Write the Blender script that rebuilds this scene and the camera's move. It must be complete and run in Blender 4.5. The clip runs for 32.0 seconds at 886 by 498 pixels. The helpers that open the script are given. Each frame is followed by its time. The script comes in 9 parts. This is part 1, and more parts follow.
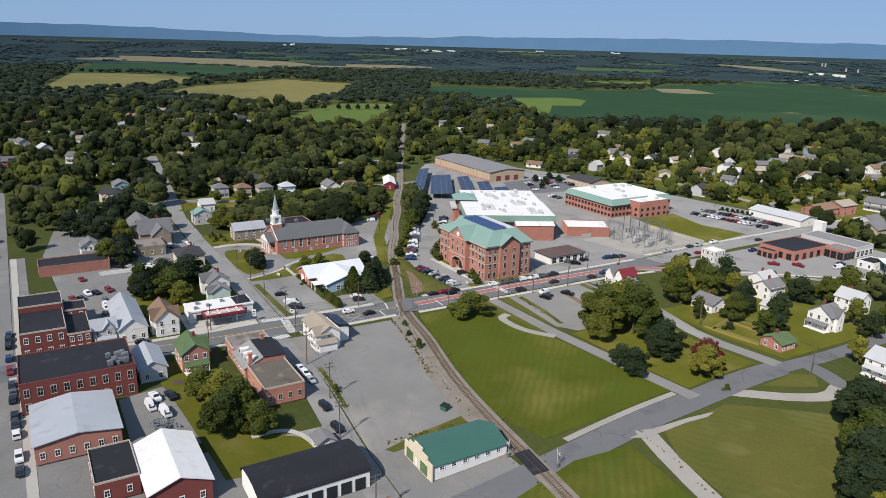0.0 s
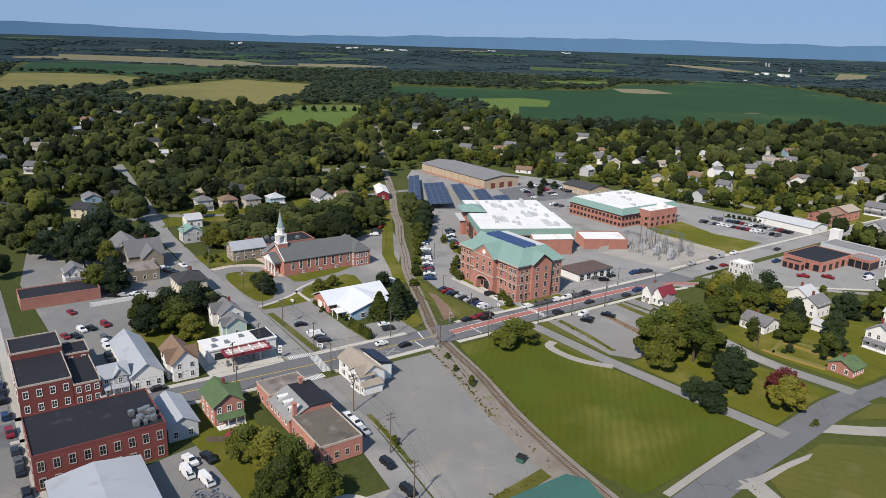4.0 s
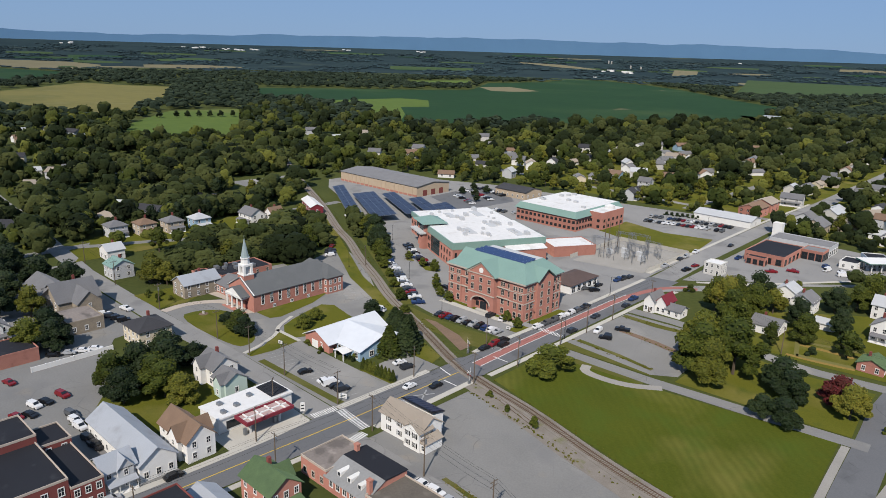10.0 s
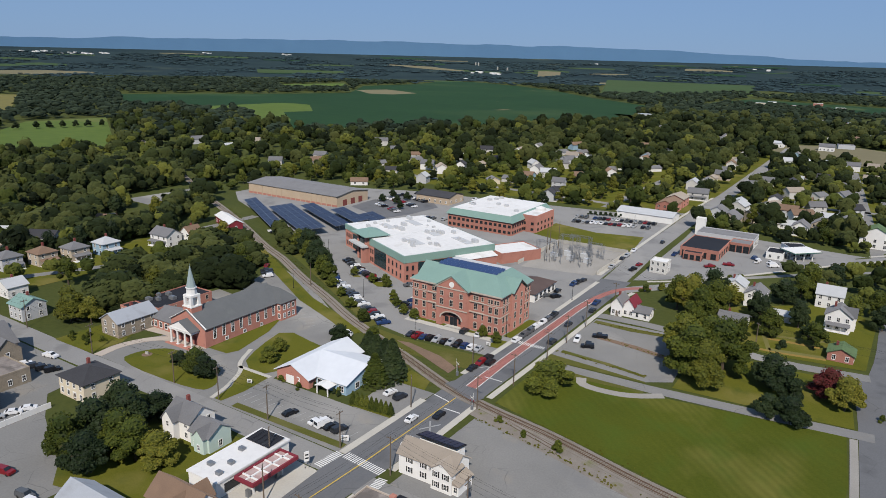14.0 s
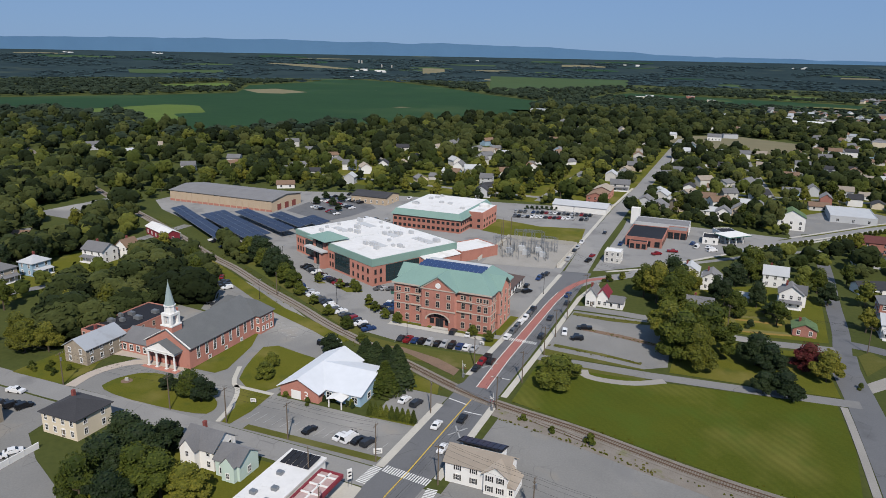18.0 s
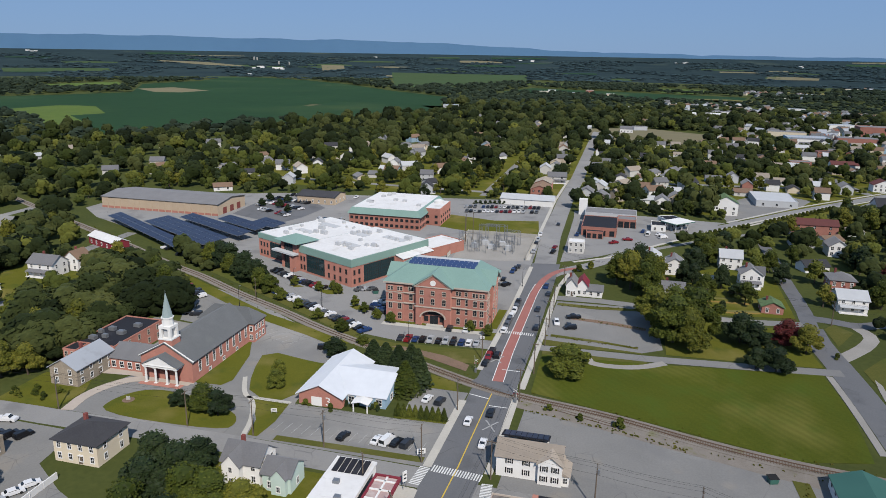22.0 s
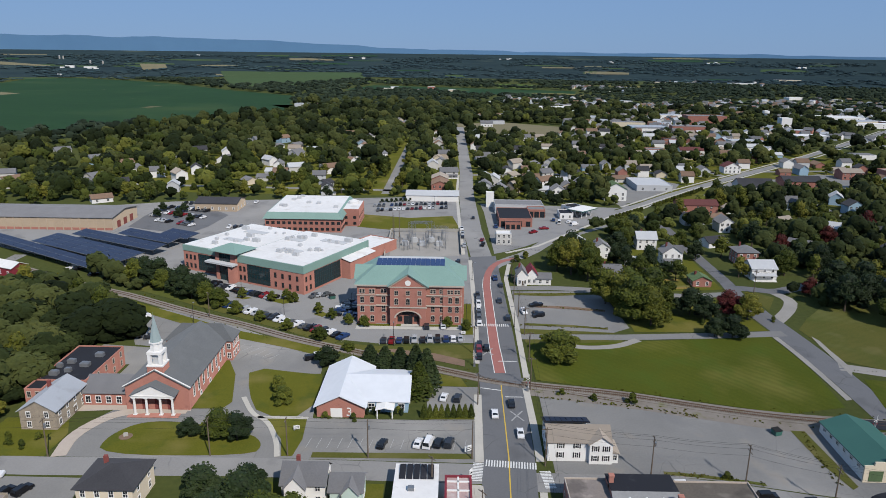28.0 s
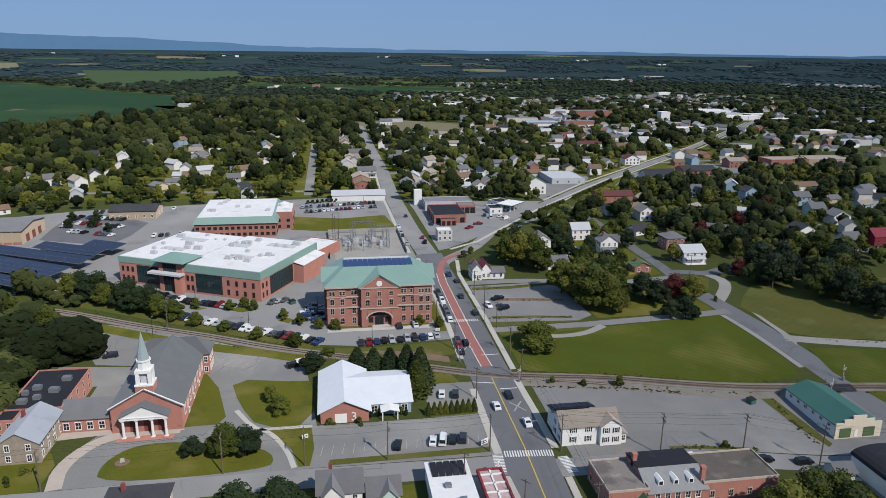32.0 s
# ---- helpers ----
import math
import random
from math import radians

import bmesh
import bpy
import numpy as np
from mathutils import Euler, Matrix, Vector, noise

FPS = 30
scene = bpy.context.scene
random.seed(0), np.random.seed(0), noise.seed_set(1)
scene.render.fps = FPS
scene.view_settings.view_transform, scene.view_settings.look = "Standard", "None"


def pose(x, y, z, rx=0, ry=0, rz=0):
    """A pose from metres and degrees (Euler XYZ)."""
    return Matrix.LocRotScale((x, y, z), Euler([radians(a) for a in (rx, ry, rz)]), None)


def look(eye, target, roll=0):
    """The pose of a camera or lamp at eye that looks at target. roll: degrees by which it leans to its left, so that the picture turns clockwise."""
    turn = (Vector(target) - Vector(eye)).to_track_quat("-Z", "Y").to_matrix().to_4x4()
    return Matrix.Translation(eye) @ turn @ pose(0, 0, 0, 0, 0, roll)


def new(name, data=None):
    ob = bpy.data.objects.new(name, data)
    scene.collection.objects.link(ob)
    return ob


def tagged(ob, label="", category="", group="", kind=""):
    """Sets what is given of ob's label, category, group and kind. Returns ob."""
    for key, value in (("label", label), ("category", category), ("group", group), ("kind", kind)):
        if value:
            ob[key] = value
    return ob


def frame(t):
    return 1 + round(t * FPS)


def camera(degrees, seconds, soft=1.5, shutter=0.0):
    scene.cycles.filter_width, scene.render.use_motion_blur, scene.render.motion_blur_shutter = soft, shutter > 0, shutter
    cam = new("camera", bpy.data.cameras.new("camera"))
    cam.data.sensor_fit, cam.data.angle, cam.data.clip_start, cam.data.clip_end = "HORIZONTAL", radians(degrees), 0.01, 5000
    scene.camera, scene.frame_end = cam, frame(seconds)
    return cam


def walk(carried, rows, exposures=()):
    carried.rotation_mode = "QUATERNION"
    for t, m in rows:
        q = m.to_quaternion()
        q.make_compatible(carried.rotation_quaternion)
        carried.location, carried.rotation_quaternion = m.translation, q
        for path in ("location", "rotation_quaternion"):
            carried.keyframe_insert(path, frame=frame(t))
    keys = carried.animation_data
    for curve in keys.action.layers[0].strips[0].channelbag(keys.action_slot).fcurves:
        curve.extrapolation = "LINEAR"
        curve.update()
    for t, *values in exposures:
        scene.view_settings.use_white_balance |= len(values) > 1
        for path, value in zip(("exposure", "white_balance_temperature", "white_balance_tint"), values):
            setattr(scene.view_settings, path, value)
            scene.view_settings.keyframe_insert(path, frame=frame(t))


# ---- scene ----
cam = camera(64.0, 32.0, soft=0.85)
PATH = [
    (0, (218.743, -74.584, 98.026), (217.098, -73.592, 97.47), 1.6),
    (1, (209.546, -78.165, 98.199), (207.91, -77.158, 97.642), 1.8),
    (2, (200.268, -81.536, 98.412), (198.652, -80.498, 97.856), 1.7),
    (2.5, (195.604, -83.235, 98.481), (194.002, -82.176, 97.925), 1.8),
    (4.5, (176.174, -90.246, 99.312), (174.622, -89.113, 98.757), 1.8),
    (5, (171.455, -92.107, 99.385), (169.925, -90.945, 98.83), 1.8),
    (6, (162.292, -96.124, 99.381), (160.808, -94.904, 98.827), 1.7),
    (7, (152.888, -100.443, 99.294), (151.442, -99.177, 98.74), 1.8),
    (8, (143.682, -104.656, 99.128), (142.277, -103.343, 98.577), 1.8),
    (9.5, (130.096, -110.041, 98.681), (128.762, -108.654, 98.134), 1.7),
    (11, (115.677, -114.045, 97.948), (114.422, -112.586, 97.403), 1.7),
    (12, (105.796, -115.884, 97.74), (104.598, -114.377, 97.197), 1.7),
    (13, (96.512, -117.857, 97.738), (95.396, -116.286, 97.202), 1.5),
    (14.5, (83.287, -122.171, 97.717), (82.302, -120.512, 97.187), 1.4),
    (16.5, (66.602, -129.015, 97.461), (65.758, -127.28, 96.932), 1.2),
    (18, (54.648, -134.346, 97.344), (53.906, -132.566, 96.813), 1.1),
    (20, (38.795, -140.366, 97.235), (38.183, -138.539, 96.701), 1.0),
    (22, (23.112, -145.316, 97.119), (22.636, -143.449, 96.583), 0.9),
    (24, (6.831, -148.955, 97.134), (6.499, -147.058, 96.596), 0.7),
    (25.5, (-5.385, -150.889, 97.084), (-5.601, -148.975, 96.546), 0.7),
    (28, (-25.494, -152.472, 96.919), (-25.512, -150.546, 96.382), 0.7),
    (30, (-41.632, -152.829, 96.989), (-41.484, -150.908, 96.451), 0.6),
    (32, (-57.119, -151.452, 96.929), (-56.805, -149.552, 96.39), 0.7),
]
walk(cam, [(t, look(eye, target, roll)) for t, eye, target, roll in PATH],
     exposures=((0, 0.06, 6580, 13), (16, -0.22, 6400, 13), (32, -0.22, 6210, 13)))

# ---- sky, sun and exposure ----
SUN_EL, SUN_AZ = 42.0, 152.0          # degrees; azimuth clockwise from +y
world = bpy.data.worlds.new("world")
scene.world = world
world.use_nodes = True
wn = world.node_tree.nodes
sky = wn.new("ShaderNodeTexSky")
sky.sky_type = "NISHITA"
sky.sun_disc = False
sky.sun_elevation, sky.sun_rotation = radians(SUN_EL), radians(SUN_AZ)
sky.air_density, sky.dust_density, sky.ozone_density = 1.0, 0.1, 3.0
wn["Background"].inputs["Strength"].default_value = 0.0405
tint = wn.new("ShaderNodeMix")
tint.data_type, tint.blend_type = "RGBA", "MULTIPLY"
tint.inputs[0].default_value, tint.inputs[7].default_value = 1.0, (0.57, 0.81, 1.42, 1)
world.node_tree.links.new(sky.outputs[0], tint.inputs[6])
veil = wn.new("ShaderNodeMix")
veil.data_type = "RGBA"
veil.inputs[0].default_value, veil.inputs[7].default_value = 0.66, (7.6, 12.2, 18.8, 1)
world.node_tree.links.new(tint.outputs[2], veil.inputs[6])
world.node_tree.links.new(veil.outputs[2], wn["Background"].inputs["Color"])
sun = new("sun", bpy.data.lights.new("sun", "SUN"))
sun.data.energy, sun.data.angle, sun.data.color = 4.3, radians(0.6), (1.0, 0.93, 0.815)
sd = Vector((math.sin(radians(SUN_AZ)) * math.cos(radians(SUN_EL)), math.cos(radians(SUN_AZ)) * math.cos(radians(SUN_EL)), math.sin(radians(SUN_EL))))
sun.rotation_euler = sd.to_track_quat("Z", "Y").to_euler()


# ---- materials ----
def mat(name, a, b=None, scale=0.5, rough=0.85, metal=0.0, fine=6.0, bump=0.0, mix=1.0, per_object=0.0, per_island=0.0, per_tone=0.0, stretch=None, spec=0.3, blotch=None, crack=0.0, rows=None, relief=0.1):
    """Two tones mixed by coarse and fine noise in world metres; tone shifts per object or island."""
    m = bpy.data.materials.new(name)
    m.use_nodes = True
    n, l = m.node_tree.nodes, m.node_tree.links
    p = n["Principled BSDF"]
    p.inputs["Roughness"].default_value, p.inputs["Metallic"].default_value = rough, metal
    p.inputs["Specular IOR Level"].default_value = spec
    p.inputs["Diffuse Roughness"].default_value = 1.0 if rough >= 0.9 or spec <= 0.25 else 0.4
    b = b or tuple(v * 0.8 for v in a)
    geo = n.new("ShaderNodeNewGeometry")
    src = geo.outputs["Position"]
    if stretch:
        mp = n.new("ShaderNodeMapping")
        mp.inputs["Scale"].default_value = stretch[0]
        mp.inputs["Rotation"].default_value = (0, 0, radians(stretch[1]))
        l.new(src, mp.inputs["Vector"])
        src = mp.outputs[0]
    fac = None
    for s, d in ((scale, 4.0), (fine, 3.0)):
        t = n.new("ShaderNodeTexNoise")
        t.inputs["Scale"].default_value, t.inputs["Detail"].default_value = s, d
        l.new(src, t.inputs["Vector"])
        if fac is None:
            fac = t.outputs["Fac"]
        else:
            ad = n.new("ShaderNodeMix")
            ad.inputs[0].default_value = 0.5
            l.new(fac, ad.inputs[2]), l.new(t.outputs["Fac"], ad.inputs[3])
            fac = ad.outputs[0]
            if bump:
                bp = n.new("ShaderNodeBump")
                bp.inputs["Strength"].default_value, bp.inputs["Distance"].default_value = bump, relief
                l.new(t.outputs["Fac"], bp.inputs["Height"]), l.new(bp.outputs[0], p.inputs["Normal"])
    ramp = n.new("ShaderNodeMapRange")
    ramp.inputs[1].default_value, ramp.inputs[2].default_value = 0.5 - 0.22 * mix, 0.5 + 0.22 * mix
    l.new(fac, ramp.inputs[0])
    col = n.new("ShaderNodeMix")
    col.data_type = "RGBA"
    col.inputs[6].default_value, col.inputs[7].default_value = (*a, 1), (*b, 1)
    l.new(ramp.outputs[0], col.inputs[0])
    out = col.outputs[2]

    def over(colour, mask, amount):
        """Lays another tone on the base where a mask rises."""
        k = n.new("ShaderNodeMath")
        k.operation = "MULTIPLY"
        k.inputs[1].default_value = amount
        l.new(mask, k.inputs[0])
        x = n.new("ShaderNodeMix")
        x.data_type = "RGBA"
        x.inputs[7].default_value = (*colour, 1)
        l.new(k.outputs[0], x.inputs[0]), l.new(out, x.inputs[6])
        return x.outputs[2]

    def noise_mask(sc, lo, hi, detail=5.0):
        t = n.new("ShaderNodeTexNoise")
        t.inputs["Scale"].default_value, t.inputs["Detail"].default_value = sc, detail
        l.new(geo.outputs["Position"], t.inputs["Vector"])
        r = n.new("ShaderNodeMapRange")
        r.inputs[1].default_value, r.inputs[2].default_value = lo, hi
        l.new(t.outputs["Fac"], r.inputs[0])
        return r.outputs[0], t.outputs["Color"]

    for tone, sc, lo, hi, amount in blotch or ():
        out = over(tone, noise_mask(sc, lo, hi)[0], amount)
    if rows:                                            # mower stripes: degrees, metres between, strength
        mp = n.new("ShaderNodeMapping")
        mp.inputs["Rotation"].default_value = (0, 0, radians(rows[0]))
        l.new(geo.outputs["Position"], mp.inputs["Vector"])
        w = n.new("ShaderNodeTexWave")
        w.bands_direction = "Y"
        w.inputs["Scale"].default_value, w.inputs["Distortion"].default_value, w.inputs["Detail"].default_value = 0.314 / rows[1], 7.0, 4.0
        w.inputs["Detail Scale"].default_value = 0.4
        l.new(mp.outputs[0], w.inputs["Vector"])
        k = n.new("ShaderNodeMath")
        k.operation = "MULTIPLY"
        l.new(w.outputs["Fac"], k.inputs[0]), l.new(noise_mask(0.03, 0.3, 0.6)[0], k.inputs[1])
        out = over(tuple(v * 0.55 for v in b), k.outputs[0], rows[2])
    if crack:                                           # wandering tar-filled cracks
        mk, wob = noise_mask(0.05, 0.5, 0.62, 3.0)
        ad = n.new("ShaderNodeVectorMath")
        ad.operation = "MULTIPLY_ADD"
        ad.inputs[1].default_value = (9, 9, 0)
        l.new(wob, ad.inputs[0]), l.new(geo.outputs["Position"], ad.inputs[2])
        v = n.new("ShaderNodeTexVoronoi")
        v.feature = "DISTANCE_TO_EDGE"
        v.inputs["Scale"].default_value = crack
        l.new(ad.outputs[0], v.inputs["Vector"])
        r = n.new("ShaderNodeMapRange")
        r.inputs[1].default_value, r.inputs[2].default_value, r.inputs[3].default_value, r.inputs[4].default_value = 0.003, 0.014, 1.0, 0.0
        l.new(v.outputs[0], r.inputs[0])
        k = n.new("ShaderNodeMath")
        k.operation = "MULTIPLY"
        l.new(r.outputs[0], k.inputs[0]), l.new(mk, k.inputs[1])
        out = over(tuple(q * 0.5 for q in b), k.outputs[0], 0.5)
    for amount, node, sock in ((per_object, "ShaderNodeObjectInfo", "Random"), (per_island, "ShaderNodeNewGeometry", "Random Per Island"), (per_tone, "ShaderNodeAttribute", "Fac")):
        if amount:
            r = n.new(node)
            if node == "ShaderNodeAttribute":
                r.attribute_name = "tone"
            rr = n.new("ShaderNodeMapRange")
            rr.inputs[3].default_value, rr.inputs[4].default_value = 1 - amount, 1 + amount
            l.new(r.outputs[sock], rr.inputs[0])
            h = n.new("ShaderNodeHueSaturation")
            l.new(rr.outputs[0], h.inputs["Value"])
            hh = n.new("ShaderNodeMapRange")
            hh.inputs[3].default_value, hh.inputs[4].default_value = 0.5 + 0.035 * amount, 0.5 - 0.05 * amount
            l.new(r.outputs[sock], hh.inputs[0]), l.new(hh.outputs[0], h.inputs["Hue"])
            l.new(out, h.inputs["Color"])
            out = h.outputs[0]
    l.new(out, p.inputs["Base Color"])
    return m


M = {}
M["meadow"] = mat("meadow", (0.07, 0.08, 0.022), (0.04, 0.052, 0.015), 0.03, 0.95, fine=0.6, spec=0.1)
M["grass"] = mat("grass", (0.112, 0.11, 0.015), (0.0671, 0.0774, 0.00968), 0.08, 0.95, fine=2.5, spec=0.1, bump=0.3, blotch=(((0.19, 0.155, 0.055), 0.05, 0.52, 0.72, 0.6), ((0.04, 0.065, 0.014), 0.13, 0.55, 0.75, 0.6)))
M["mown"] = mat("mown_field", (0.0774, 0.0891, 0.0104), (0.0487, 0.0646, 0.00734), 0.05, 0.95, fine=1.6, spec=0.1, bump=0.3, blotch=(((0.17, 0.155, 0.04), 0.03, 0.5, 0.7, 0.55), ((0.055, 0.088, 0.012), 0.09, 0.5, 0.68, 0.5)), rows=(44, 2.4, 0.2))
M["dry"] = mat("dry_grass", (0.11, 0.1, 0.0269), (0.0615, 0.0744, 0.0161), 0.05, 0.95, fine=2.0, spec=0.1, bump=0.3, blotch=(((0.2, 0.16, 0.075), 0.06, 0.53, 0.72, 0.7), ((0.06, 0.085, 0.018), 0.03, 0.5, 0.65, 0.6)), rows=(-30, 3.0, 0.12))
M["asphalt"] = mat("asphalt", (0.239, 0.237, 0.23), (0.184, 0.183, 0.182), 0.05, 0.9, fine=2.5, blotch=(((0.12, 0.12, 0.122), 0.07, 0.56, 0.66, 0.5), ((0.27, 0.265, 0.255), 0.03, 0.55, 0.7, 0.5)), crack=0.11)
M["asphalt_dark"] = mat("asphalt_dark", (0.157, 0.158, 0.162), (0.119, 0.121, 0.125), 0.05, 0.88, fine=2.5, blotch=(((0.085, 0.086, 0.09), 0.1, 0.56, 0.66, 0.5), ((0.19, 0.187, 0.183), 0.05, 0.55, 0.7, 0.4)), crack=0.09)
M["asphalt_old"] = mat("asphalt_old", (0.212, 0.21, 0.203), (0.154, 0.154, 0.15), 0.07, 0.92, fine=2.2, blotch=(((0.15, 0.15, 0.152), 0.06, 0.56, 0.68, 0.5), ((0.34, 0.33, 0.31), 0.025, 0.54, 0.7, 0.5), ((0.24, 0.215, 0.18), 0.1, 0.6, 0.72, 0.5)), crack=0.13)
M["gravel"] = mat("gravel", (0.306, 0.293, 0.27), (0.216, 0.207, 0.189), 0.1, 0.95, fine=3.0, bump=0.4)
M["ballast"] = mat("ballast", (0.226, 0.204, 0.179), (0.148, 0.131, 0.113), 0.3, 0.95, fine=4.0, bump=0.5, blotch=(((0.12, 0.105, 0.08), 0.12, 0.55, 0.7, 0.6), ((0.12, 0.125, 0.04), 0.2, 0.6, 0.7, 0.6)))
M["earth"] = mat("bare_earth", (0.20, 0.13, 0.095), (0.12, 0.09, 0.06), 0.15, 0.95, fine=2.0)
M["concrete"] = mat("concrete", (0.44, 0.422, 0.378), (0.352, 0.339, 0.308), 0.15, 0.9, fine=2.0)
M["fadedred"] = mat("faded_red_deck", (0.47, 0.34, 0.32), (0.37, 0.25, 0.23), 0.3, 0.85, fine=2.0, blotch=(((0.55, 0.5, 0.47), 0.4, 0.5, 0.7, 0.6),))
M["redlane"] = mat("red_lane", (0.31, 0.13, 0.112), (0.25, 0.105, 0.092), 0.2, 0.9, fine=2.0)
M["line"] = mat("road_line", (0.75, 0.75, 0.72), (0.55, 0.55, 0.53), 0.6, 0.8)
M["worn_line"] = mat("worn_line", (0.42, 0.42, 0.41), (0.27, 0.27, 0.265), 0.5, 0.85)
M["yellow"] = mat("yellow_line", (0.65, 0.45, 0.06), (0.5, 0.36, 0.07), 0.6, 0.8)
M["brick"] = mat("red_brick", (0.427, 0.201, 0.152), (0.322, 0.144, 0.113), 0.25, 0.9, fine=5.0, blotch=(((0.2, 0.09, 0.075), 0.5, 0.58, 0.75, 0.4),))
M["brick_dark"] = mat("dark_red_brick", (0.21, 0.062, 0.052), (0.155, 0.046, 0.042), 0.25, 0.9, fine=5.0)
M["stone"] = mat("grey_stone", (0.33, 0.28, 0.215), (0.21, 0.18, 0.14), 0.7, 0.92, fine=3.0, bump=0.4)
M["tanwall"] = mat("tan_block_wall", (0.46, 0.37, 0.27), (0.39, 0.31, 0.225), 0.2, 0.9)
M["trim"] = mat("pale_stone_trim", (0.49, 0.42, 0.35), (0.40, 0.34, 0.285), 0.5, 0.85)
M["white"] = mat("white_paint", (0.78, 0.77, 0.74), (0.68, 0.67, 0.64), 0.3, 0.7)
M["offwhite"] = mat("off_white_siding", (0.60, 0.585, 0.55), (0.5, 0.49, 0.46), 0.3, 0.75)
M["cream"] = mat("cream_paint", (0.66, 0.58, 0.44), (0.56, 0.49, 0.37), 0.3, 0.8)
M["palegreen"] = mat("pale_green_siding", (0.50, 0.60, 0.54), (0.43, 0.53, 0.47), 0.3, 0.8)
M["palegrey"] = mat("pale_grey_siding", (0.52, 0.53, 0.53), (0.44, 0.45, 0.46), 0.3, 0.8)
M["tansiding"] = mat("tan_siding", (0.47, 0.40, 0.31), (0.40, 0.34, 0.26), 0.3, 0.8)
M["bluesiding"] = mat("blue_siding", (0.30, 0.43, 0.52), (0.25, 0.36, 0.45), 0.3, 0.8)
M["greenroof"] = mat("green_metal_roof", (0.235, 0.36, 0.31), (0.19, 0.30, 0.255), 0.12, 0.5, fine=2.0, spec=0.5)
M["greenbarn"] = mat("dark_green_metal", (0.05, 0.14, 0.11), (0.038, 0.112, 0.09), 0.15, 0.55, spec=0.4)
M["mossroof"] = mat("green_shingle", (0.11, 0.17, 0.075), (0.07, 0.11, 0.055), 0.5, 0.9)
M["whiteroof"] = mat("white_membrane", (0.74, 0.73, 0.71), (0.62, 0.61, 0.59), 0.07, 0.75, fine=0.6, blotch=(((0.46, 0.43, 0.38), 0.16, 0.58, 0.72, 0.55), ((0.5, 0.48, 0.45), 1.2, 0.62, 0.75, 0.4)))
M["metalroof"] = mat("pale_metal_roof", (0.42, 0.44, 0.47), (0.34, 0.36, 0.385), 0.1, 0.55, spec=0.3, blotch=(((0.26, 0.26, 0.265), 0.25, 0.56, 0.72, 0.5),))
M["greyroof"] = mat("grey_shingle", (0.20, 0.20, 0.205), (0.145, 0.145, 0.15), 0.2, 0.9, fine=3.0)
M["darkroof"] = mat("charcoal_shingle", (0.06, 0.06, 0.065), (0.04, 0.04, 0.045), 0.2, 0.9, fine=3.0)
M["brownfelt"] = mat("worn_brown_roofing", (0.135, 0.118, 0.098), (0.088, 0.077, 0.066), 0.15, 0.9, fine=2.0, blotch=(((0.2, 0.18, 0.155), 0.25, 0.57, 0.7, 0.6), ((0.055, 0.05, 0.045), 0.15, 0.58, 0.72, 0.6)))
M["oldslope"] = mat("old_painted_slope", (0.3, 0.3, 0.295), (0.235, 0.235, 0.23), 0.3, 0.8, fine=2.0, blotch=(((0.2, 0.2, 0.195), 0.5, 0.55, 0.7, 0.5),))
M["tar"] = mat("black_roofing", (0.024, 0.025, 0.03), (0.016, 0.016, 0.02), 0.1, 0.8, blotch=(((0.055, 0.055, 0.06), 0.3, 0.6, 0.72, 0.5),))
M["brownroof"] = mat("brown_shingle", (0.25, 0.165, 0.11), (0.18, 0.12, 0.085), 0.3, 0.9)
M["tanroof"] = mat("tan_shingle", (0.36, 0.31, 0.255), (0.29, 0.25, 0.205), 0.3, 0.9)
M["redroof"] = mat("red_roof", (0.24, 0.032, 0.045), (0.18, 0.028, 0.038), 0.3, 0.6)
M["gravelroof"] = mat("gravel_roof", (0.25, 0.22, 0.20), (0.17, 0.15, 0.14), 0.12, 0.95, fine=1.5, blotch=(((0.09, 0.08, 0.075), 0.18, 0.54, 0.66, 0.7), ((0.36, 0.32, 0.29), 0.3, 0.58, 0.7, 0.5)))
M["solar"] = mat("solar_panel", (0.022, 0.028, 0.058), (0.016, 0.021, 0.045), 0.4, 0.3, spec=0.35)
# reflected sky put into the base colour of the civic roof panels
M["solar_sky"] = mat("sky_tinted_solar_panel", (0.042, 0.075, 0.18), (0.03, 0.058, 0.14), 0.4, 0.3, spec=0.4)
M["bronze"] = mat("dark_bronze", (0.045, 0.04, 0.036), (0.03, 0.028, 0.026), 0.5, 0.5)
M["glass"] = mat("window_glass", (0.025, 0.03, 0.036), (0.015, 0.018, 0.022), 0.4, 0.08, spec=0.6)
M["curtain"] = mat("dark_curtain_glass", (0.02, 0.045, 0.05), (0.014, 0.032, 0.036), 0.4, 0.08, spec=0.6)
M["straw"] = mat("dry_straw", (0.26, 0.18, 0.05), (0.19, 0.13, 0.04), 0.6, 0.95, fine=4.0, spec=0.1, bump=0.4)
M["hallroof"] = mat("white_metal_sheet", (0.68, 0.70, 0.725), (0.60, 0.62, 0.645), 0.08, 0.6, fine=0.5, spec=0.3)
M["slate"] = mat("dark_green_grey_shingle", (0.145, 0.152, 0.155), (0.105, 0.111, 0.115), 0.2, 0.9, fine=3.0, blotch=(((0.17, 0.18, 0.175), 0.2, 0.56, 0.72, 0.4),))
M["spire"] = mat("weathered_grey_green_spire", (0.33, 0.40, 0.395), (0.26, 0.325, 0.325), 0.5, 0.7, fine=3.0)
M["maroon"] = mat("maroon_shingle", (0.15, 0.052, 0.045), (0.105, 0.04, 0.036), 0.3, 0.85, fine=3.0)
M["darkbrown"] = mat("dark_brown_shingle", (0.125, 0.088, 0.078), (0.09, 0.064, 0.058), 0.3, 0.88, fine=3.0)
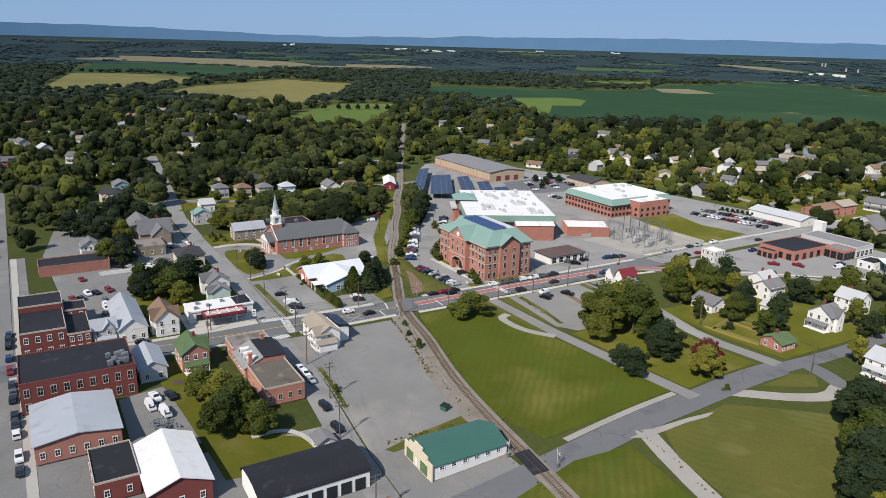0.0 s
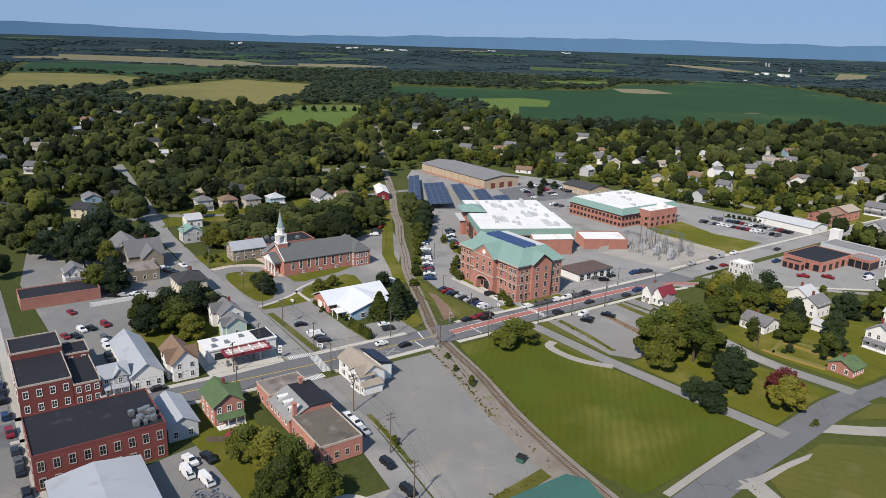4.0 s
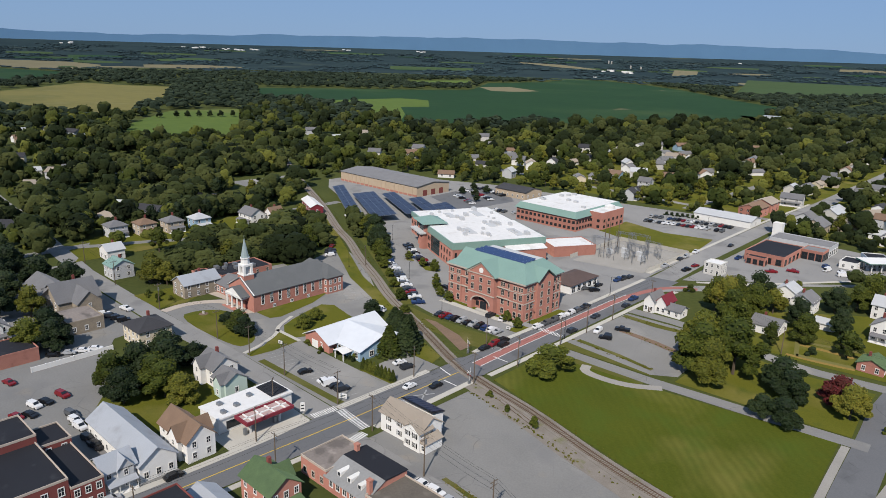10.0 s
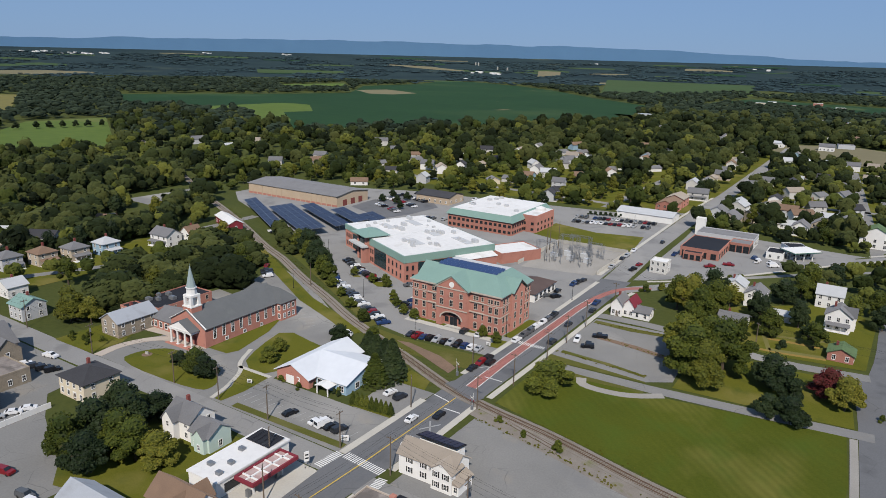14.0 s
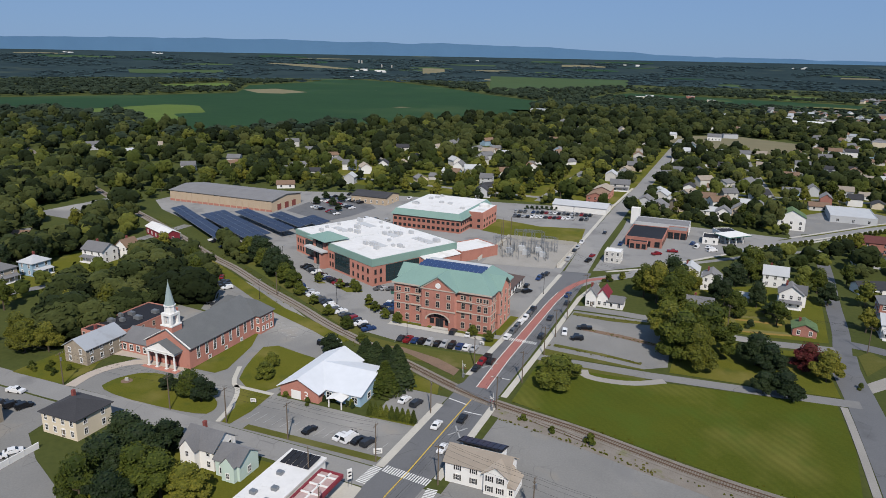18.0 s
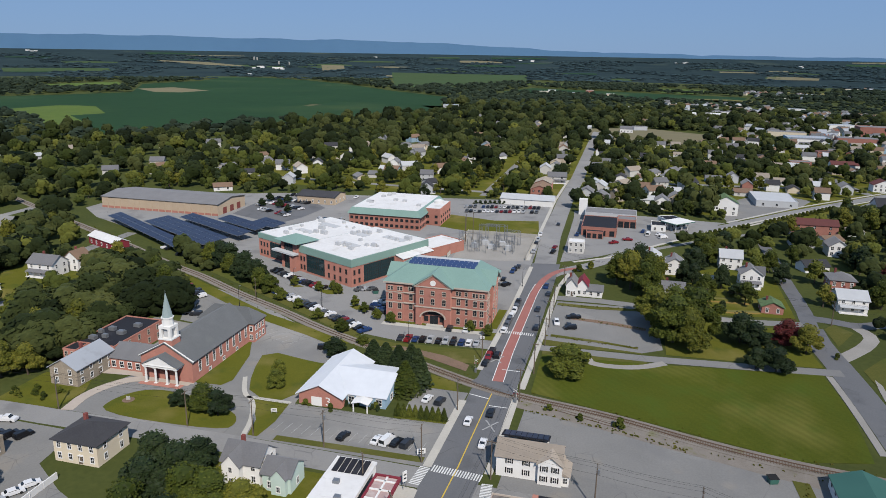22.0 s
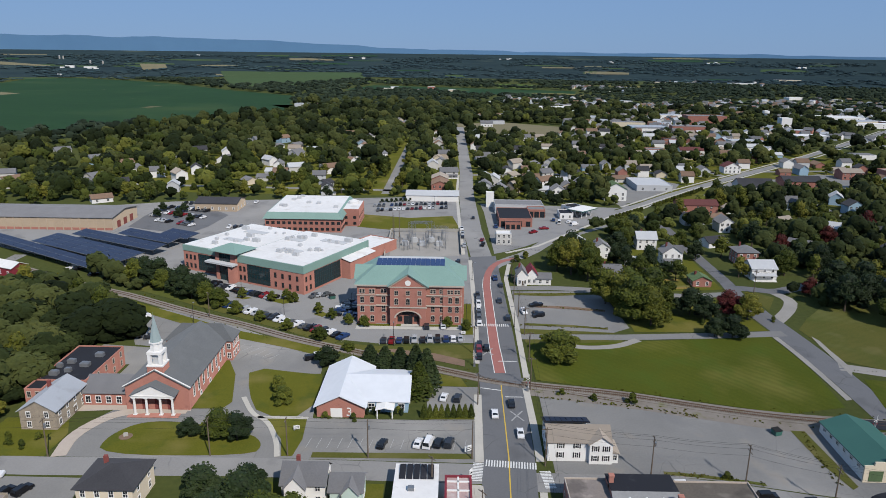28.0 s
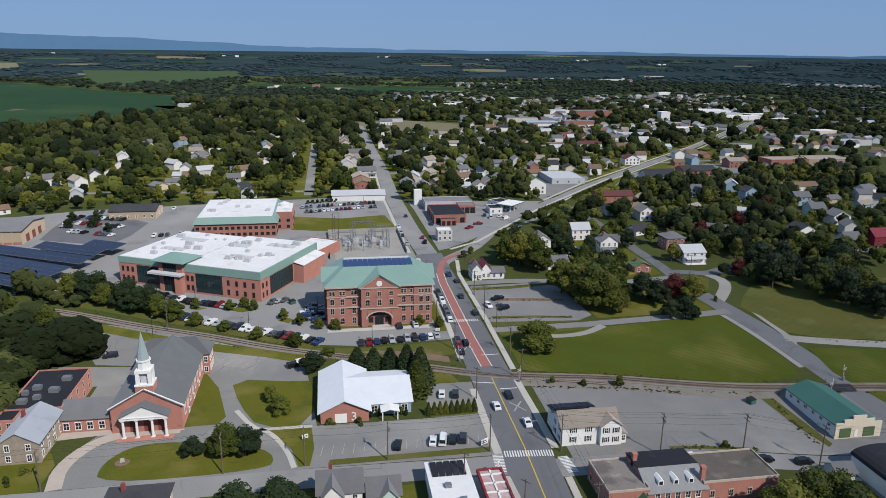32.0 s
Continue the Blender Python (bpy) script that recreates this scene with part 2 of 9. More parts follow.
M["steel"] = mat("grey_steel", (0.33, 0.34, 0.35), (0.26, 0.27, 0.28), 0.6, 0.45, metal=0.6)
M["rust"] = mat("rusty_steel", (0.17, 0.10, 0.07), (0.11, 0.07, 0.05), 0.6, 0.7, metal=0.3)
M["wood"] = mat("weathered_wood", (0.15, 0.115, 0.085), (0.10, 0.08, 0.06), 1.0, 0.9)
M["bark"] = mat("bark", (0.11, 0.085, 0.06), (0.07, 0.055, 0.04), 1.0, 0.95)
M["leaf"] = mat("leaves", (0.0945, 0.113, 0.015), (0.0358, 0.053, 0.00883), 0.35, 0.7, fine=2.0, per_object=0.4, per_island=0.35, spec=0.2)
M["leaf_dark"] = mat("dark_leaves", (0.03, 0.048, 0.015), (0.014, 0.026, 0.009), 0.35, 0.7, fine=2.0, per_object=0.25, per_island=0.3, spec=0.25)
M["leaf_gold"] = mat("yellowing_leaves", (0.144, 0.144, 0.0186), (0.0744, 0.0884, 0.013), 0.35, 0.7, fine=2.0, per_object=0.3, per_island=0.3, spec=0.2)
M["leaf_red"] = mat("red_leaves", (0.12, 0.022, 0.018), (0.06, 0.018, 0.012), 0.35, 0.7, fine=2.0, per_object=0.1, per_island=0.3, spec=0.25)
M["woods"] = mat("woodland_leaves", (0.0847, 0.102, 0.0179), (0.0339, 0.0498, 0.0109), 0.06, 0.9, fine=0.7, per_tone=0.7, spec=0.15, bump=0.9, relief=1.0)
# some distance haze mixed into these leaves: bluer than the near woods
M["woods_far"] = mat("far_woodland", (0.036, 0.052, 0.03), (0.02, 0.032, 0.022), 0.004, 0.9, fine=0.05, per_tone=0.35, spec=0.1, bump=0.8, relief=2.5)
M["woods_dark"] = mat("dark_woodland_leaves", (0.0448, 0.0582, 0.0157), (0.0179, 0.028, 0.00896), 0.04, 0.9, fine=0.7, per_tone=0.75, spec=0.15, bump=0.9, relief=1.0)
# distance haze put into the leaf colour as blue
M["woods_edge"] = mat("haze_tinted_woodland", (0.0457, 0.0726, 0.0806), (0.0323, 0.0538, 0.0632), 0.004, 0.95, fine=0.02, per_tone=0.3, spec=0.0)
# the blue here is painted haze of distance over woods and fields
M["plain"] = mat("haze_tinted_plain", (0.0318, 0.0505, 0.0543), (0.0225, 0.0374, 0.0431), 0.004, 0.95, fine=0.03, mix=0.8, spec=0.0, blotch=(((0.075, 0.092, 0.07), 0.0035, 0.62, 0.70, 0.5), ((0.02, 0.034, 0.042), 0.006, 0.5, 0.6, 0.6)))
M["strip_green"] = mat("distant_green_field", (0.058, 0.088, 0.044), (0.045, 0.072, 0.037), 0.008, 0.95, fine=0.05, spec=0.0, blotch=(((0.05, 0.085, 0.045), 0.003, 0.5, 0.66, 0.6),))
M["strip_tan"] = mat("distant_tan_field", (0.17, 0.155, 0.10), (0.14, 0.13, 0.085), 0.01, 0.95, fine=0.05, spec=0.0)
M["soy"] = mat("soy_crop", (0.0213, 0.0537, 0.0213), (0.0137, 0.0375, 0.0163), 0.006, 0.95, fine=0.05, spec=0.1, blotch=(((0.15, 0.13, 0.075), 0.008, 0.69, 0.73, 0.8), ((0.045, 0.075, 0.028), 0.0035, 0.52, 0.7, 0.6)))
M["cropgreen"] = mat("light_crop", (0.095, 0.135, 0.03), (0.06, 0.098, 0.024), 0.01, 0.95, fine=0.08, spec=0.1, blotch=(((0.14, 0.15, 0.05), 0.01, 0.55, 0.7, 0.5),))
M["cropyellow"] = mat("ripe_crop", (0.18, 0.158, 0.055), (0.12, 0.115, 0.04), 0.006, 0.95, fine=0.05, spec=0.1, blotch=(((0.09, 0.1, 0.035), 0.006, 0.5, 0.66, 0.6), ((0.22, 0.19, 0.09), 0.012, 0.6, 0.7, 0.5)))
# ridge colour is painted haze, not rock or forest
M["haze_hill"] = mat("haze_tinted_hill", (0.13, 0.25, 0.39), (0.115, 0.225, 0.36), 0.002, 1.0, fine=0.01, spec=0.0)
M["tyre"] = mat("tyre_rubber", (0.02, 0.02, 0.02), (0.015, 0.015, 0.015), 2.0, 0.9)


def paint(name, c):
    return mat(name, c, tuple(v * 0.85 for v in c), 0.5, 0.25, spec=0.6)


CARPAINT = [paint("black_car_paint", (0.012, 0.012, 0.014)), paint("white_car_paint", (0.75, 0.75, 0.75)), paint("grey_car_paint", (0.10, 0.105, 0.11)),
            paint("silver_car_paint", (0.40, 0.41, 0.42)), paint("red_car_paint", (0.22, 0.015, 0.02)), paint("blue_car_paint", (0.02, 0.045, 0.13)), paint("dark_car_paint", (0.03, 0.033, 0.04))]


# ---- mesh helpers ----
from mathutils.geometry import tessellate_polygon


def ground_z(x, y):
    """The land lies level but for a hollow to the south-east."""
    def s(v):
        v = min(1.0, max(0.0, v))
        return v * v * (3 - 2 * v)
    return -4.0 * s((x - 25) / 55) * s((75 - y) / 80)


# shifts that fit the drawn plan to the camera's view: plan x, y, and the metres to move there
VIEW_FIT_A = (
    (-10, 0, 0, 0), (-9.3, 51, 0, 0.3), (8, 4, 0, 0), (90.5, 85.2, 0, 0), (94.5, 38, -5.7, -2.5), (102, 62, -0.5, 0), (100, 29, -5.4, -4.0), (24, -52.5, -5.5, -2.0), (48, -62, -9.5, -0.5),
    (92, -12, -3.0, -2.0), (78, -45, -3.3, -2.4), (-18.5, -46, -4.0, -1.5), (-27, -18, 0.7, -2.5), (-94, -18, 0.2, 1.8), (-64, 21.5, 2.0, 0.8), (-37, 24.7, 1.0, 1.5), (-110, 30, 3.0, -2.0),
    (-136, 35, 5.5, -4.0), (-135, 14, 3.5, 0.0), (-112, 3, 2.0, 0.0), (-41, 100, 1.5, -4.4), (-108, 165, 3.0, -8.0),
)
VIEW_FIT_B = (
    (-78, 244, 1.0, 1.0), (-213, 226, -3.0, 6.0), (-30, 305, -1.0, 9.0), (6, 212, 1.2, 0.8), (18, 250, 1.0, 6.0), (86, 140, -1.5, 0), (83, 173, 0.5, 3.0), (-176, 141, -3.0, 5.0),
    (-40, 208, 0, -10.0), (-35, 150, 3.5, -9.0), (-74, 92, 0.5, -2.0), (12, 143, -0.6, -0.2), (-222, 62, -4.0, 4.5),
)
VIEW_FIT = VIEW_FIT_A + VIEW_FIT_B


def settle(x, y):
    """Where a point of the drawn plan is moved to match the camera's view."""
    wx = wy = 0.0
    ws = 0.08
    for px, py, dx, dy in VIEW_FIT:
        d = (x - px) ** 2 + (y - py) ** 2
        if d < 22000:
            w = math.exp(-d / 1500.0)
            wx, wy, ws = wx + w * dx, wy + w * dy, ws + w
    return x + wx / ws, y + wy / ws


def finish(bm, name, materials):
    me = bpy.data.meshes.new(name)
    bm.normal_update()
    bm.to_mesh(me)
    bm.free()
    for m in materials if isinstance(materials, (list, tuple)) else [materials]:
        me.materials.append(m)
    return me


def part(name, bm, material, parent=None, label="", m=None):
    """One mesh object under a thing or a part."""
    ob = new(name, bm if isinstance(bm, bpy.types.Mesh) else finish(bm, name, material))
    ob.parent = parent
    if m is not None:
        ob.matrix_local = m
    return tagged(ob, label)


def thing(name, x, y, rz=0.0, label="", category="", group="", kind="", z=None):
    ob = new(name)
    ob.empty_display_size = 0.5
    if (x, y) != (0, 0):
        x, y = settle(x, y)
    ob.matrix_basis = pose(x, y, ground_z(x, y) if z is None else z, 0, 0, rz)
    return tagged(ob, label, category, group, kind)


def box(bm, x0, y0, z0, x1, y1, z1, mi=0):
    v = [bm.verts.new(c) for c in ((x0, y0, z0), (x1, y0, z0), (x1, y1, z0), (x0, y1, z0), (x0, y0, z1), (x1, y0, z1), (x1, y1, z1), (x0, y1, z1))]
    for q in ((3, 2, 1, 0), (4, 5, 6, 7), (0, 1, 5, 4), (1, 2, 6, 5), (2, 3, 7, 6), (3, 0, 4, 7)):
        bm.faces.new([v[i] for i in q]).material_index = mi
    return v


def hull(bm, bottom, top, mi=0):
    """A closed prism between two loops of the same length."""
    a, b = [bm.verts.new(c) for c in bottom], [bm.verts.new(c) for c in top]
    n = len(a)
    bm.faces.new(a[::-1]).material_index = mi
    bm.faces.new(b).material_index = mi
    for i in range(n):
        bm.faces.new((a[i], a[(i + 1) % n], b[(i + 1) % n], b[i])).material_index = mi


def tube(bm, x, y, z0, z1, r0, r1, n=8, mi=0):
    hull(bm, [(x + r0 * math.cos(2 * math.pi * i / n), y + r0 * math.sin(2 * math.pi * i / n), z0) for i in range(n)],
         [(x + r1 * math.cos(2 * math.pi * i / n), y + r1 * math.sin(2 * math.pi * i / n), z1) for i in range(n)], mi)


def beam(bm, a, b, r, n=5, mi=0):
    a, b = Vector(a), Vector(b)
    u = (b - a).normalized()
    s = u.orthogonal().normalized()
    w = u.cross(s)
    ring = [(s * math.cos(2 * math.pi * i / n) + w * math.sin(2 * math.pi * i / n)) * r for i in range(n)]
    hull(bm, [a + v for v in ring], [b + v for v in ring], mi)


# ---- ground ----
def drape(bm):
    """Cuts a flat sheet along a grid where the land dips and lays it on the land."""
    xs = [v.co.x for v in bm.verts]
    ys = [v.co.y for v in bm.verts]
    if max(xs) > 25 and min(ys) < 75:
        for axis, lo, hi in ((0, max(25, min(xs)), min(85, max(xs))), (1, max(-10, min(ys)), min(80, max(ys)))):
            k = math.ceil(lo / 5) * 5
            while k < hi:
                co = [0, 0, 0]
                co[axis] = k
                no = [0, 0, 0]
                no[axis] = 1
                bmesh.ops.bisect_plane(bm, geom=bm.verts[:] + bm.edges[:] + bm.faces[:], plane_co=co, plane_no=no)
                k += 5
    for v in bm.verts:
        v.co.z += ground_z(v.co.x, v.co.y)


def rounded(pts, n=2):
    """Softens the corners of an outline."""
    for _ in range(n):
        out = []
        for i, p in enumerate(pts):
            q = pts[(i + 1) % len(pts)]
            out += [(0.75 * p[0] + 0.25 * q[0], 0.75 * p[1] + 0.25 * q[1]), (0.25 * p[0] + 0.75 * q[0], 0.25 * p[1] + 0.75 * q[1])]
        pts = out
    return pts


def ribbon(line, width, n=0):
    """The outline of a strip along a line."""
    for _ in range(n):
        out = [line[0]]
        for p, q in zip(line, line[1:]):
            out += [(0.75 * p[0] + 0.25 * q[0], 0.75 * p[1] + 0.25 * q[1]), (0.25 * p[0] + 0.75 * q[0], 0.25 * p[1] + 0.75 * q[1])]
        line = out + [line[-1]]
    left, right = [], []
    for i, p in enumerate(line):
        a, b = line[max(0, i - 1)], line[min(len(line) - 1, i + 1)]
        d = math.hypot(b[0] - a[0], b[1] - a[1]) or 1
        nx, ny = -(b[1] - a[1]) / d * width / 2, (b[0] - a[0]) / d * width / 2
        left.append((p[0] + nx, p[1] + ny))
        right.append((p[0] - nx, p[1] - ny))
    out = Strip(left + right[::-1])
    return out


class Strip(list):
    """The outline of a strip: the left side, then the right side backwards."""


LEVEL = {"far": 0.03, "lot": 0.06, "road": 0.09, "lawn": 0.12, "mark": 0.13, "walk": 0.16}
CLEAR = []          # outlines where no wild tree grows


def area(pts):
    return sum(p[0] * q[1] - q[0] * p[1] for p, q in zip(pts, pts[1:] + pts[:1])) / 2


def patch(name, pts, material, level, label="", z=None, clear=True, thick=0.0, kind="structure", category=""):
    is_strip = isinstance(pts, Strip)
    pts = list(pts) if area(pts) > 0 else list(pts)[::-1]
    plan, pts = pts, [settle(x, y) for x, y in pts]
    bm = bmesh.new()
    z = LEVEL[level] if z is None else z
    vs = [bm.verts.new((x, y, z)) for x, y in pts]
    if is_strip:
        n = len(vs)
        for i in range(n // 2 - 1):
            bm.faces.new((vs[i], vs[i + 1], vs[n - 2 - i], vs[n - 1 - i]))
    else:
        for tri in tessellate_polygon([[Vector((x, y, 0)) for x, y in pts]]):
            bm.faces.new([vs[i] for i in tri])
    bmesh.ops.recalc_face_normals(bm, faces=bm.faces[:])
    if sum(f.normal.z for f in bm.faces) < 0:
        bmesh.ops.reverse_faces(bm, faces=bm.faces[:])
    if thick:
        low = [bm.verts.new((x, y, z - thick)) for x, y in pts]
        for i in range(len(vs)):
            bm.faces.new((low[i], low[(i + 1) % len(vs)], vs[(i + 1) % len(vs)], vs[i]))
    drape(bm)
    if clear:
        CLEAR.append((plan, min(p[0] for p in plan), max(p[0] for p in plan), min(p[1] for p in plan), max(p[1] for p in plan)))
    ob = part(name, bm, material)
    return tagged(ob, label, category or name.replace("_", " "), kind=kind)


def inside(x, y, pts):
    hit = False
    for (x0, y0), (x1, y1) in zip(pts, pts[1:] + pts[:1]):
        if (y0 > y) != (y1 > y) and x < (x1 - x0) * (y - y0) / (y1 - y0) + x0:
            hit = not hit
    return hit


def is_clear(x, y, r=0.0):
    for pts, x0, x1, y0, y1 in CLEAR:
        if x0 - r < x < x1 + r and y0 - r < y < y1 + r:
            for dx, dy in ((0, 0), (r, 0), (-r, 0), (0, r), (0, -r)):
                if inside(x + dx, y + dy, pts):
                    return True
    return False


# the land: one sheet, fine where it dips, out to the horizon
bm = bmesh.new()
gx = [-4700, -3000, -1500, -700, -350, -150, -50] + list(range(25, 86, 5)) + [120, 200, 400, 900, 2000, 4700]
gy = [-1200, -600, -250, -100, -50] + list(range(-10, 81, 5)) + [110, 150, 300, 600, 1200, 2200, 4700]
grid = [[bm.verts.new((x, y, ground_z(x, y))) for y in gy] for x in gx]
for i in range(len(gx) - 1):
    for j in range(len(gy) - 1):
        bm.faces.new((grid[i][j], grid[i + 1][j], grid[i + 1][j + 1], grid[i][j + 1]))
tagged(part("ground", bm, M["meadow"]), "green rough grass land reaching the horizon", "ground", kind="structure")

# far fields
patch("crop_field", [(-1050, 640), (-938, 688), (-882, 760), (-846, 820), (-741, 778), (-762, 730), (-661, 644), (-586, 563), (-531, 537), (-527, 573), (-536, 650), (-506, 690), (-425, 772), (-355, 811), (-253, 996), (-330, 1200), (-361, 1413), (-560, 1600), (-794, 1872), (-1000, 2050), (-1224, 2175), (-1367, 2184), (-1256, 1832), (-1270, 1573), (-1052, 1245), (-1120, 1092), (-1235, 921), (-1300, 800)], M["soy"], "far", "dark green soybean field", category="field")
patch("crop_field", [(-938, 688), (-914, 870), (-880, 884), (-844, 881), (-741, 778), (-762, 730), (-661, 644), (-586, 563), (-620, 546), (-738, 649), (-846, 706), (-882, 640)], M["cropgreen"], "far", "light green wedge of a crop field", z=0.05, category="field")
patch("crop_field", [(-1133, 1370), (-1101, 1465), (-1030, 1430), (-945, 1381), (-955, 1290), (-1010, 1270)], M["strip_tan"], "far", "bare tan ground in a field", z=0.06, category="field")
patch("crop_field", [(-577, 192), (-708, 240), (-766, 282), (-868, 374), (-853, 477), (-658, 358), (-555, 298)], M["cropgreen"], "far", "bright green mown meadow", category="field")
patch("crop_field", [(-1113, 131), (-1318, 246), (-1436, 373), (-1589, 524), (-1466, 572), (-1390, 634), (-1145, 501), (-1022, 429), (-959, 362), (-820, 297), (-821, 249), (-950, 228), (-1043, 172)], M["cropyellow"], "far", "ripe yellow crop field", category="field")
patch("crop_field", [(-1875, 60), (-1875, 176), (-1817, 263), (-1661, 315), (-1588, 345), (-1378, 200), (-1251, 89), (-1220, -40)], M["cropyellow"], "far", "ripe yellow crop field", category="field")
patch("crop_field", [(-1950, 60), (-2672, 200), (-2590, 448), (-2423, 578), (-2137, 684), (-1772, 530), (-1654, 375), (-1842, 292), (-1930, 184)], M["soy"], "far", "dark green distant crop field", category="field")
patch("crop_field", [(-353, 1148), (-293, 1152), (-240, 1040), (-225, 1000), (-250, 985)], M["cropgreen"], "far", "small light green field", category="field")
patch("crop_field", [(-1459, 1417), (-1440, 1522), (-1407, 1648), (-1260, 1480), (-1175, 1339), (-1295, 1281)], M["cropgreen"], "far", "light green field among far woods", category="field")
patch("crop_field", [(-60, 820), (-15, 745), (33, 693), (90, 690), (130, 815), (40, 880)], M["strip_tan"], "far", "dry tan grass field", category="field")
patch("crop_field", [(-300, 1700), (250, 1500), (300, 1750), (-250, 1950)], M["soy"], "far", "dark green crop field", category="field")

patch("lawn_suburb", [(-330, 335), (-20, 322), (330, 300), (360, 720), (-20, 720), (-300, 520)], M["grass"], "far", "green lawns between suburban houses", z=0.02, clear=False)
patch("wood_lot", [(-336, 156), (-334, 187), (-302, 183), (-279, 167), (-284, 153)], M["asphalt_old"], "lot", "pale asphalt lot among trees")
patch("garden_strip", [(-232, 3), (-208, 2), (-205, 28), (-206, 60), (-210, 84), (-221, 80), (-228, 50), (-240, 24)], M["grass"], "far", "green gardens and lane before a row of houses", z=0.05)
patch("garden_strip", [(-222, 84), (-206, 84), (-200, 96), (-204, 112), (-216, 108)], M["grass"], "far", "green garden round white houses", z=0.052)

# roads
patch("road_main", ribbon([(-10.5, -130), (-10.3, -40), (-10.0, 3), (-9.7, 36), (-9.4, 81), (-9.8, 137), (-10.2, 186)], 13.2), M["asphalt_dark"], "road", "dark asphalt main street with parking lanes")
patch("road_north", ribbon([(-10.5, 180), (-13.5, 235), (-13.3, 330), (-12.5, 430), (-14.5, 800)], 10.5), M["asphalt"], "road", "grey asphalt road running straight out of town", z=0.075)
patch("road_branch", ribbon([(-9.5, 156), (-7, 169), (2, 179), (13, 189), (24, 208), (48, 248), (91, 298), (142, 360), (337, 562), (896, 1202)], 7.6, 1), M["asphalt"], "road", "grey asphalt road curving off to the east", z=0.082)
patch("road_side_west", ribbon([(-16.5, -3.6), (-75, -3.2), (-125, -3.4), (-190, -2.5), (-260, 3), (-420, 20)], 8.0), M["asphalt"], "road", "grey asphalt side street", z=0.078)
patch("road_side_east", ribbon([(-4, -6.5), (30, -7.0), (70, -8), (140, -12)], 7.5), M["asphalt"], "road", "grey asphalt side street", z=0.078)
patch("road_south", ribbon([(-300, -92), (160, -88)], 11.0), M["asphalt_old"], "road", "pale asphalt street", z=0.07)
patch("road_east", ribbon([(107.4, -27.9), (106.2, 12.6), (103.6, 42), (100.1, 66.1), (97.4, 90.3), (95.2, 111.9), (95.8, 127.6)], 9.0, 1), M["asphalt_dark"], "road", "worn asphalt lane with ragged edges")
patch("road_east_north", ribbon([(95.3, 117.8), (96.3, 131.5), (97.6, 148.9), (97, 182.9), (98.2, 219.9), (98.8, 257)], 6.0, 1), M["asphalt_dark"], "road", "worn asphalt lane", z=0.084)
patch("road_lane", ribbon([(24, 206.5), (30, 213), (50, 231), (70, 252), (119, 295), (150, 330), (178, 363)], 3.4, 1), M["asphalt_old"], "road", "worn asphalt lane behind a hedge", z=0.08)
patch("road_fork", ribbon([(96.8, 138.3), (104.8, 137.3), (113.8, 133.9), (124.7, 139.3), (136.6, 145.3), (170.1, 155.8), (260, 168)], 6.4, 1), M["asphalt_dark"], "road", "worn asphalt lane", z=0.086)
patch("road_fork_loop", ribbon([(97.8, 98.2), (103.7, 105.1), (110.7, 113.9), (115.8, 123.7), (112.8, 133.5)], 5.0, 1), M["gravel"], "road", "pale gravel loop round a grass island", z=0.083)
patch("track_lane", ribbon([(104, 62), (120, 57), (150, 50), (190, 44)], 5.0, 1), M["gravel"], "road", "pale gravel lane between grass fields")
for a, b in (((-13, 420), (330, 470)), ((-14, 560), (330, 620)), ((-13, 340), (-260, 360)), ((-70, 330), (-70, 620)), ((90, 300), (60, 640)), ((200, 430), (160, 680)), ((-230, -60), (-230, 170)), ((-330, 0), (-330, 220)), ((-330, 60), (-300, 130))):
    patch("road_lane", ribbon([a, b], 6.5), M["asphalt_old"], "road", "pale residential street", z=0.072)

patch("road_lane", ribbon([(-231, 2), (-223, 15), (-216.5, 32), (-206, 53), (-200, 72)], 5.0, 1), M["asphalt_old"], "road", "pale lane before a row of houses", z=0.131)
# lots and drives
patch("church_lot", [(-124, 0.8), (-64.5, 0.8), (-63.5, 20), (-66.5, 52), (-69, 65), (-92, 81), (-116, 97), (-138, 104), (-148, 106), (-141, 84), (-135, 71), (-119, 68), (-100, 66), (-99, 26), (-121, 25.5), (-126, 15)], M["asphalt_old"], "lot", "grey asphalt church drive and parking lot")
patch("church_forecourt", [(-131, 24), (-121, 25), (-99, 24.5), (-101, 29.5), (-131, 31)], M["trim"], "lawn", "tan paved church forecourt")
patch("hall_lot", [(-64.5, 0.8), (-17.5, 0.8), (-17, 20.8), (-64.5, 20.8)], M["asphalt_old"], "lot", "grey asphalt parking lot", z=0.065)
patch("hall_side_lot", [(-31, 20.8), (-17, 20.8), (-16.5, 41), (-33, 41)], M["asphalt_old"], "lot", "grey asphalt parking lot", z=0.067)
patch("civic_lot", [(-16, 76), (-50, 75), (-69, 79), (-105, 106), (-140, 130), (-185, 152), (-275, 197), (-300, 218), (-300, 262), (-205, 300), (-60, 318), (-19, 318), (-18.5, 240), (-17, 180), (-16, 95)], M["asphalt"], "lot", "grey asphalt parking lots round civic buildings")
patch("gravel_lot", [(1.0, 0), (1.2, 36), (22, 33), (47, 27.5), (72, 26.5), (74, 10), (76, -4), (40, -3.2), (1, -2.8)], M["asphalt_old"], "lot", "large empty pale asphalt lot")
patch("barn_apron", [(71.8, 26.0), (81.2, 25.4), (81.2, 4.2), (94.6, 4.2), (94.6, 26.0), (103, 26.0), (102, -5.5), (75.6, -4.2), (73.6, 10)], M["asphalt_old"], "lot", "worn asphalt apron round the barn", z=0.052)
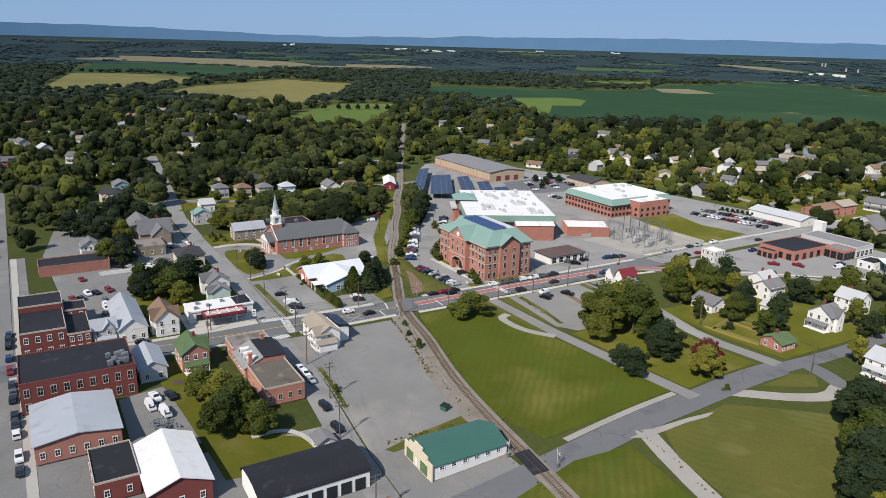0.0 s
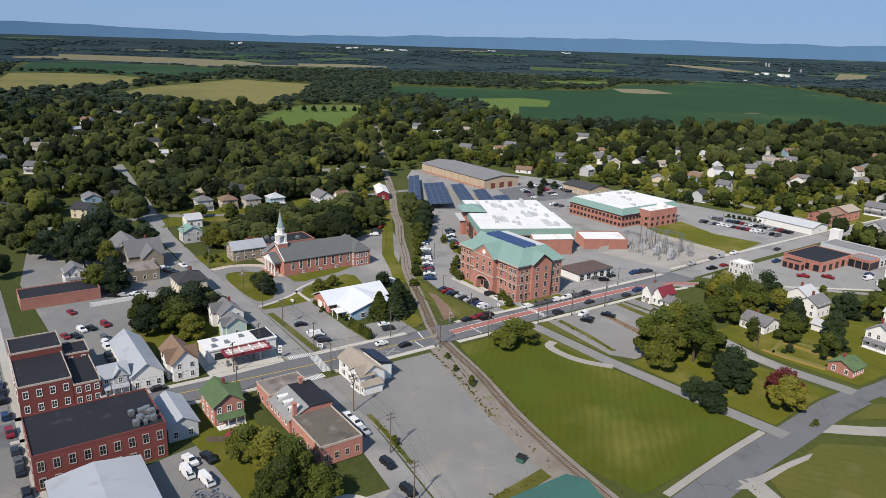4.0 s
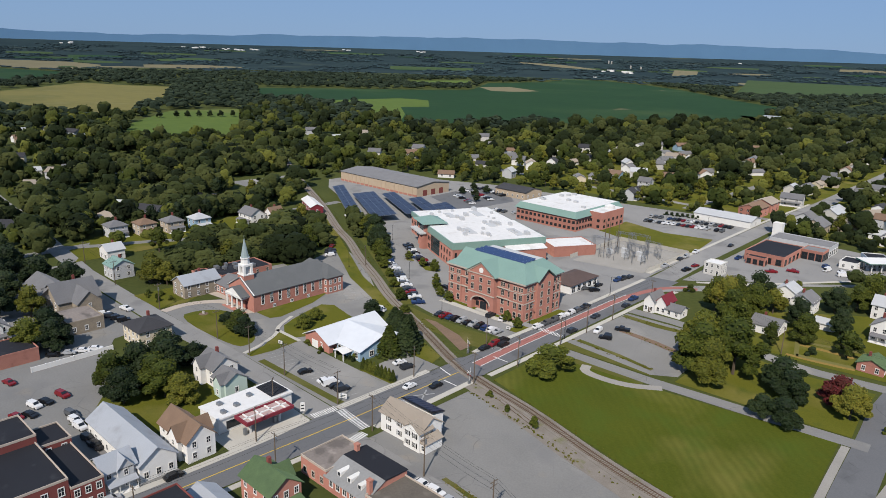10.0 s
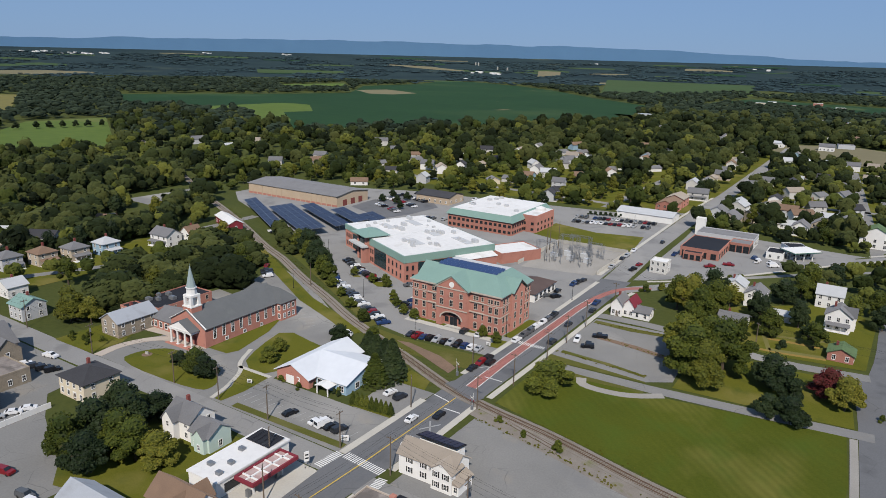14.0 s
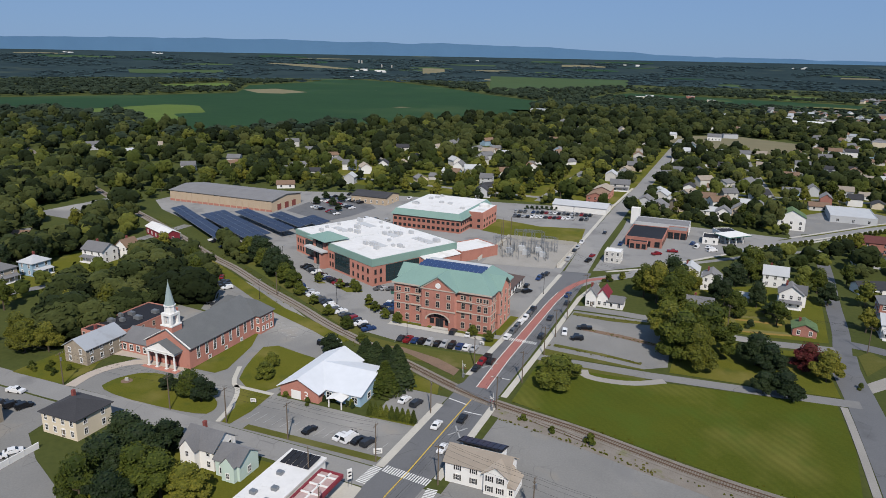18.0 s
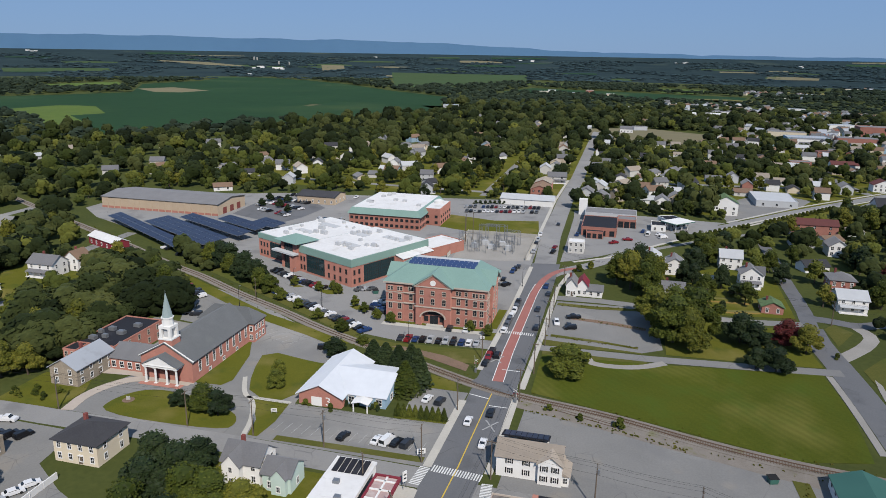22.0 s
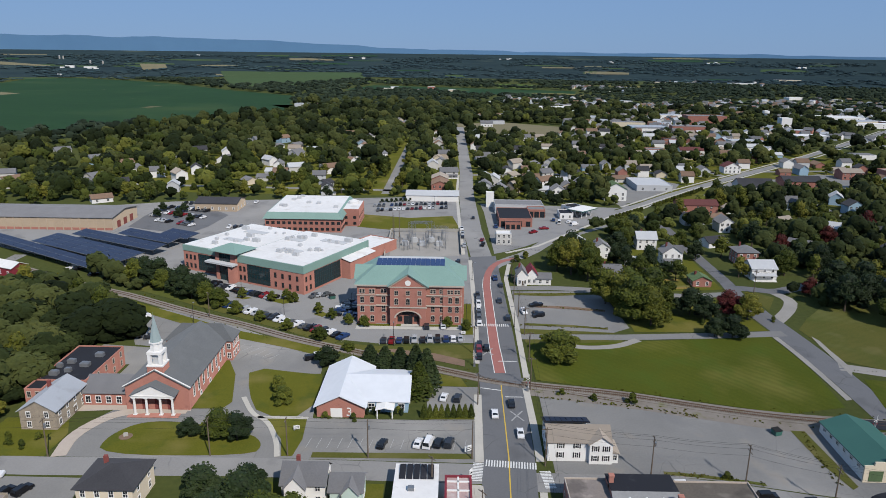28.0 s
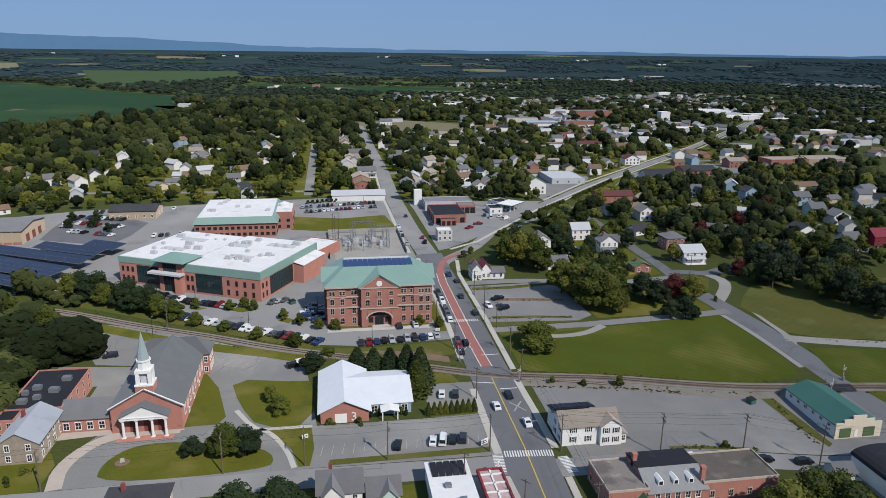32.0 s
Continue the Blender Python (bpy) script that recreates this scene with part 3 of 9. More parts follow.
patch("old_lot", [(0.5, 133), (38, 132), (40, 118), (41.5, 91), (34, 86), (-0.7, 90.5)], M["asphalt_old"], "lot", "old patched asphalt parking lot")
patch("substation_yard", [(-56, 184), (-58, 231), (-21, 231), (-21.5, 188)], M["gravel"], "lawn", "pale gravel yard of the substation")
patch("market_lot", [(-205, -8), (-112, -8.5), (-109, -24), (-96, -32), (-58, -46), (-58, -66), (-140, -72), (-205, -62)], M["asphalt_old"], "lot", "pale asphalt parking lot")
patch("court_lot", [(-58, -66), (-8, -66), (-8, -44), (-45, -42), (-58, -55)], M["asphalt_old"], "lot", "asphalt yard behind shops", z=0.055)
patch("station_forecourt", [(-37, -31), (-17, -31), (-17, -8), (-37, -7)], M["concrete"], "lot", "concrete filling station forecourt", z=0.07)
patch("garage_lot", [(-2, 226), (45, 250), (85, 300), (30, 300), (-5, 300)], M["asphalt"], "lot", "asphalt forecourt of garages")
patch("yard_south", [(26, -58), (56, -58), (56, -40), (22, -44)], M["asphalt_old"], "lot", "asphalt yard with parked vehicles")
patch("yard_blackshop", [(50, -86), (100, -86), (100, -10), (60, -10), (60, -58), (50, -60)], M["asphalt_old"], "lot", "asphalt yard", z=0.05)

# mown grass
patch("lawn_field", [(1.5, 46.5), (1.3, 79), (20, 78), (37, 78), (71, 82.3), (90.5, 85.2), (94, 60), (94.5, 38), (76, 34), (42, 38), (15, 43)], M["mown"], "lawn", "large mown green field")
patch("fire_lot", [(-4, 190), (1, 192.5), (14, 203), (34, 225), (60, 258), (84, 290), (60, 300), (36, 290), (-4, 296)], M["asphalt"], "lot", "grey asphalt yard round a fire station", z=0.062)
patch("lawn_field_east", [(107, 66), (104, 92), (112, 103), (124, 116), (150, 122), (200, 118), (210, 50), (150, 54), (118, 60)], M["dry"], "lawn", "mown grass field turning dry")
patch("lawn_field_south", [(106, 38), (108, 54), (122, 52), (190, 38), (190, 0), (112, 8)], M["mown"], "lawn", "mown green field")
patch("lawn_triangle", [(101.2, 111), (100.6, 127.6), (104.8, 133.4), (110.3, 126.6)], M["dry"], "lawn", "small grass triangle between lanes")
patch("lawn_grove", [(42.5, 87), (70, 88.5), (92, 90.5), (90, 108), (90, 124), (66, 121.5), (42.5, 126)], M["grass"], "lawn", "green lawn under trees", clear=False)
patch("lawn_strip", [(1, 80), (36, 80), (36, 78), (14, 76), (1, 76)], M["dry"], "lawn", "thin dry grass", z=0.125)
patch("lawn_houses", [(40, 134), (66, 132), (92.5, 136), (93, 185), (80, 205), (40, 175)], M["grass"], "lawn", "green lawn round houses", clear=False)
patch("lawn_island", rounded([(-114.7, 1.5), (-116, 11), (-110, 19), (-97, 18.2), (-78.5, 12.6), (-73.5, 7), (-75, 1.5)]), M["grass"], "lawn", "green lawn island in the church drive")
patch("lawn_church", [(-102, 26), (-101.5, 60), (-99, 60.5), (-93.5, 48.5), (-89, 30), (-90.6, 26)], M["grass"], "lawn", "green lawn beside the church")
patch("lawn_hall", rounded([(-90.5, 54), (-69, 48.5), (-65, 49), (-64.6, 21.6), (-79, 21.8), (-86, 36)], 1), M["grass"], "lawn", "green lawn beside the hall")
patch("lawn_hall_front", [(-77, 20.4), (-65, 20), (-64, 9.8), (-64.8, 1.8), (-67.6, 1.8), (-69.6, 9.6)], M["grass"], "lawn", "green lawn beside the lot")
patch("lawn_verge", ribbon([(-60, 2.6), (-19, 3.6)], 2.4), M["dry"], "lawn", "dry grass verge beside the lot")
patch("lawn_rail", ribbon([(-205, 136), (-150, 106), (-106, 83), (-80, 72.5), (-66, 65)], 6.0), M["grass"], "lawn", "mown grass strip beside the railway")
patch("lawn_swale", [(-17.5, 62), (-17.5, 74), (-50, 72.5), (-66, 75), (-64, 69), (-40, 61)], M["dry"], "lawn", "rough dry grass in a swale", clear=False)
patch("rough_verge", ribbon([(-172, 137), (-140, 121), (-105, 103), (-64, 77.5)], 9.0), M["dry"], "lawn", "rough dry bank between track and lot", z=0.115, clear=False)
patch("bare_swale", [(-50, 69.0), (-45, 70), (-30, 66), (-20.5, 60.5), (-20.5, 55.5), (-28, 59), (-40, 65)], M["earth"], "lawn", "bare reddish soil in a swale", z=0.14)
patch("civic_lot_dark", [(-203, 226), (-166, 213), (-160, 232), (-158, 262), (-182, 286), (-206, 280), (-205, 250)], M["asphalt_dark"], "lawn", "darker asphalt parking lot beside a warehouse", z=0.1)
patch("lawn_civic", [(-20, 236), (-60, 236), (-79, 240), (-79, 270), (-50, 262), (-24, 266)], M["grass"], "lawn", "green lawn before civic buildings")
patch("lawn_stone", [(-148, 0.8), (-127, 0.8), (-127, 12), (-132, 22), (-148, 20)], M["grass"], "lawn", "green lawn with round shrubs", clear=False)
patch("lawn_gables", [(-86, -9), (-40, -8.5), (-38, -40), (-62, -47), (-82, -34)], M["grass"], "lawn", "green lawn under garden trees", clear=False)
patch("lawn_yard", [(5, -31), (26, -28), (58, -26), (66, -12), (74, -12), (72, -40), (56, -42), (20, -46), (5, -44)], M["grass"], "lawn", "green back yard grass", clear=False)
patch("lawn_west", [(-205, -1), (-240, 20), (-235, 110), (-205, 115), (-200, 60)], M["grass"], "lawn", "green gardens of houses", clear=False)

patch("rail_verge", ribbon([(-2, 41), (20, 35.8), (42, 31.6), (80, 28.6), (96, 27.5)], 9.0), M["ballast"], "lot", "tan gravel strip beside the railway", z=0.08)

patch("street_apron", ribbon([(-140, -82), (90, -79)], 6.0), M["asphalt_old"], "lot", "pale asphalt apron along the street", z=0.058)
# pavements and kerbs (raised slabs)
for line, w in (([(-17.7, -8.5), (-16.4, -22), (-15.7, -40), (-15.6, -82)], 2.2), ([(-17.4, 1.2), (-17.0, 36)], 2.2), ([(-16.6, 58), (-16.3, 100), (-16.6, 180)], 1.9), ([(-2.3, 40.5), (-2.2, 20), (-2.2, 2)], 2.0), ([(-1.4, 48), (-1.0, 90), (-1.1, 150), (2, 172)], 1.9), ([(-2.5, -10.5), (-2.6, -84)], 1.8),
                ([(-140, -83.4), (-56, -81.6), (-9, -80.8), (28, -80.4), (90, -79.6)], 2.4), ([(2, 191), (19, 202), (37, 224), (72, 270), (119, 328), (164, 380)], 1.8), ([(-19.5, 190), (-20.3, 245), (-20, 330), (-19, 420)], 1.8)):
    patch("pavement", ribbon(line, w), M["concrete"], "walk", "pale concrete pavement with kerb", thick=0.2)
for line, w in (([(-123.5, 1), (-125.5, 11), (-121, 22), (-113, 25.2), (-100, 24.8)], 3.6), ([(-68.6, 1.5), (-70.8, 9.5), (-76, 19.5), (-81, 22.5), (-86.5, 33)], 1.4), ([(-79, 21), (-64.8, 20.7)], 1.4)):
    patch("footpath", ribbon(line, w, 2), M["trim"] if w > 3 else M["concrete"], "walk", "tan concrete church drive" if w > 3 else "pale concrete footpath", thick=0.15)
patch("kerb", ribbon([(92.3, 84.5), (94.9, 63.2), (97.6, 42)], 2.0), M["gravel"], "walk", "broken pale kerb strip", thick=0.12)
patch("footpath", ribbon([(-1, 82), (37, 82), (70, 85), (97, 88)], 5.0), M["asphalt_old"], "road", "worn asphalt footpath across the grass", z=0.128)
patch("footpath", ribbon([(16, 77.5), (18, 72), (32, 73), (42, 80)], 3.2, 2), M["gravel"], "road", "curving gravel loop path", z=0.132)
patch("drive", ribbon([(0, 137), (25, 136), (45, 131), (66, 126), (94, 130)], 5.5, 1), M["asphalt_old"], "road", "worn asphalt drive", z=0.128)

# painted markings
patch("red_lane", ribbon([(-9.4, 51), (-10.2, 75), (-10.6, 109), (-10.6, 141), (-9.4, 158), (-5.6, 172), (0.5, 179), (7, 181)], 3.3, 2), M["redlane"], "mark", "red painted centre lane", clear=False)


def strip(name, line, w, m, label, z=0.14):
    patch(name, ribbon(line, w), m, "mark", label, z=z, clear=False)


for dx in (-1.75, 1.75):
    strip("lane_line", [(-9.4 + dx, 51), (-10.2 + dx, 75), (-10.6 + dx, 109), (-10.6 + dx, 141), (-9.8 + dx, 154)], 0.25, M["line"], "white lane line")
strip("lane_line", [(-10.1, -84), (-10.0, 3), (-9.8, 36), (-9.4, 50)], 0.3, M["yellow"], "yellow centre line")
strip("stop_line", [(-9.5, 60), (-3.4, 60)], 0.4, M["line"], "white stop line")


def zebra(x0, y0, x1, y1, n, length, label="white bars of a pedestrian crossing"):
    """A crossing: separate bars set across the way walked."""
    root = thing("crosswalk", 0, 0, 0, label, "crosswalk", kind="structure", z=0.0)
    d = math.hypot(x1 - x0, y1 - y0)
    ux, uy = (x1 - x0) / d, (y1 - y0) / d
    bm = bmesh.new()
    box(bm, -0.17, -length / 2, -0.02, 0.17, length / 2, 0.0)
    me = finish(bm, "bar", M["line"])
    for i in range(n):
        t = (i + 0.5) / n
        part("bar", me, None, root, "", pose(x0 + (x1 - x0) * t, y0 + (y1 - y0) * t, 0.15, 0, 0, math.degrees(math.atan2(uy, ux))))


zebra(-16.0, 0.6, -3.4, -0.6, 19, 2.8)
zebra(-17.6, 0.6, -18.4, -7.2, 12, 2.6)
zebra(-1.8, -2.4, -1.2, -9.6, 12, 2.6)
zebra(-15.6, 91.4, -3.2, 91.4, 16, 2.4)

# town centre lots and the kerbs of the road out of it
patch("town_lot", [(88, 312), (104, 322), (140, 366), (152, 392), (128, 416), (96, 372)], M["asphalt_old"], "lot", "pale asphalt lot in the town centre", z=0.06)
patch("town_lot", [(152, 344), (166, 334), (214, 352), (262, 372), (300, 402), (326, 428), (286, 448), (238, 420), (196, 406)], M["asphalt_old"], "lot", "pale asphalt lot behind town buildings", z=0.06)
patch("road_lane", ribbon([(212, 404), (222, 330), (219, 290), (219, 255), (228, 215)], 6.5, 1), M["asphalt_old"], "road", "pale residential street", z=0.074)
for off in (-6.5, 5.6):
    patch("pavement", ribbon([(91 + off * 0.76, 298 - off * 0.64), (142 + off * 0.74, 360 - off * 0.68), (337 + off * 0.74, 562 - off * 0.68), (560 + off * 0.75, 817 - off * 0.66)], 1.7), M["concrete"], "walk", "pale concrete pavement beside the road", thick=0.2)
for line in ([(59, 147.2), (68, 147.9), (77.5, 148.3)], [(59.7, 135.2), (70, 136), (80.5, 138.3)]):
    patch("dry_strip", ribbon(line, 1.9, 1), M["straw"], "lawn", "strip of dry yellow straw on a lawn", z=0.13, clear=False)
patch("lawn_strip", [(0, 84.7), (18, 85), (35, 85.4), (34, 86.2), (16, 88.2), (-0.5, 90.2)], M["dry"], "lawn", "dry weedy strip between path and old lot", z=0.118)
patch("church_yard", [(-130.2, 41.3), (-119.6, 41.3), (-119.6, 67.6), (-145.5, 70.8), (-147.6, 55.4), (-130.2, 55.4)], M["asphalt_old"], "lot", "narrow asphalt yard between church and wing", z=0.06)


# ---- buildings ----
def gable(bm, x0, y0, x1, y1, z0, z1, axis="x", over=0.5, t=0.22, mi=0):
    """Two roof slabs; the ridge runs along the axis."""
    if axis == "x":
        ym, sl = (y0 + y1) / 2, (z1 - z0) / ((y1 - y0) / 2)
        for ya, s in ((y0 - over, 1), (y1 + over, -1)):
            za = z0 - over * sl
            q = [(x0 - over, ya, za), (x1 + over, ya, za), (x1 + over, ym, z1), (x0 - over, ym, z1)]
            q = q if s > 0 else q[::-1]
            hull(bm, q, [(a, b, c + t) for a, b, c in q], mi)
    else:
        xm, sl = (x0 + x1) / 2, (z1 - z0) / ((x1 - x0) / 2)
        for xa, s in ((x0 - over, -1), (x1 + over, 1)):
            za = z0 - over * sl
            q = [(xa, y0 - over, za), (xa, y1 + over, za), (xm, y1 + over, z1), (xm, y0 - over, z1)]
            q = q if s > 0 else q[::-1]
            hull(bm, q[::-1] if s > 0 else q[::-1], [(a, b, c + t) for a, b, c in (q[::-1])], mi)


def hip(bm, x0, y0, x1, y1, z0, z1, over=0.6, mi=0, t=0.2):
    x0, y0, x1, y1 = x0 - over, y0 - over, x1 + over, y1 + over
    w, d = x1 - x0, y1 - y0
    if w >= d:
        a, b = (x0 + d / 2, (y0 + y1) / 2, z1), (x1 - d / 2 - 0.01, (y0 + y1) / 2, z1)
    else:
        a, b = ((x0 + x1) / 2, y0 + w / 2, z1), ((x0 + x1) / 2, y1 - w / 2 - 0.01, z1)
    lo = [bm.verts.new(c) for c in ((x0, y0, z0 - t), (x1, y0, z0 - t), (x1, y1, z0 - t), (x0, y1, z0 - t))]
    c = [bm.verts.new(c) for c in ((x0, y0, z0), (x1, y0, z0), (x1, y1, z0), (x0, y1, z0))]
    A, B = bm.verts.new(a), bm.verts.new(b)
    bm.faces.new(lo[::-1])
    for i in range(4):
        bm.faces.new((lo[i], lo[(i + 1) % 4], c[(i + 1) % 4], c[i]))
    for f in (((c[0], c[1], B, A), (c[1], c[2], B), (c[2], c[3], A, B), (c[3], c[0], A)) if w >= d else ((c[0], c[1], A), (c[1], c[2], B, A), (c[2], c[3], B), (c[3], c[0], A, B))):
        bm.faces.new(f).material_index = mi


def walls(bm, x0, y0, x1, y1, z1, gable_axis=None, ridge=0.0, z0=-0.4, mi=0):
    box(bm, x0, y0, z0, x1, y1, z1, mi)
    if gable_axis == "x":
        ym = (y0 + y1) / 2
        hull(bm, [(x0, y0, z1), (x0, y1, z1), (x0, ym, ridge)][::-1], [(x1, y0, z1), (x1, y1, z1), (x1, ym, ridge)][::-1], mi)
    elif gable_axis == "y":
        xm = (x0 + x1) / 2
        hull(bm, [(x0, y0, z1), (x1, y0, z1), (xm, y0, ridge)], [(x0, y1, z1), (x1, y1, z1), (xm, y1, ridge)], mi)


WINDOWS = {}


def window_mesh(w, h, frame_mat, glass, arch=False, bars=1):
    """A frame with its surround, and a pane with glazing bars."""
    key = (w, h, frame_mat.name, glass.name, arch, bars)
    if key not in WINDOWS:
        t = 0.14
        inner = [(-w / 2, 0.0), (w / 2, 0.0), (w / 2, h)]
        outer = [(-w / 2 - t, -0.2), (w / 2 + t, -0.2), (w / 2 + t, h + 0.05)]
        if arch:
            for i in range(1, 6):
                a = math.pi * i / 6
                inner.append((w / 2 * math.cos(a), h + w * 0.22 * math.sin(a)))
                outer.append(((w / 2 + 0.2) * math.cos(a), h + 0.12 + (w * 0.22 + 0.22) * math.sin(a)))
        else:
            outer[2] = (w / 2 + t, h + 0.22)
        inner.append((-w / 2, h))
        outer.append((-w / 2 - t, outer[2][1]))
        n = len(inner)
        bm = bmesh.new()
        o0, o1 = [bm.verts.new((x, 0.02, z)) for x, z in outer], [bm.verts.new((x, -0.12, z)) for x, z in outer]
        i1, i0 = [bm.verts.new((x, -0.10, z)) for x, z in inner], [bm.verts.new((x, 0.0, z)) for x, z in inner]
        for p, q in ((o0, o1), (o1, i1), (i1, i0)):
            for k in range(n):
                bm.faces.new((p[k], p[(k + 1) % n], q[(k + 1) % n], q[k]))
        bmesh.ops.recalc_face_normals(bm, faces=bm.faces[:])
        fr = finish(bm, "window", frame_mat)
        bm = bmesh.new()
        top = h + (w * 0.22 if arch else 0)
        xs = [-w / 2]
        for k in range(bars):
            x = -w / 2 + w * (k + 1) / (bars + 1)
            xs += [x - 0.04, x + 0.04]
        xs.append(w / 2)
        zs = [0, h * 0.5 - 0.04, h * 0.5 + 0.04, top]
        g = [[bm.verts.new((x, -0.03, z)) for z in zs] for x in xs]
        for i in range(len(xs) - 1):
            for j in range(3):
                bm.faces.new((g[i][j], g[i + 1][j], g[i + 1][j + 1], g[i][j + 1])).material_index = 1 if i % 2 or j == 1 else 0
        WINDOWS[key] = (fr, finish(bm, "pane", [glass, frame_mat]))
    return WINDOWS[key]


def put_windows(root, meshes, spots, name="window", label=""):
    """spots: x, y, z and the compass of the wall in degrees (0 faces -y)."""
    for x, y, z, a in spots:
        w = part(name, meshes[0], None, root, label, pose(x, y, z, 0, 0, a))
        part("pane", meshes[1], None, w)


def along(x0, x1, n):
    return [x0 + (x1 - x0) * (i + 0.5) / n for i in range(n)]


def face_spots(x0, y0, x1, y1, side, n, zs):
    """Evenly spaced windows on one side of a rectangle."""
    out = []
    for z in zs:
        if side in "sn":
            out += [(x, y0 if side == "s" else y1, z, 0 if side == "s" else 180) for x in along(x0, x1, n)]
        else:
            out += [(x1 if side == "e" else x0, y, z, 90 if side == "e" else -90) for y in along(y0, y1, n)]
    return out


FOOT = []


def claim(x, y, w, d, rz=0.0, pad=1.0):
    c, s = math.cos(radians(rz)), math.sin(radians(rz))
    pts = [(x + u * c - v * s, y + u * s + v * c) for u, v in ((-w / 2 - pad, -d / 2 - pad), (w / 2 + pad, -d / 2 - pad), (w / 2 + pad, d / 2 + pad), (-w / 2 - pad, d / 2 + pad))]
    CLEAR.append((pts, min(p[0] for p in pts), max(p[0] for p in pts), min(p[1] for p in pts), max(p[1] for p in pts)))
    FOOT.append((x, y, max(w, d) / 2))


def simple_house(x0, y0, x1, y1, eave, ridge, wall, roof, style="x", label="", name="house", wins=(3, 3, 3, 3), rows=(1.0, 3.9), win=(0.95, 1.5), frame_mat=None, chimney=True, door=None, rz=0.0, porch=None, group="", plain=False, win_mat=None, cross=()):
    """A plain house: walls, roof (ridge along x or y, hip or flat), windows, door, chimney and porch."""
    cx, cy, w, d = (x0 + x1) / 2, (y0 + y1) / 2, x1 - x0, y1 - y0
    root = thing(name, cx, cy, rz, label, "house" if name == "house" else "building", group)
    claim(cx, cy, w, d, rz)
    a, b, c, e = -w / 2, -d / 2, w / 2, d / 2
    bm = bmesh.new()
    walls(bm, a, b, c, e, eave, style if style in "xy" else None, ridge)
    part("wall", bm, wall, root)
    for side, off, cw, depth, top in cross:             # gabled cross wings
        rot = {"s": 0, "e": 90, "n": 180, "w": -90}[side]
        reach = {"s": -b, "n": e, "e": c, "w": -a}[side]
        bm = bmesh.new()
        walls(bm, off - cw / 2, -reach - depth, off + cw / 2, -reach + 0.5, eave, "y", top)
        part("cross_wall", bm, wall, root, "", pose(0, 0, 0, 0, 0, rot))
        bm = bmesh.new()
        gable(bm, off - cw / 2, -reach - depth, off + cw / 2, -0.2, eave, top, "y", 0.35)
        part("cross_roof", bm, roof, root, "", pose(0, 0, 0, 0, 0, rot))
        put_windows(root, window_mesh(0.8, 1.3, frame_mat if frame_mat and frame_mat not in (M["brick"], M["brick_dark"]) else M["white"], M["glass"]), [(*(Matrix.Rotation(radians(rot), 3, "Z") @ Vector((off, -reach - depth, z))), rot) for z in (1.0, 3.8) if z + 1.4 < eave])
    bm = bmesh.new()
    if style in ("x", "y"):
        gable(bm, a, b, c, e, eave, ridge, style)
    elif style == "hip":
        hip(bm, a, b, c, e, eave, ridge)
    else:
        box(bm, a + 0.2, b + 0.2, eave - 0.1, c - 0.2, e - 0.2, eave + 0.05)
    part("roof", bm, roof, root)
    if style == "flat":
        bm = bmesh.new()
        for q in ((a - 0.05, b - 0.05, c + 0.05, b + 0.16), (a - 0.05, e - 0.16, c + 0.05, e + 0.05), (a - 0.05, b + 0.16, a + 0.16, e - 0.16), (c - 0.16, b + 0.16, c + 0.05, e - 0.16)):
            box(bm, q[0], q[1], eave - 0.15, q[2], q[3], eave + 0.4)
        part("parapet", bm, M["trim"] if frame_mat == M["white"] else frame_mat or wall, root)
    wm = window_mesh(win[0], win[1], win_mat or (M["trim"] if frame_mat in (M["brick"], M["brick_dark"]) else frame_mat) or M["white"], M["glass"])
    for side, n in zip("senw", wins):
        if n:
            spots = face_spots(a, b, c, e, side, n, [z for z in rows if z + win[1] < eave + 0.3])
            if plain:
                for x, y, z, ang in spots:
                    part("window", wm[1], None, root, "", pose(x, y, z, 0, 0, ang))
            else:
                put_windows(root, wm, spots)
    if chimney and style != "flat":
        bm = bmesh.new()
        box(bm, a * 0.4 - 0.4, e * 0.3 - 0.4, eave, a * 0.4 + 0.4, e * 0.3 + 0.4, ridge + 0.9)
        part("chimney", bm, M["brick_dark"], root)
    if door:
        bm = bmesh.new()
        box(bm, -0.55, 0.02, 0, 0.55, -0.08, 2.1, 0)
        box(bm, -0.7, 0.02, 2.1, 0.7, -0.14, 2.25, 1)
        part("door", finish(bm, "door", [M["wood"], frame_mat or M["white"]]), None, root, "", pose(*{"s": (w * 0.1, b, 0.2, 0, 0, 0), "n": (w * 0.1, e, 0.2, 0, 0, 180), "e": (c, 0.1 * d, 0.2, 0, 0, 90), "w": (a, 0.1 * d, 0.2, 0, 0, -90)}[door]))
    if porch:
        side, depth = porch
        bm = bmesh.new()
        bp = bmesh.new()
        lw = w if side in "sn" else d
        rot = {"s": 0, "e": 90, "n": 180, "w": -90}[side]
        off = {"s": -b, "n": e, "e": c, "w": -a}[side]
        for x in (-lw * 0.42, -lw * 0.14, lw * 0.14, lw * 0.42):
            tube(bp, x, -off - depth + 0.2, 0, 2.6, 0.1, 0.09, 6)
        q = [(-lw * 0.46, -off - depth, 2.6), (lw * 0.46, -off - depth, 2.6), (lw * 0.46, -off + 0.02, 3.3), (-lw * 0.46, -off + 0.02, 3.3)]
        hull(bm, q, [(x, y, z + 0.16) for x, y, z in q])
        box(bp, -lw * 0.46, -off - depth, -0.2, lw * 0.46, -off, 0.3)
        part("porch_roof", bm, roof, root, "", pose(0, 0, 0, 0, 0, rot))
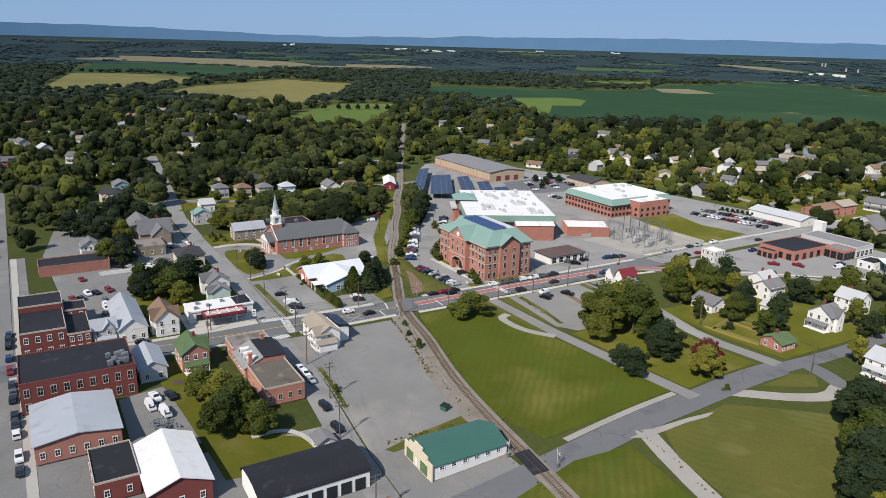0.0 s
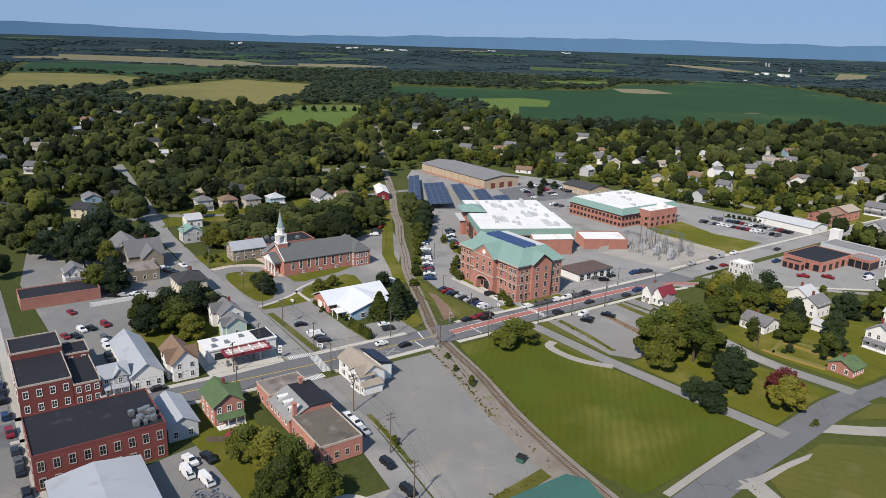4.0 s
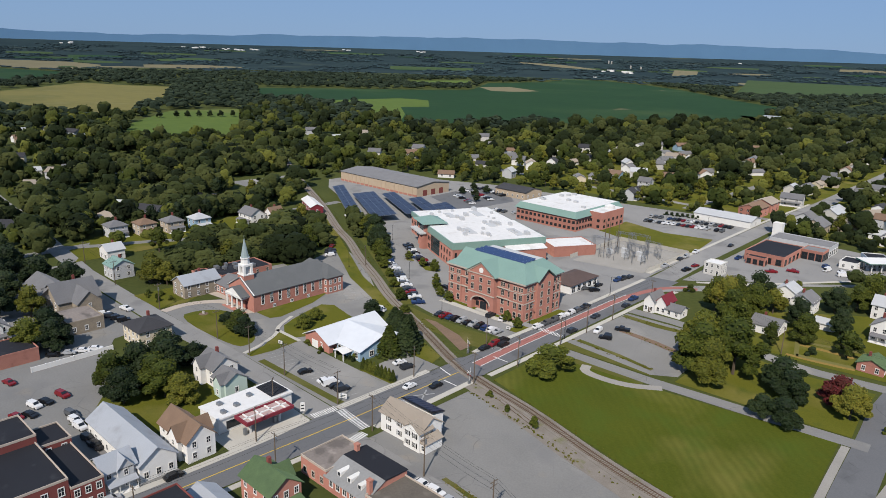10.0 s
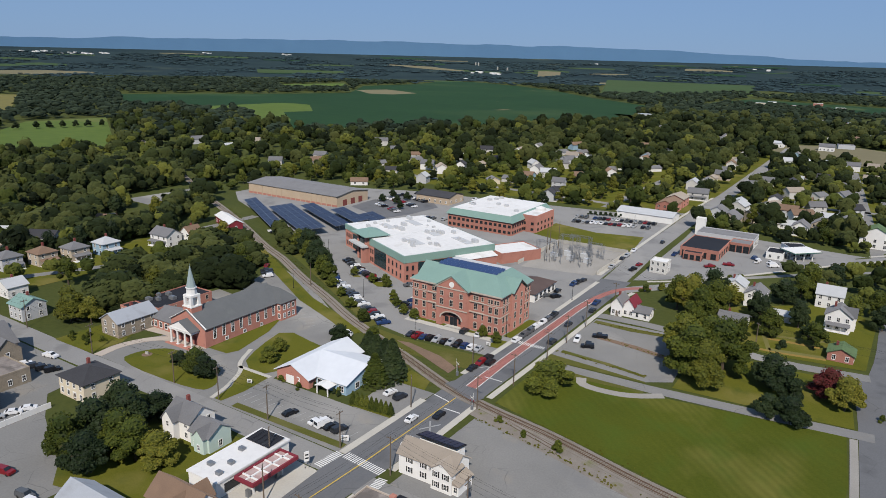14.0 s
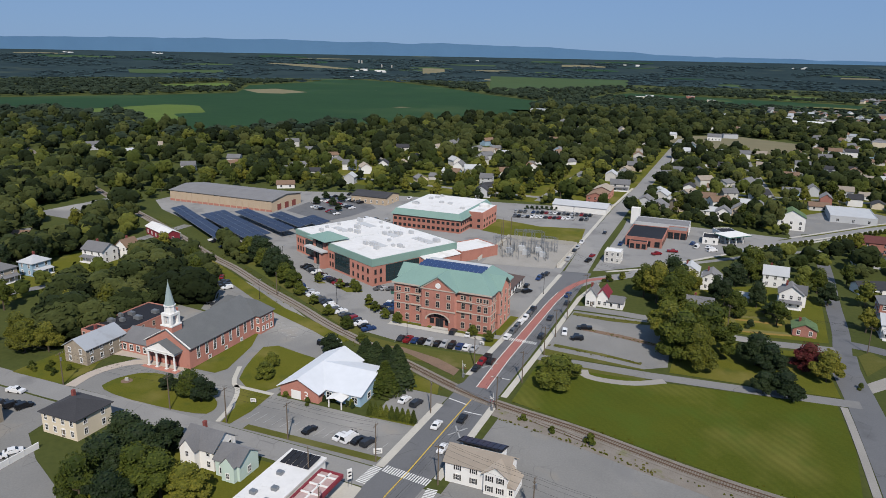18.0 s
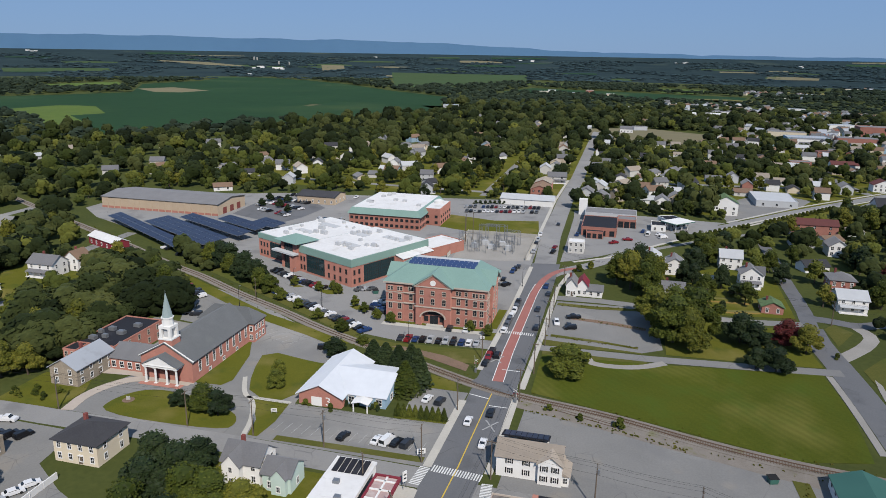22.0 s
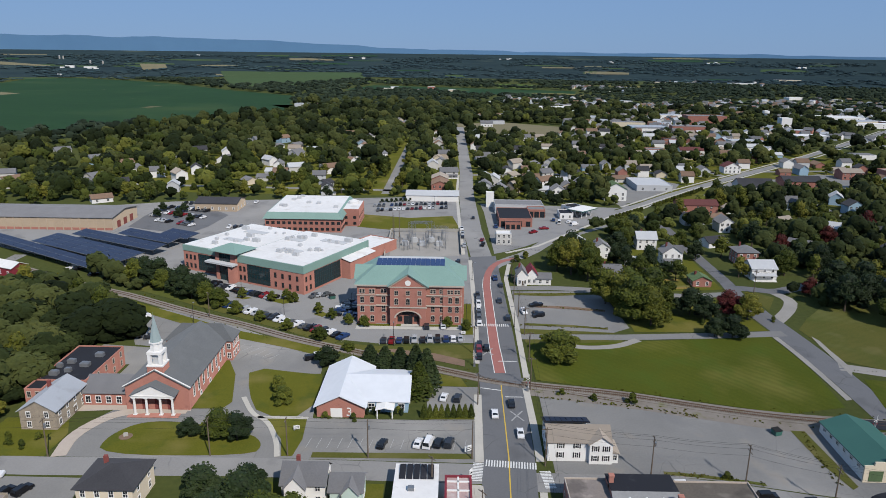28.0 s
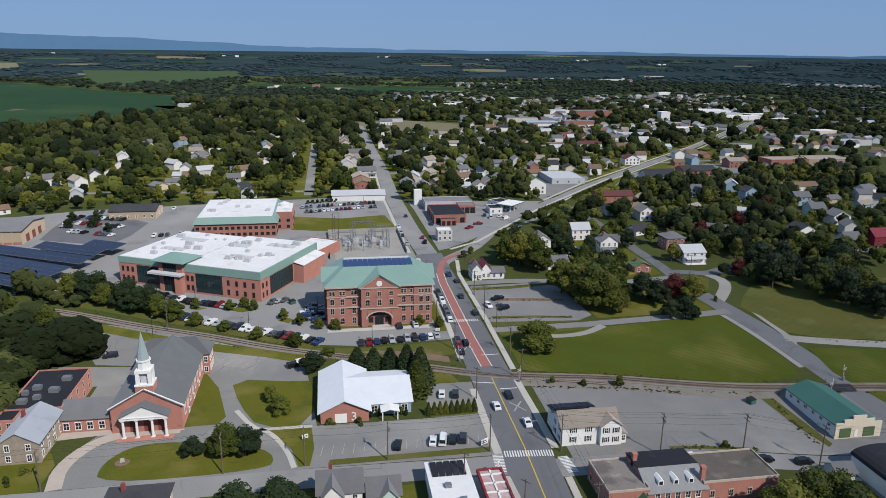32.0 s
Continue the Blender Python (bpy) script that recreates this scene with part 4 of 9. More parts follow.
        part("porch", bp, M["white"], root, "", pose(0, 0, 0, 0, 0, rot))
    return root


# the four-storey civic building of red brick
def civic_building():
    x0, x1, y0, y1, H = -60.0, -22.0, 95.0, 118.5, 15.0
    root = thing("civic_building", -41, 95, 0, "four-storey red brick civic building with green hipped metal roof", "building")
    claim(-41, 106.7, 38, 24)
    a, c, d = -19.0, 19.0, 23.5
    bm = bmesh.new()
    box(bm, a, 0, -0.5, c, d, H)
    for s in (-1, 1):                                   # corner bays and the side bays
        box(bm, s * 15.6 - 3.4, -0.45, -0.5, s * 15.6 + 3.4, 0, H)
        box(bm, s * 19.0 - 0.01, 6.5, -0.5, s * 20.0, 17, H)
    part("wall", bm, M["brick"], root)
    bm = bmesh.new()
    px = -0.4
    hull(bm, [(px - 6.6, -2.4, H - 0.1), (px + 6.6, -2.4, H - 0.1), (px, -2.4, H + 4.4)], [(px - 6.6, 0.5, H - 0.1), (px + 6.6, 0.5, H - 0.1), (px, 0.5, H + 4.4)])
    box(bm, px - 6.5, -2.4, 6.4, px + 6.5, 0, H)
    for s in (-1, 1):
        box(bm, px + s * 5.4 - 1.1, -2.4, -0.5, px + s * 5.4 + 1.1, 0, 6.4)
    n = 10                                              # arch over the entrance
    for i in range(n):
        a0, a1 = math.pi * i / n, math.pi * (i + 1) / n
        q = [(px + 4.4 * math.cos(a0), 3.2 + 2.6 * math.sin(a0)), (px + 4.4 * math.cos(a0), 6.4), (px + 4.4 * math.cos(a1), 6.4), (px + 4.4 * math.cos(a1), 3.2 + 2.6 * math.sin(a1))]
        hull(bm, [(x, -2.4, z) for x, z in q], [(x, -1.6, z) for x, z in q])
    part("entrance_bay", bm, M["brick"], root, "projecting brick entrance bay with gable")
    bm = bmesh.new()
    for i in range(12):
        a0, a1 = math.pi * i / 12, math.pi * (i + 1) / 12
        q = [(px + r * math.cos(t), 3.2 + r * 0.6 * math.sin(t)) for t, r in ((a0, 4.4), (a0, 5.0), (a1, 5.0), (a1, 4.4))]
        hull(bm, [(x, -2.55, z) for x, z in q], [(x, -2.3, z) for x, z in q])
    part("arch_band", bm, M["trim"], root, "pale stone arch band")
    bm = bmesh.new()
    box(bm, px - 4.3, -0.3, 0, px + 4.3, 0.05, 5.4, 0)
    part("entrance_wall", bm, M["brick"], root, "recessed brick entrance wall")
    for x, w, z0, z1 in ((-3.0, 0.75, 1.1, 3.1), (0, 1.5, 0.05, 3.4), (3.0, 0.75, 1.1, 3.1), (0, 2.2, 3.8, 4.9)):
        bm = bmesh.new()
        box(bm, px + x - w, -0.4, z0, px + x + w, -0.28, z1, 0)
        for k in (-w, 0, w):
            box(bm, px + x + k - 0.07, -0.46, z0, px + x + k + 0.07, -0.38, z1, 1)
        part("entrance_glazing", finish(bm, "entrance_glazing", [M["glass"], M["bronze"]]), None, root, "dark glazed entrance")
    for z, t, o in ((H - 0.25, 0.55, 0.75), (7.1, 0.35, 0.16), (11.1, 0.3, 0.16)):
        bm = bmesh.new()
        f = 0.46
        ring_out = [(a - o, -o - f), (c + o, -o - f), (c + o, d + o), (a - o, d + o)]
        ring_in = [(a + 0.05, 0.05), (c - 0.05, 0.05), (c - 0.05, d - 0.05), (a + 0.05, d - 0.05)]
        v = [[bm.verts.new((x, y, zz)) for x, y in ring] for ring, zz in ((ring_out, z), (ring_out, z + t), (ring_in, z + t), (ring_in, z))]
        for p, q in zip(v, v[1:] + v[:1]):
            for k in range(4):
                bm.faces.new((p[k], p[(k + 1) % 4], q[(k + 1) % 4], q[k]))
        part("cornice", bm, M["trim"], root, "pale stone cornice band")
    bm = bmesh.new()
    box(bm, px - 6.9, -2.7, 7.1, px + 6.9, -2.35, 7.5)
    part("bay_band", bm, M["trim"], root)
    bm = bmesh.new()
    for s in (-1, 1):
        beam(bm, (px + s * 7.1, -2.5, H - 0.1), (px, -2.5, H + 4.7), 0.3, 4)
    beam(bm, (px - 7.1, -2.5, H), (px + 7.1, -2.5, H), 0.25, 4)
    part("pediment_trim", bm, M["trim"], root)
    bm = bmesh.new()
    hull(bm, [(px + 1.05 * math.cos(t * 0.393), -2.4, H + 1.6 + 1.05 * math.sin(t * 0.393)) for t in range(16)], [(px + 1.05 * math.cos(t * 0.393), -2.55, H + 1.6 + 1.05 * math.sin(t * 0.393)) for t in range(16)])
    part("medallion", bm, M["white"], root, "round white gable medallion")
    bm = bmesh.new()                                    # hipped roof cut off by a flat well
    o, zt, ins = 1.0, H + 5.2, 6.3
    lo = [(a - o, -o, H + 0.3), (c + o, -o, H + 0.3), (c + o, d + o, H + 0.3), (a - o, d + o, H + 0.3)]
    hi = [(a + ins, ins + 1.2, zt), (c - ins, ins + 1.2, zt), (c - ins, d - ins + 2.6, zt), (a + ins, d - ins + 2.6, zt)]
    hull(bm, lo, hi)
    roof = part("roof", bm, M["greenroof"], root, "green standing-seam metal roof")
    bm = bmesh.new()
    for s in (-1, 1):
        q = [(px + s * 7.6, -3.1, H + 0.02), (px + s * 7.6, 7, H + 0.02), (px, 9.5, H + 5.0), (px, -3.1, H + 5.0)]
        q = q if s > 0 else q[::-1]
        hull(bm, q, [(x, y, z + 0.25) for x, y, z in q])
    bmesh.ops.remove_doubles(bm, verts=bm.verts[:], dist=0.01)
    part("entrance_roof", bm, M["greenroof"], root)
    for s in (-1, 1):                                   # side gables
        bm = bmesh.new()
        q = [(s * 21, 6, H + 0.05), (s * 14, 6, H + 0.05), (s * 12.5, 11.7, H + 4.1), (s * 21, 11.7, H + 4.1)]
        r = [(s * 21, 17.4, H + 0.05), (s * 14, 17.4, H + 0.05), (s * 12.5, 11.7, H + 4.1), (s * 21, 11.7, H + 4.1)]
        for k, t in ((q, 1), (r, -1)):
            k = k if t * s > 0 else k[::-1]
            k = k[::-1]
            hull(bm, k, [(x, y, z + 0.2) for x, y, z in k])
        bmesh.ops.remove_doubles(bm, verts=bm.verts[:], dist=0.01)
        part("side_roof", bm, M["greenroof"], root)
    for s in (-1, 1):
        bm = bmesh.new()
        hull(bm, [(s * 20, 6.8, H), (s * 20, 16.6, H), (s * 20, 11.7, H + 3.6)][::s], [(s * 19, 6.8, H), (s * 19, 16.6, H), (s * 19, 11.7, H + 3.6)][::s])
        part("side_gable", bm, M["brick"], root)
    bm = bmesh.new()
    box(bm, a + ins + 0.3, ins + 1.5, zt, c - ins - 0.3, d - ins + 2.3, zt + 0.05)
    part("roof_deck", bm, M["palegrey"], roof, "pale grey flat roof deck")
    for r in range(3):                                  # solar panels on the rear slope of the flat top
        for k in range(14):
            bm = bmesh.new() if r + k == 0 else None
            if bm:
                hull(bm, [(-0.85, -0.9, 0), (0.85, -0.9, 0), (0.85, 0.9, 0.7), (-0.85, 0.9, 0.7)], [(-0.85, -0.92, 0.06), (0.85, -0.92, 0.06), (0.85, 0.88, 0.76), (-0.85, 0.88, 0.76)])
                panel = finish(bm, "solar_panel", M["solar_sky"])
            part("solar_panel", panel, None, roof, "", pose(-11.8 + k * 1.82, 8.6 + r * 2.5, zt + 0.02))
    big = window_mesh(1.3, 1.9, M["trim"], M["glass"], True)
    small = window_mesh(1.25, 1.5, M["trim"], M["glass"])
    xs = [-17.3, -14.0, -10.6]
    for z, wm in ((1.1, big), (4.9, big), (8.4, big), (12.0, small)):
        for x in (-17.2, -13.6, -9.4, 8.6, 11.9, 14.9, 17.4):
            y = -0.45 if abs(x) > 12.2 else 0
            if z == 12.0:
                put_windows(root, window_mesh(0.75, 1.4, M["trim"], M["glass"], False, 0), [(x - 0.55, y, z, 0), (x + 0.55, y, z, 0)])
            else:
                put_windows(root, wm, [(x, y, z, 0)])
        for s, ang in ((1, 90), (-1, -90)):
            for y in (2.0, 4.6, 19.0, 21.6):
                put_windows(root, wm, [(s * 19, y, z, ang)])
            for y in (9.3, 14.0):
                put_windows(root, wm, [(s * 20, y, z, ang)])
        for x in along(a, c, 9):
            put_windows(root, wm, [(x, d, z, 180)])
    for z in (8.4, 12.0):
        for x in (-4.2, 0, 4.2):
            put_windows(root, small if z > 10 else big, [(px + x, -2.4, z, 0)])
    return root


civic_building()


# the large low building with white roof and green band, and its tower
def long_hall_building():
    W, D, H = 73.5, 54.5, 11.0
    root = thing("office_building", -108.8, 168.6, -30.3, "large two-storey brick office with white roof and green band", "building")
    claim(-108.8, 168.6, W, D, -30.3)
    root.matrix_basis = pose(-105.2, 158.8, 0, 0, 0, -26.5) @ Matrix.Diagonal((0.95, 0.88, 1.09, 1))
    a, b, c, e = -W / 2, -D / 2, W / 2, D / 2
    bm = bmesh.new()
    box(bm, a, b + 3, -0.5, a + 24, e, 8.2)
    box(bm, a + 24, b + 5, -0.5, a + 36, e, 8.2)
    box(bm, a + 36, b, -0.5, c, e, 8.2)
    part("wall", bm, M["brick"], root)
    bm = bmesh.new()
    box(bm, a - 0.2, b + 2.8, 8.2, a + 24, e + 0.2, 10.6)
    box(bm, a + 24, b + 9, 8.2, a + 36, e + 0.2, 10.6)
    box(bm, a + 36, b - 0.2, 8.2, c + 0.2, e + 0.2, 11.2)
    part("fascia", bm, M["greenroof"], root, "green metal fascia band")
    bm = bmesh.new()
    box(bm, a + 0.5, b + 3.5, 10.6, a + 24, e - 0.4, 10.75)
    part("roof", bm, M["whiteroof"], root, "white membrane roof")
    bm = bmesh.new()
    box(bm, a + 24, b + 9.6, 10.6, a + 36, e - 0.4, 10.75)
    part("roof", bm, M["whiteroof"], root, "white membrane roof")
    bm = bmesh.new()
    box(bm, a + 36.5, b + 0.4, 11.2, c - 0.4, e - 0.4, 11.3)
    roof = part("roof", bm, M["whiteroof"], root, "white membrane roof")
    bm = bmesh.new()                                    # entrance tower: brick piers, glazing between them
    for u0, u1 in ((a + 24.5, a + 26.5), (a + 33.5, a + 36.5)):
        box(bm, u0, b - 1.5, -0.5, u1, b + 9, 12.0)
    box(bm, a + 26.5, b + 0.5, -0.5, a + 33.5, b + 9, 12.0)
    box(bm, a + 26.5, b - 1.5, 11.0, a + 33.5, b + 0.5, 12.0)
    tower = part("tower", bm, M["brick"], root, "square brick entrance tower")
    bm = bmesh.new()
    box(bm, a + 26.5, b - 1.2, 0, a + 33.5, b + 0.52, 11.0, 0)
    for x in along(a + 26.5, a + 33.5, 5):
        box(bm, x - 0.06, b - 1.28, 0, x + 0.06, b - 1.18, 11.0, 1)
    part("tower_glazing", finish(bm, "tower_glazing", [M["curtain"], M["bronze"]]), None, tower, "dark glazed tower front")
    bm = bmesh.new()
    hip(bm, a + 24.5, b - 1.5, a + 36.5, b + 9, 12.2, 14.6, 2.4)
    part("tower_roof", bm, M["greenroof"], tower)
    bm = bmesh.new()
    box(bm, a + 21, b - 5.0, 7.2, a + 37.5, b - 1.3, 7.9)
    part("entrance_canopy", bm, M["palegrey"], root, "flat grey entrance canopy")
    bm = bmesh.new()
    for t in range(10):
        t0, t1 = -0.2 + t * 0.2, t * 0.2
        hull(bm, [(a + 34.5 + 2.2 * math.cos(k), b - 2.0 - 2.2 * math.sin(k), -0.3) for k in (t0, t1)] + [(a + 34.5 + 1.8 * math.cos(k), b - 2.0 - 1.8 * math.sin(k), -0.3) for k in (t1, t0)],
             [(a + 34.5 + 2.2 * math.cos(k), b - 2.0 - 2.2 * math.sin(k), 7.2) for k in (t0, t1)] + [(a + 34.5 + 1.8 * math.cos(k), b - 2.0 - 1.8 * math.sin(k), 7.2) for k in (t1, t0)])
    bmesh.ops.remove_doubles(bm, verts=bm.verts[:], dist=0.01)
    part("curved_wall", bm, M["brick"], root, "curved brick entrance wall")
    for x0, x1, z0, z1, y in ((a + 9.5, a + 23.6, 1.0, 7.7, b + 3), (a + 42, a + 55, 1.0, 7.9, b)):
        bm = bmesh.new()
        box(bm, x0, y - 0.1, z0, x1, y + 0.02, z1, 0)
        glazed = part("curtain_wall", bm, M["curtain"], root, "dark glazed curtain wall")
        for x in along(x0, x1, int((x1 - x0) / 1.5)):
            bm = bmesh.new()
            box(bm, x - 0.05, y - 0.17, z0, x + 0.05, y - 0.08, z1)
            part("mullion", bm, M["bronze"], glazed)
        for z in (z0 + (z1 - z0) * k / 4 for k in range(5)):
            bm = bmesh.new()
            box(bm, x0, y - 0.16, z - 0.05, x1, y - 0.08, z + 0.05)
            part("transom", bm, M["bronze"], glazed)
    bm = bmesh.new()
    x = c
    box(bm, x - 0.02, b + 8, 1.0, x + 0.1, b + 29, 7.9, 0)
    glazed = part("curtain_wall", bm, M["curtain"], root, "dark glazed curtain wall")
    for y in along(b + 8, b + 29, 14):
        bm = bmesh.new()
        box(bm, x + 0.08, y - 0.05, 1.0, x + 0.17, y + 0.05, 7.9)
        part("mullion", bm, M["bronze"], glazed)
    for z in (1.0, 2.7, 4.4, 6.1, 7.8):
        bm = bmesh.new()
        box(bm, x + 0.08, b + 8, z - 0.05, x + 0.16, b + 29, z + 0.05)
        part("transom", bm, M["bronze"], glazed)
    wm = window_mesh(0.95, 1.6, M["bronze"], M["glass"])
    put_windows(root, wm, [(xx, b, z, 0) for xx in (a + 38, a + 40.3, a + 58, a + 62, a + 66, a + 70) for z in (1.4, 5.0)] + [(c, yy, z, 90) for yy in (b + 1.8, b + 5) for z in (1.4, 5.0)] + [(a, yy, z, -90) for yy in along(b + 4, e, 9) for z in (1.4, 5.0)] + [(xx, b + 3, z, 0) for xx in (a + 2, a + 4.6, a + 7.2) for z in (1.4, 5.0)])
    # low brick wing and annex on the street side
    bm = bmesh.new()
    box(bm, c - 0.02, b + 30, -0.5, c + 5, e - 2, 7.4)
    wing = part("wing", bm, M["brick"], root, "low brick wing")
    bm = bmesh.new()
    hull(bm, [(c - 0.2, b + 29.6, 8.4), (c + 5.4, b + 29.6, 7.3), (c + 5.4, e - 1.6, 7.3), (c - 0.2, e - 1.6, 8.4)], [(c - 0.2, b + 29.6, 8.6), (c + 5.4, b + 29.6, 7.5), (c + 5.4, e - 1.6, 7.5), (c - 0.2, e - 1.6, 8.6)])
    part("wing_roof", bm, M["whiteroof"], wing)
    # roof plant, skylights and stains of its own shape
    rng = random.Random(5)
    for k in range(30):
        u, v = rng.uniform(a + 5, c - 4), rng.uniform(b + 11, e - 4)
        w, dd, hh = rng.choice(((2.6, 1.8, 1.3), (1.6, 1.6, 1.0), (3.6, 2.2, 1.5), (1.0, 1.0, 0.7)))
        bm = bmesh.new()
        box(bm, -w / 2, -dd / 2, 0, w / 2, dd / 2, hh)
        box(bm, -w / 2 + 0.2, -dd / 2 + 0.2, hh, w / 2 - 0.2, dd / 2 - 0.2, hh + 0.18)
        part("rooftop_unit", bm, M["palegrey"], roof, "", pose(u, v, 10.7 if u < a + 36 else 11.28))
    for u, v, w, dd in ((c - 20, b + 18, 12, 5), (a + 15, b + 40, 13, 5), (c - 12, e - 12, 14, 5), (a + 16, b + 22, 12, 4.5), (a + 44, b + 36, 8, 5)):
        bm = bmesh.new()
        box(bm, -w / 2, -dd / 2, 0, w / 2, dd / 2, 0.25)
        part("roof_mat", bm, M["palegrey"], roof, "grey walkway mat", pose(u, v, 10.74 if u < a + 36 else 11.29))
    return root


long_hall_building()


def annex():
    root = simple_house(-74, 183, -58, 206, 5.0, 0, M["brick"], M["whiteroof"], "flat", "low brick annex with white flat roof", "annex", (0, 0, 0, 0), rz=-30)


annex()


def second_office():
    root = thing("office_building", -106, 250, 0, "two-storey brick office with white roof and green sloped band", "building")
    claim(-106, 250, 46, 52)
    bm = bmesh.new()
    box(bm, -22, -25, -0.5, 20, 25, 8.0)
    box(bm, 18, -10, -0.5, 28, 14, 10.0)
    part("wall", bm, M["brick"], root)
    bm = bmesh.new()
    hull(bm, [(-23, -26, 7.6), (21, -26, 7.6), (21, 26, 7.6), (-23, 26, 7.6)], [(-21, -23.5, 10.8), (18.5, -23.5, 10.8), (18.5, 24, 10.8), (-21, 24, 10.8)])
    part("fascia", bm, M["greenroof"], root, "green sloped metal band")
    bm = bmesh.new()
    box(bm, -20.5, -23, 10.78, 18, 23.5, 10.9)
    roof = part("roof", bm, M["whiteroof"], root, "white membrane roof")
    bm = bmesh.new()
    box(bm, 18.6, -9.6, 9.9, 27.6, 13.6, 10.12)
    part("wing_roof", bm, M["whiteroof"], root)
    bm = bmesh.new()
    tube(bm, 23, 6, 10.1, 11.6, 3.2, 3.0, 16)
    tube(bm, 23, 6, 11.6, 12.6, 3.0, 0.6, 16)
    part("drum", bm, M["whiteroof"], roof, "low white roof drum")
    rng = random.Random(8)
    for k in range(9):
        bm = bmesh.new()
        box(bm, -1.2, -1, 0, 1.2, 1, 1.2)
        box(bm, -0.9, -0.7, 1.2, 0.9, 0.7, 1.35)
        part("rooftop_unit", bm, M["palegrey"], roof, "", pose(rng.uniform(-17, 15), rng.uniform(-18, 20), 10.85))
    wm = window_mesh(1.5, 1.2, M["bronze"], M["glass"])
    put_windows(root, wm, face_spots(-22, -25, 20, 25, "s", 14, (1.2, 4.6)) + face_spots(-22, -25, 20, -10, "e", 5, (1.2, 4.6)) + face_spots(18, -10, 28, 14, "s", 2, (1.2, 4.6)) + face_spots(18, -10, 28, 14, "e", 5, (1.2, 4.6)) + face_spots(-22, -25, 20, 25, "w", 12, (1.2, 4.6)))


second_office()


def warehouse():
    root = thing("warehouse", -246, 234, 0, "long tan block warehouse with grey metal roof", "warehouse")
    claim(-248, 238, 84, 36)
    bm = bmesh.new()
    walls(bm, -43, -16, 38, 16, 7.0, "x", 9.0)
    part("wall", bm, M["tanwall"], root)
    bm = bmesh.new()
    gable(bm, -43, -16, 38, 16, 7.0, 9.0, "x", 0.6)
    part("roof", bm, M["greyroof"], root)
    for x in along(-41, 36, 17):
        bm = bmesh.new()
        box(bm, x - 0.3, -16.25, -0.4, x + 0.3, -15.98, 6.6)
        part("pilaster", bm, M["tanwall"], root)
    bm = bmesh.new()
    box(bm, -43, -16.2, -0.4, 38, -15.9, 1.4)
    part("base_course", bm, M["brick"], root)
    for y in (-8, 0, 8):
        bm = bmesh.new()
        box(bm, 37.9, y - 2, 0, 38.12, y + 2, 4)
        part("loading_door", bm, M["brick_dark"], root)


warehouse()
simple_house(-182, 272, -156, 291, 5.0, 7.2, M["tanwall"], M["darkroof"], "x", "tan single-storey building with dark roof", "small_office", (6, 3, 6, 3), (1.2,), chimney=False)
simple_house(-54, 305, -19, 322, 4.0, 6.0, M["white"], M["palegrey"], "x", "long white metal shed with pale roof", "shed", (0, 1, 0, 0), (1.2,), chimney=False)


# carports with solar panels
def carport(cx, cy, length, width, rz, label):
    root = thing("solar_carport", cx, cy, rz, label, "carport", "solar carports")
    root.matrix_basis = pose(cx, cy, 0, 0, 0, rz)
    claim(cx, cy, length, width, rz)
    n = max(3, int(length / 9))
    bm = bmesh.new()
    hull(bm, [(-length / 2, -width / 2, 3.4), (length / 2, -width / 2, 3.4), (length / 2, width / 2, 4.5), (-length / 2, width / 2, 4.5)], [(-length / 2, -width / 2, 3.55), (length / 2, -width / 2, 3.55), (length / 2, width / 2, 4.65), (-length / 2, width / 2, 4.65)])
    part("frame", bm, M["steel"], root)
    for i in range(n):
        x = -length / 2 + length * (i + 0.5) / n
        bm = bmesh.new()
        box(bm, x - 0.2, -0.2, -0.3, x + 0.2, 0.2, 3.9)
        beam(bm, (x, -width * 0.4, 3.35), (x, width * 0.4, 4.25), 0.15, 4)
        part("column", bm, M["steel"], root)
    rows = max(2, int(width / 3.3))
    w, d = length / n, width / rows
    bm = bmesh.new()
    sl = 1.1 / width
    hull(bm, [(-w / 2 + 0.13, -d / 2 + 0.16, -d / 2 * sl), (w / 2 - 0.13, -d / 2 + 0.16, -d / 2 * sl), (w / 2 - 0.13, d / 2 - 0.16, d / 2 * sl), (-w / 2 + 0.13, d / 2 - 0.16, d / 2 * sl)],
         [(-w / 2 + 0.13, -d / 2 + 0.16, -d / 2 * sl + 0.08), (w / 2 - 0.13, -d / 2 + 0.16, -d / 2 * sl + 0.08), (w / 2 - 0.13, d / 2 - 0.16, d / 2 * sl + 0.08), (-w / 2 + 0.13, d / 2 - 0.16, d / 2 * sl + 0.08)])
    me = finish(bm, "solar_panel", M["solar"])
    for i in range(n):
        for j in range(rows):
            y = -width / 2 + d * (j + 0.5)
            part("solar_panel", me, None, root, "", pose(-length / 2 + w * (i + 0.5), y, 4.1 + y * sl))


carport(-217, 168, 101, 7.6, -32, "long low carport roofed with dark solar panels")
carport(-201, 175.5, 68, 14.5, -30, "wide carport roofed with dark solar panels")
carport(-192.5, 190.5, 61, 8.6, -28, "narrow carport roofed with dark solar panels")
carport(-180, 198.5, 38, 8.4, -28, "short carport roofed with dark solar panels")
carport(-166, 203, 20, 9.5, -28, "small carport roofed with dark solar panels")


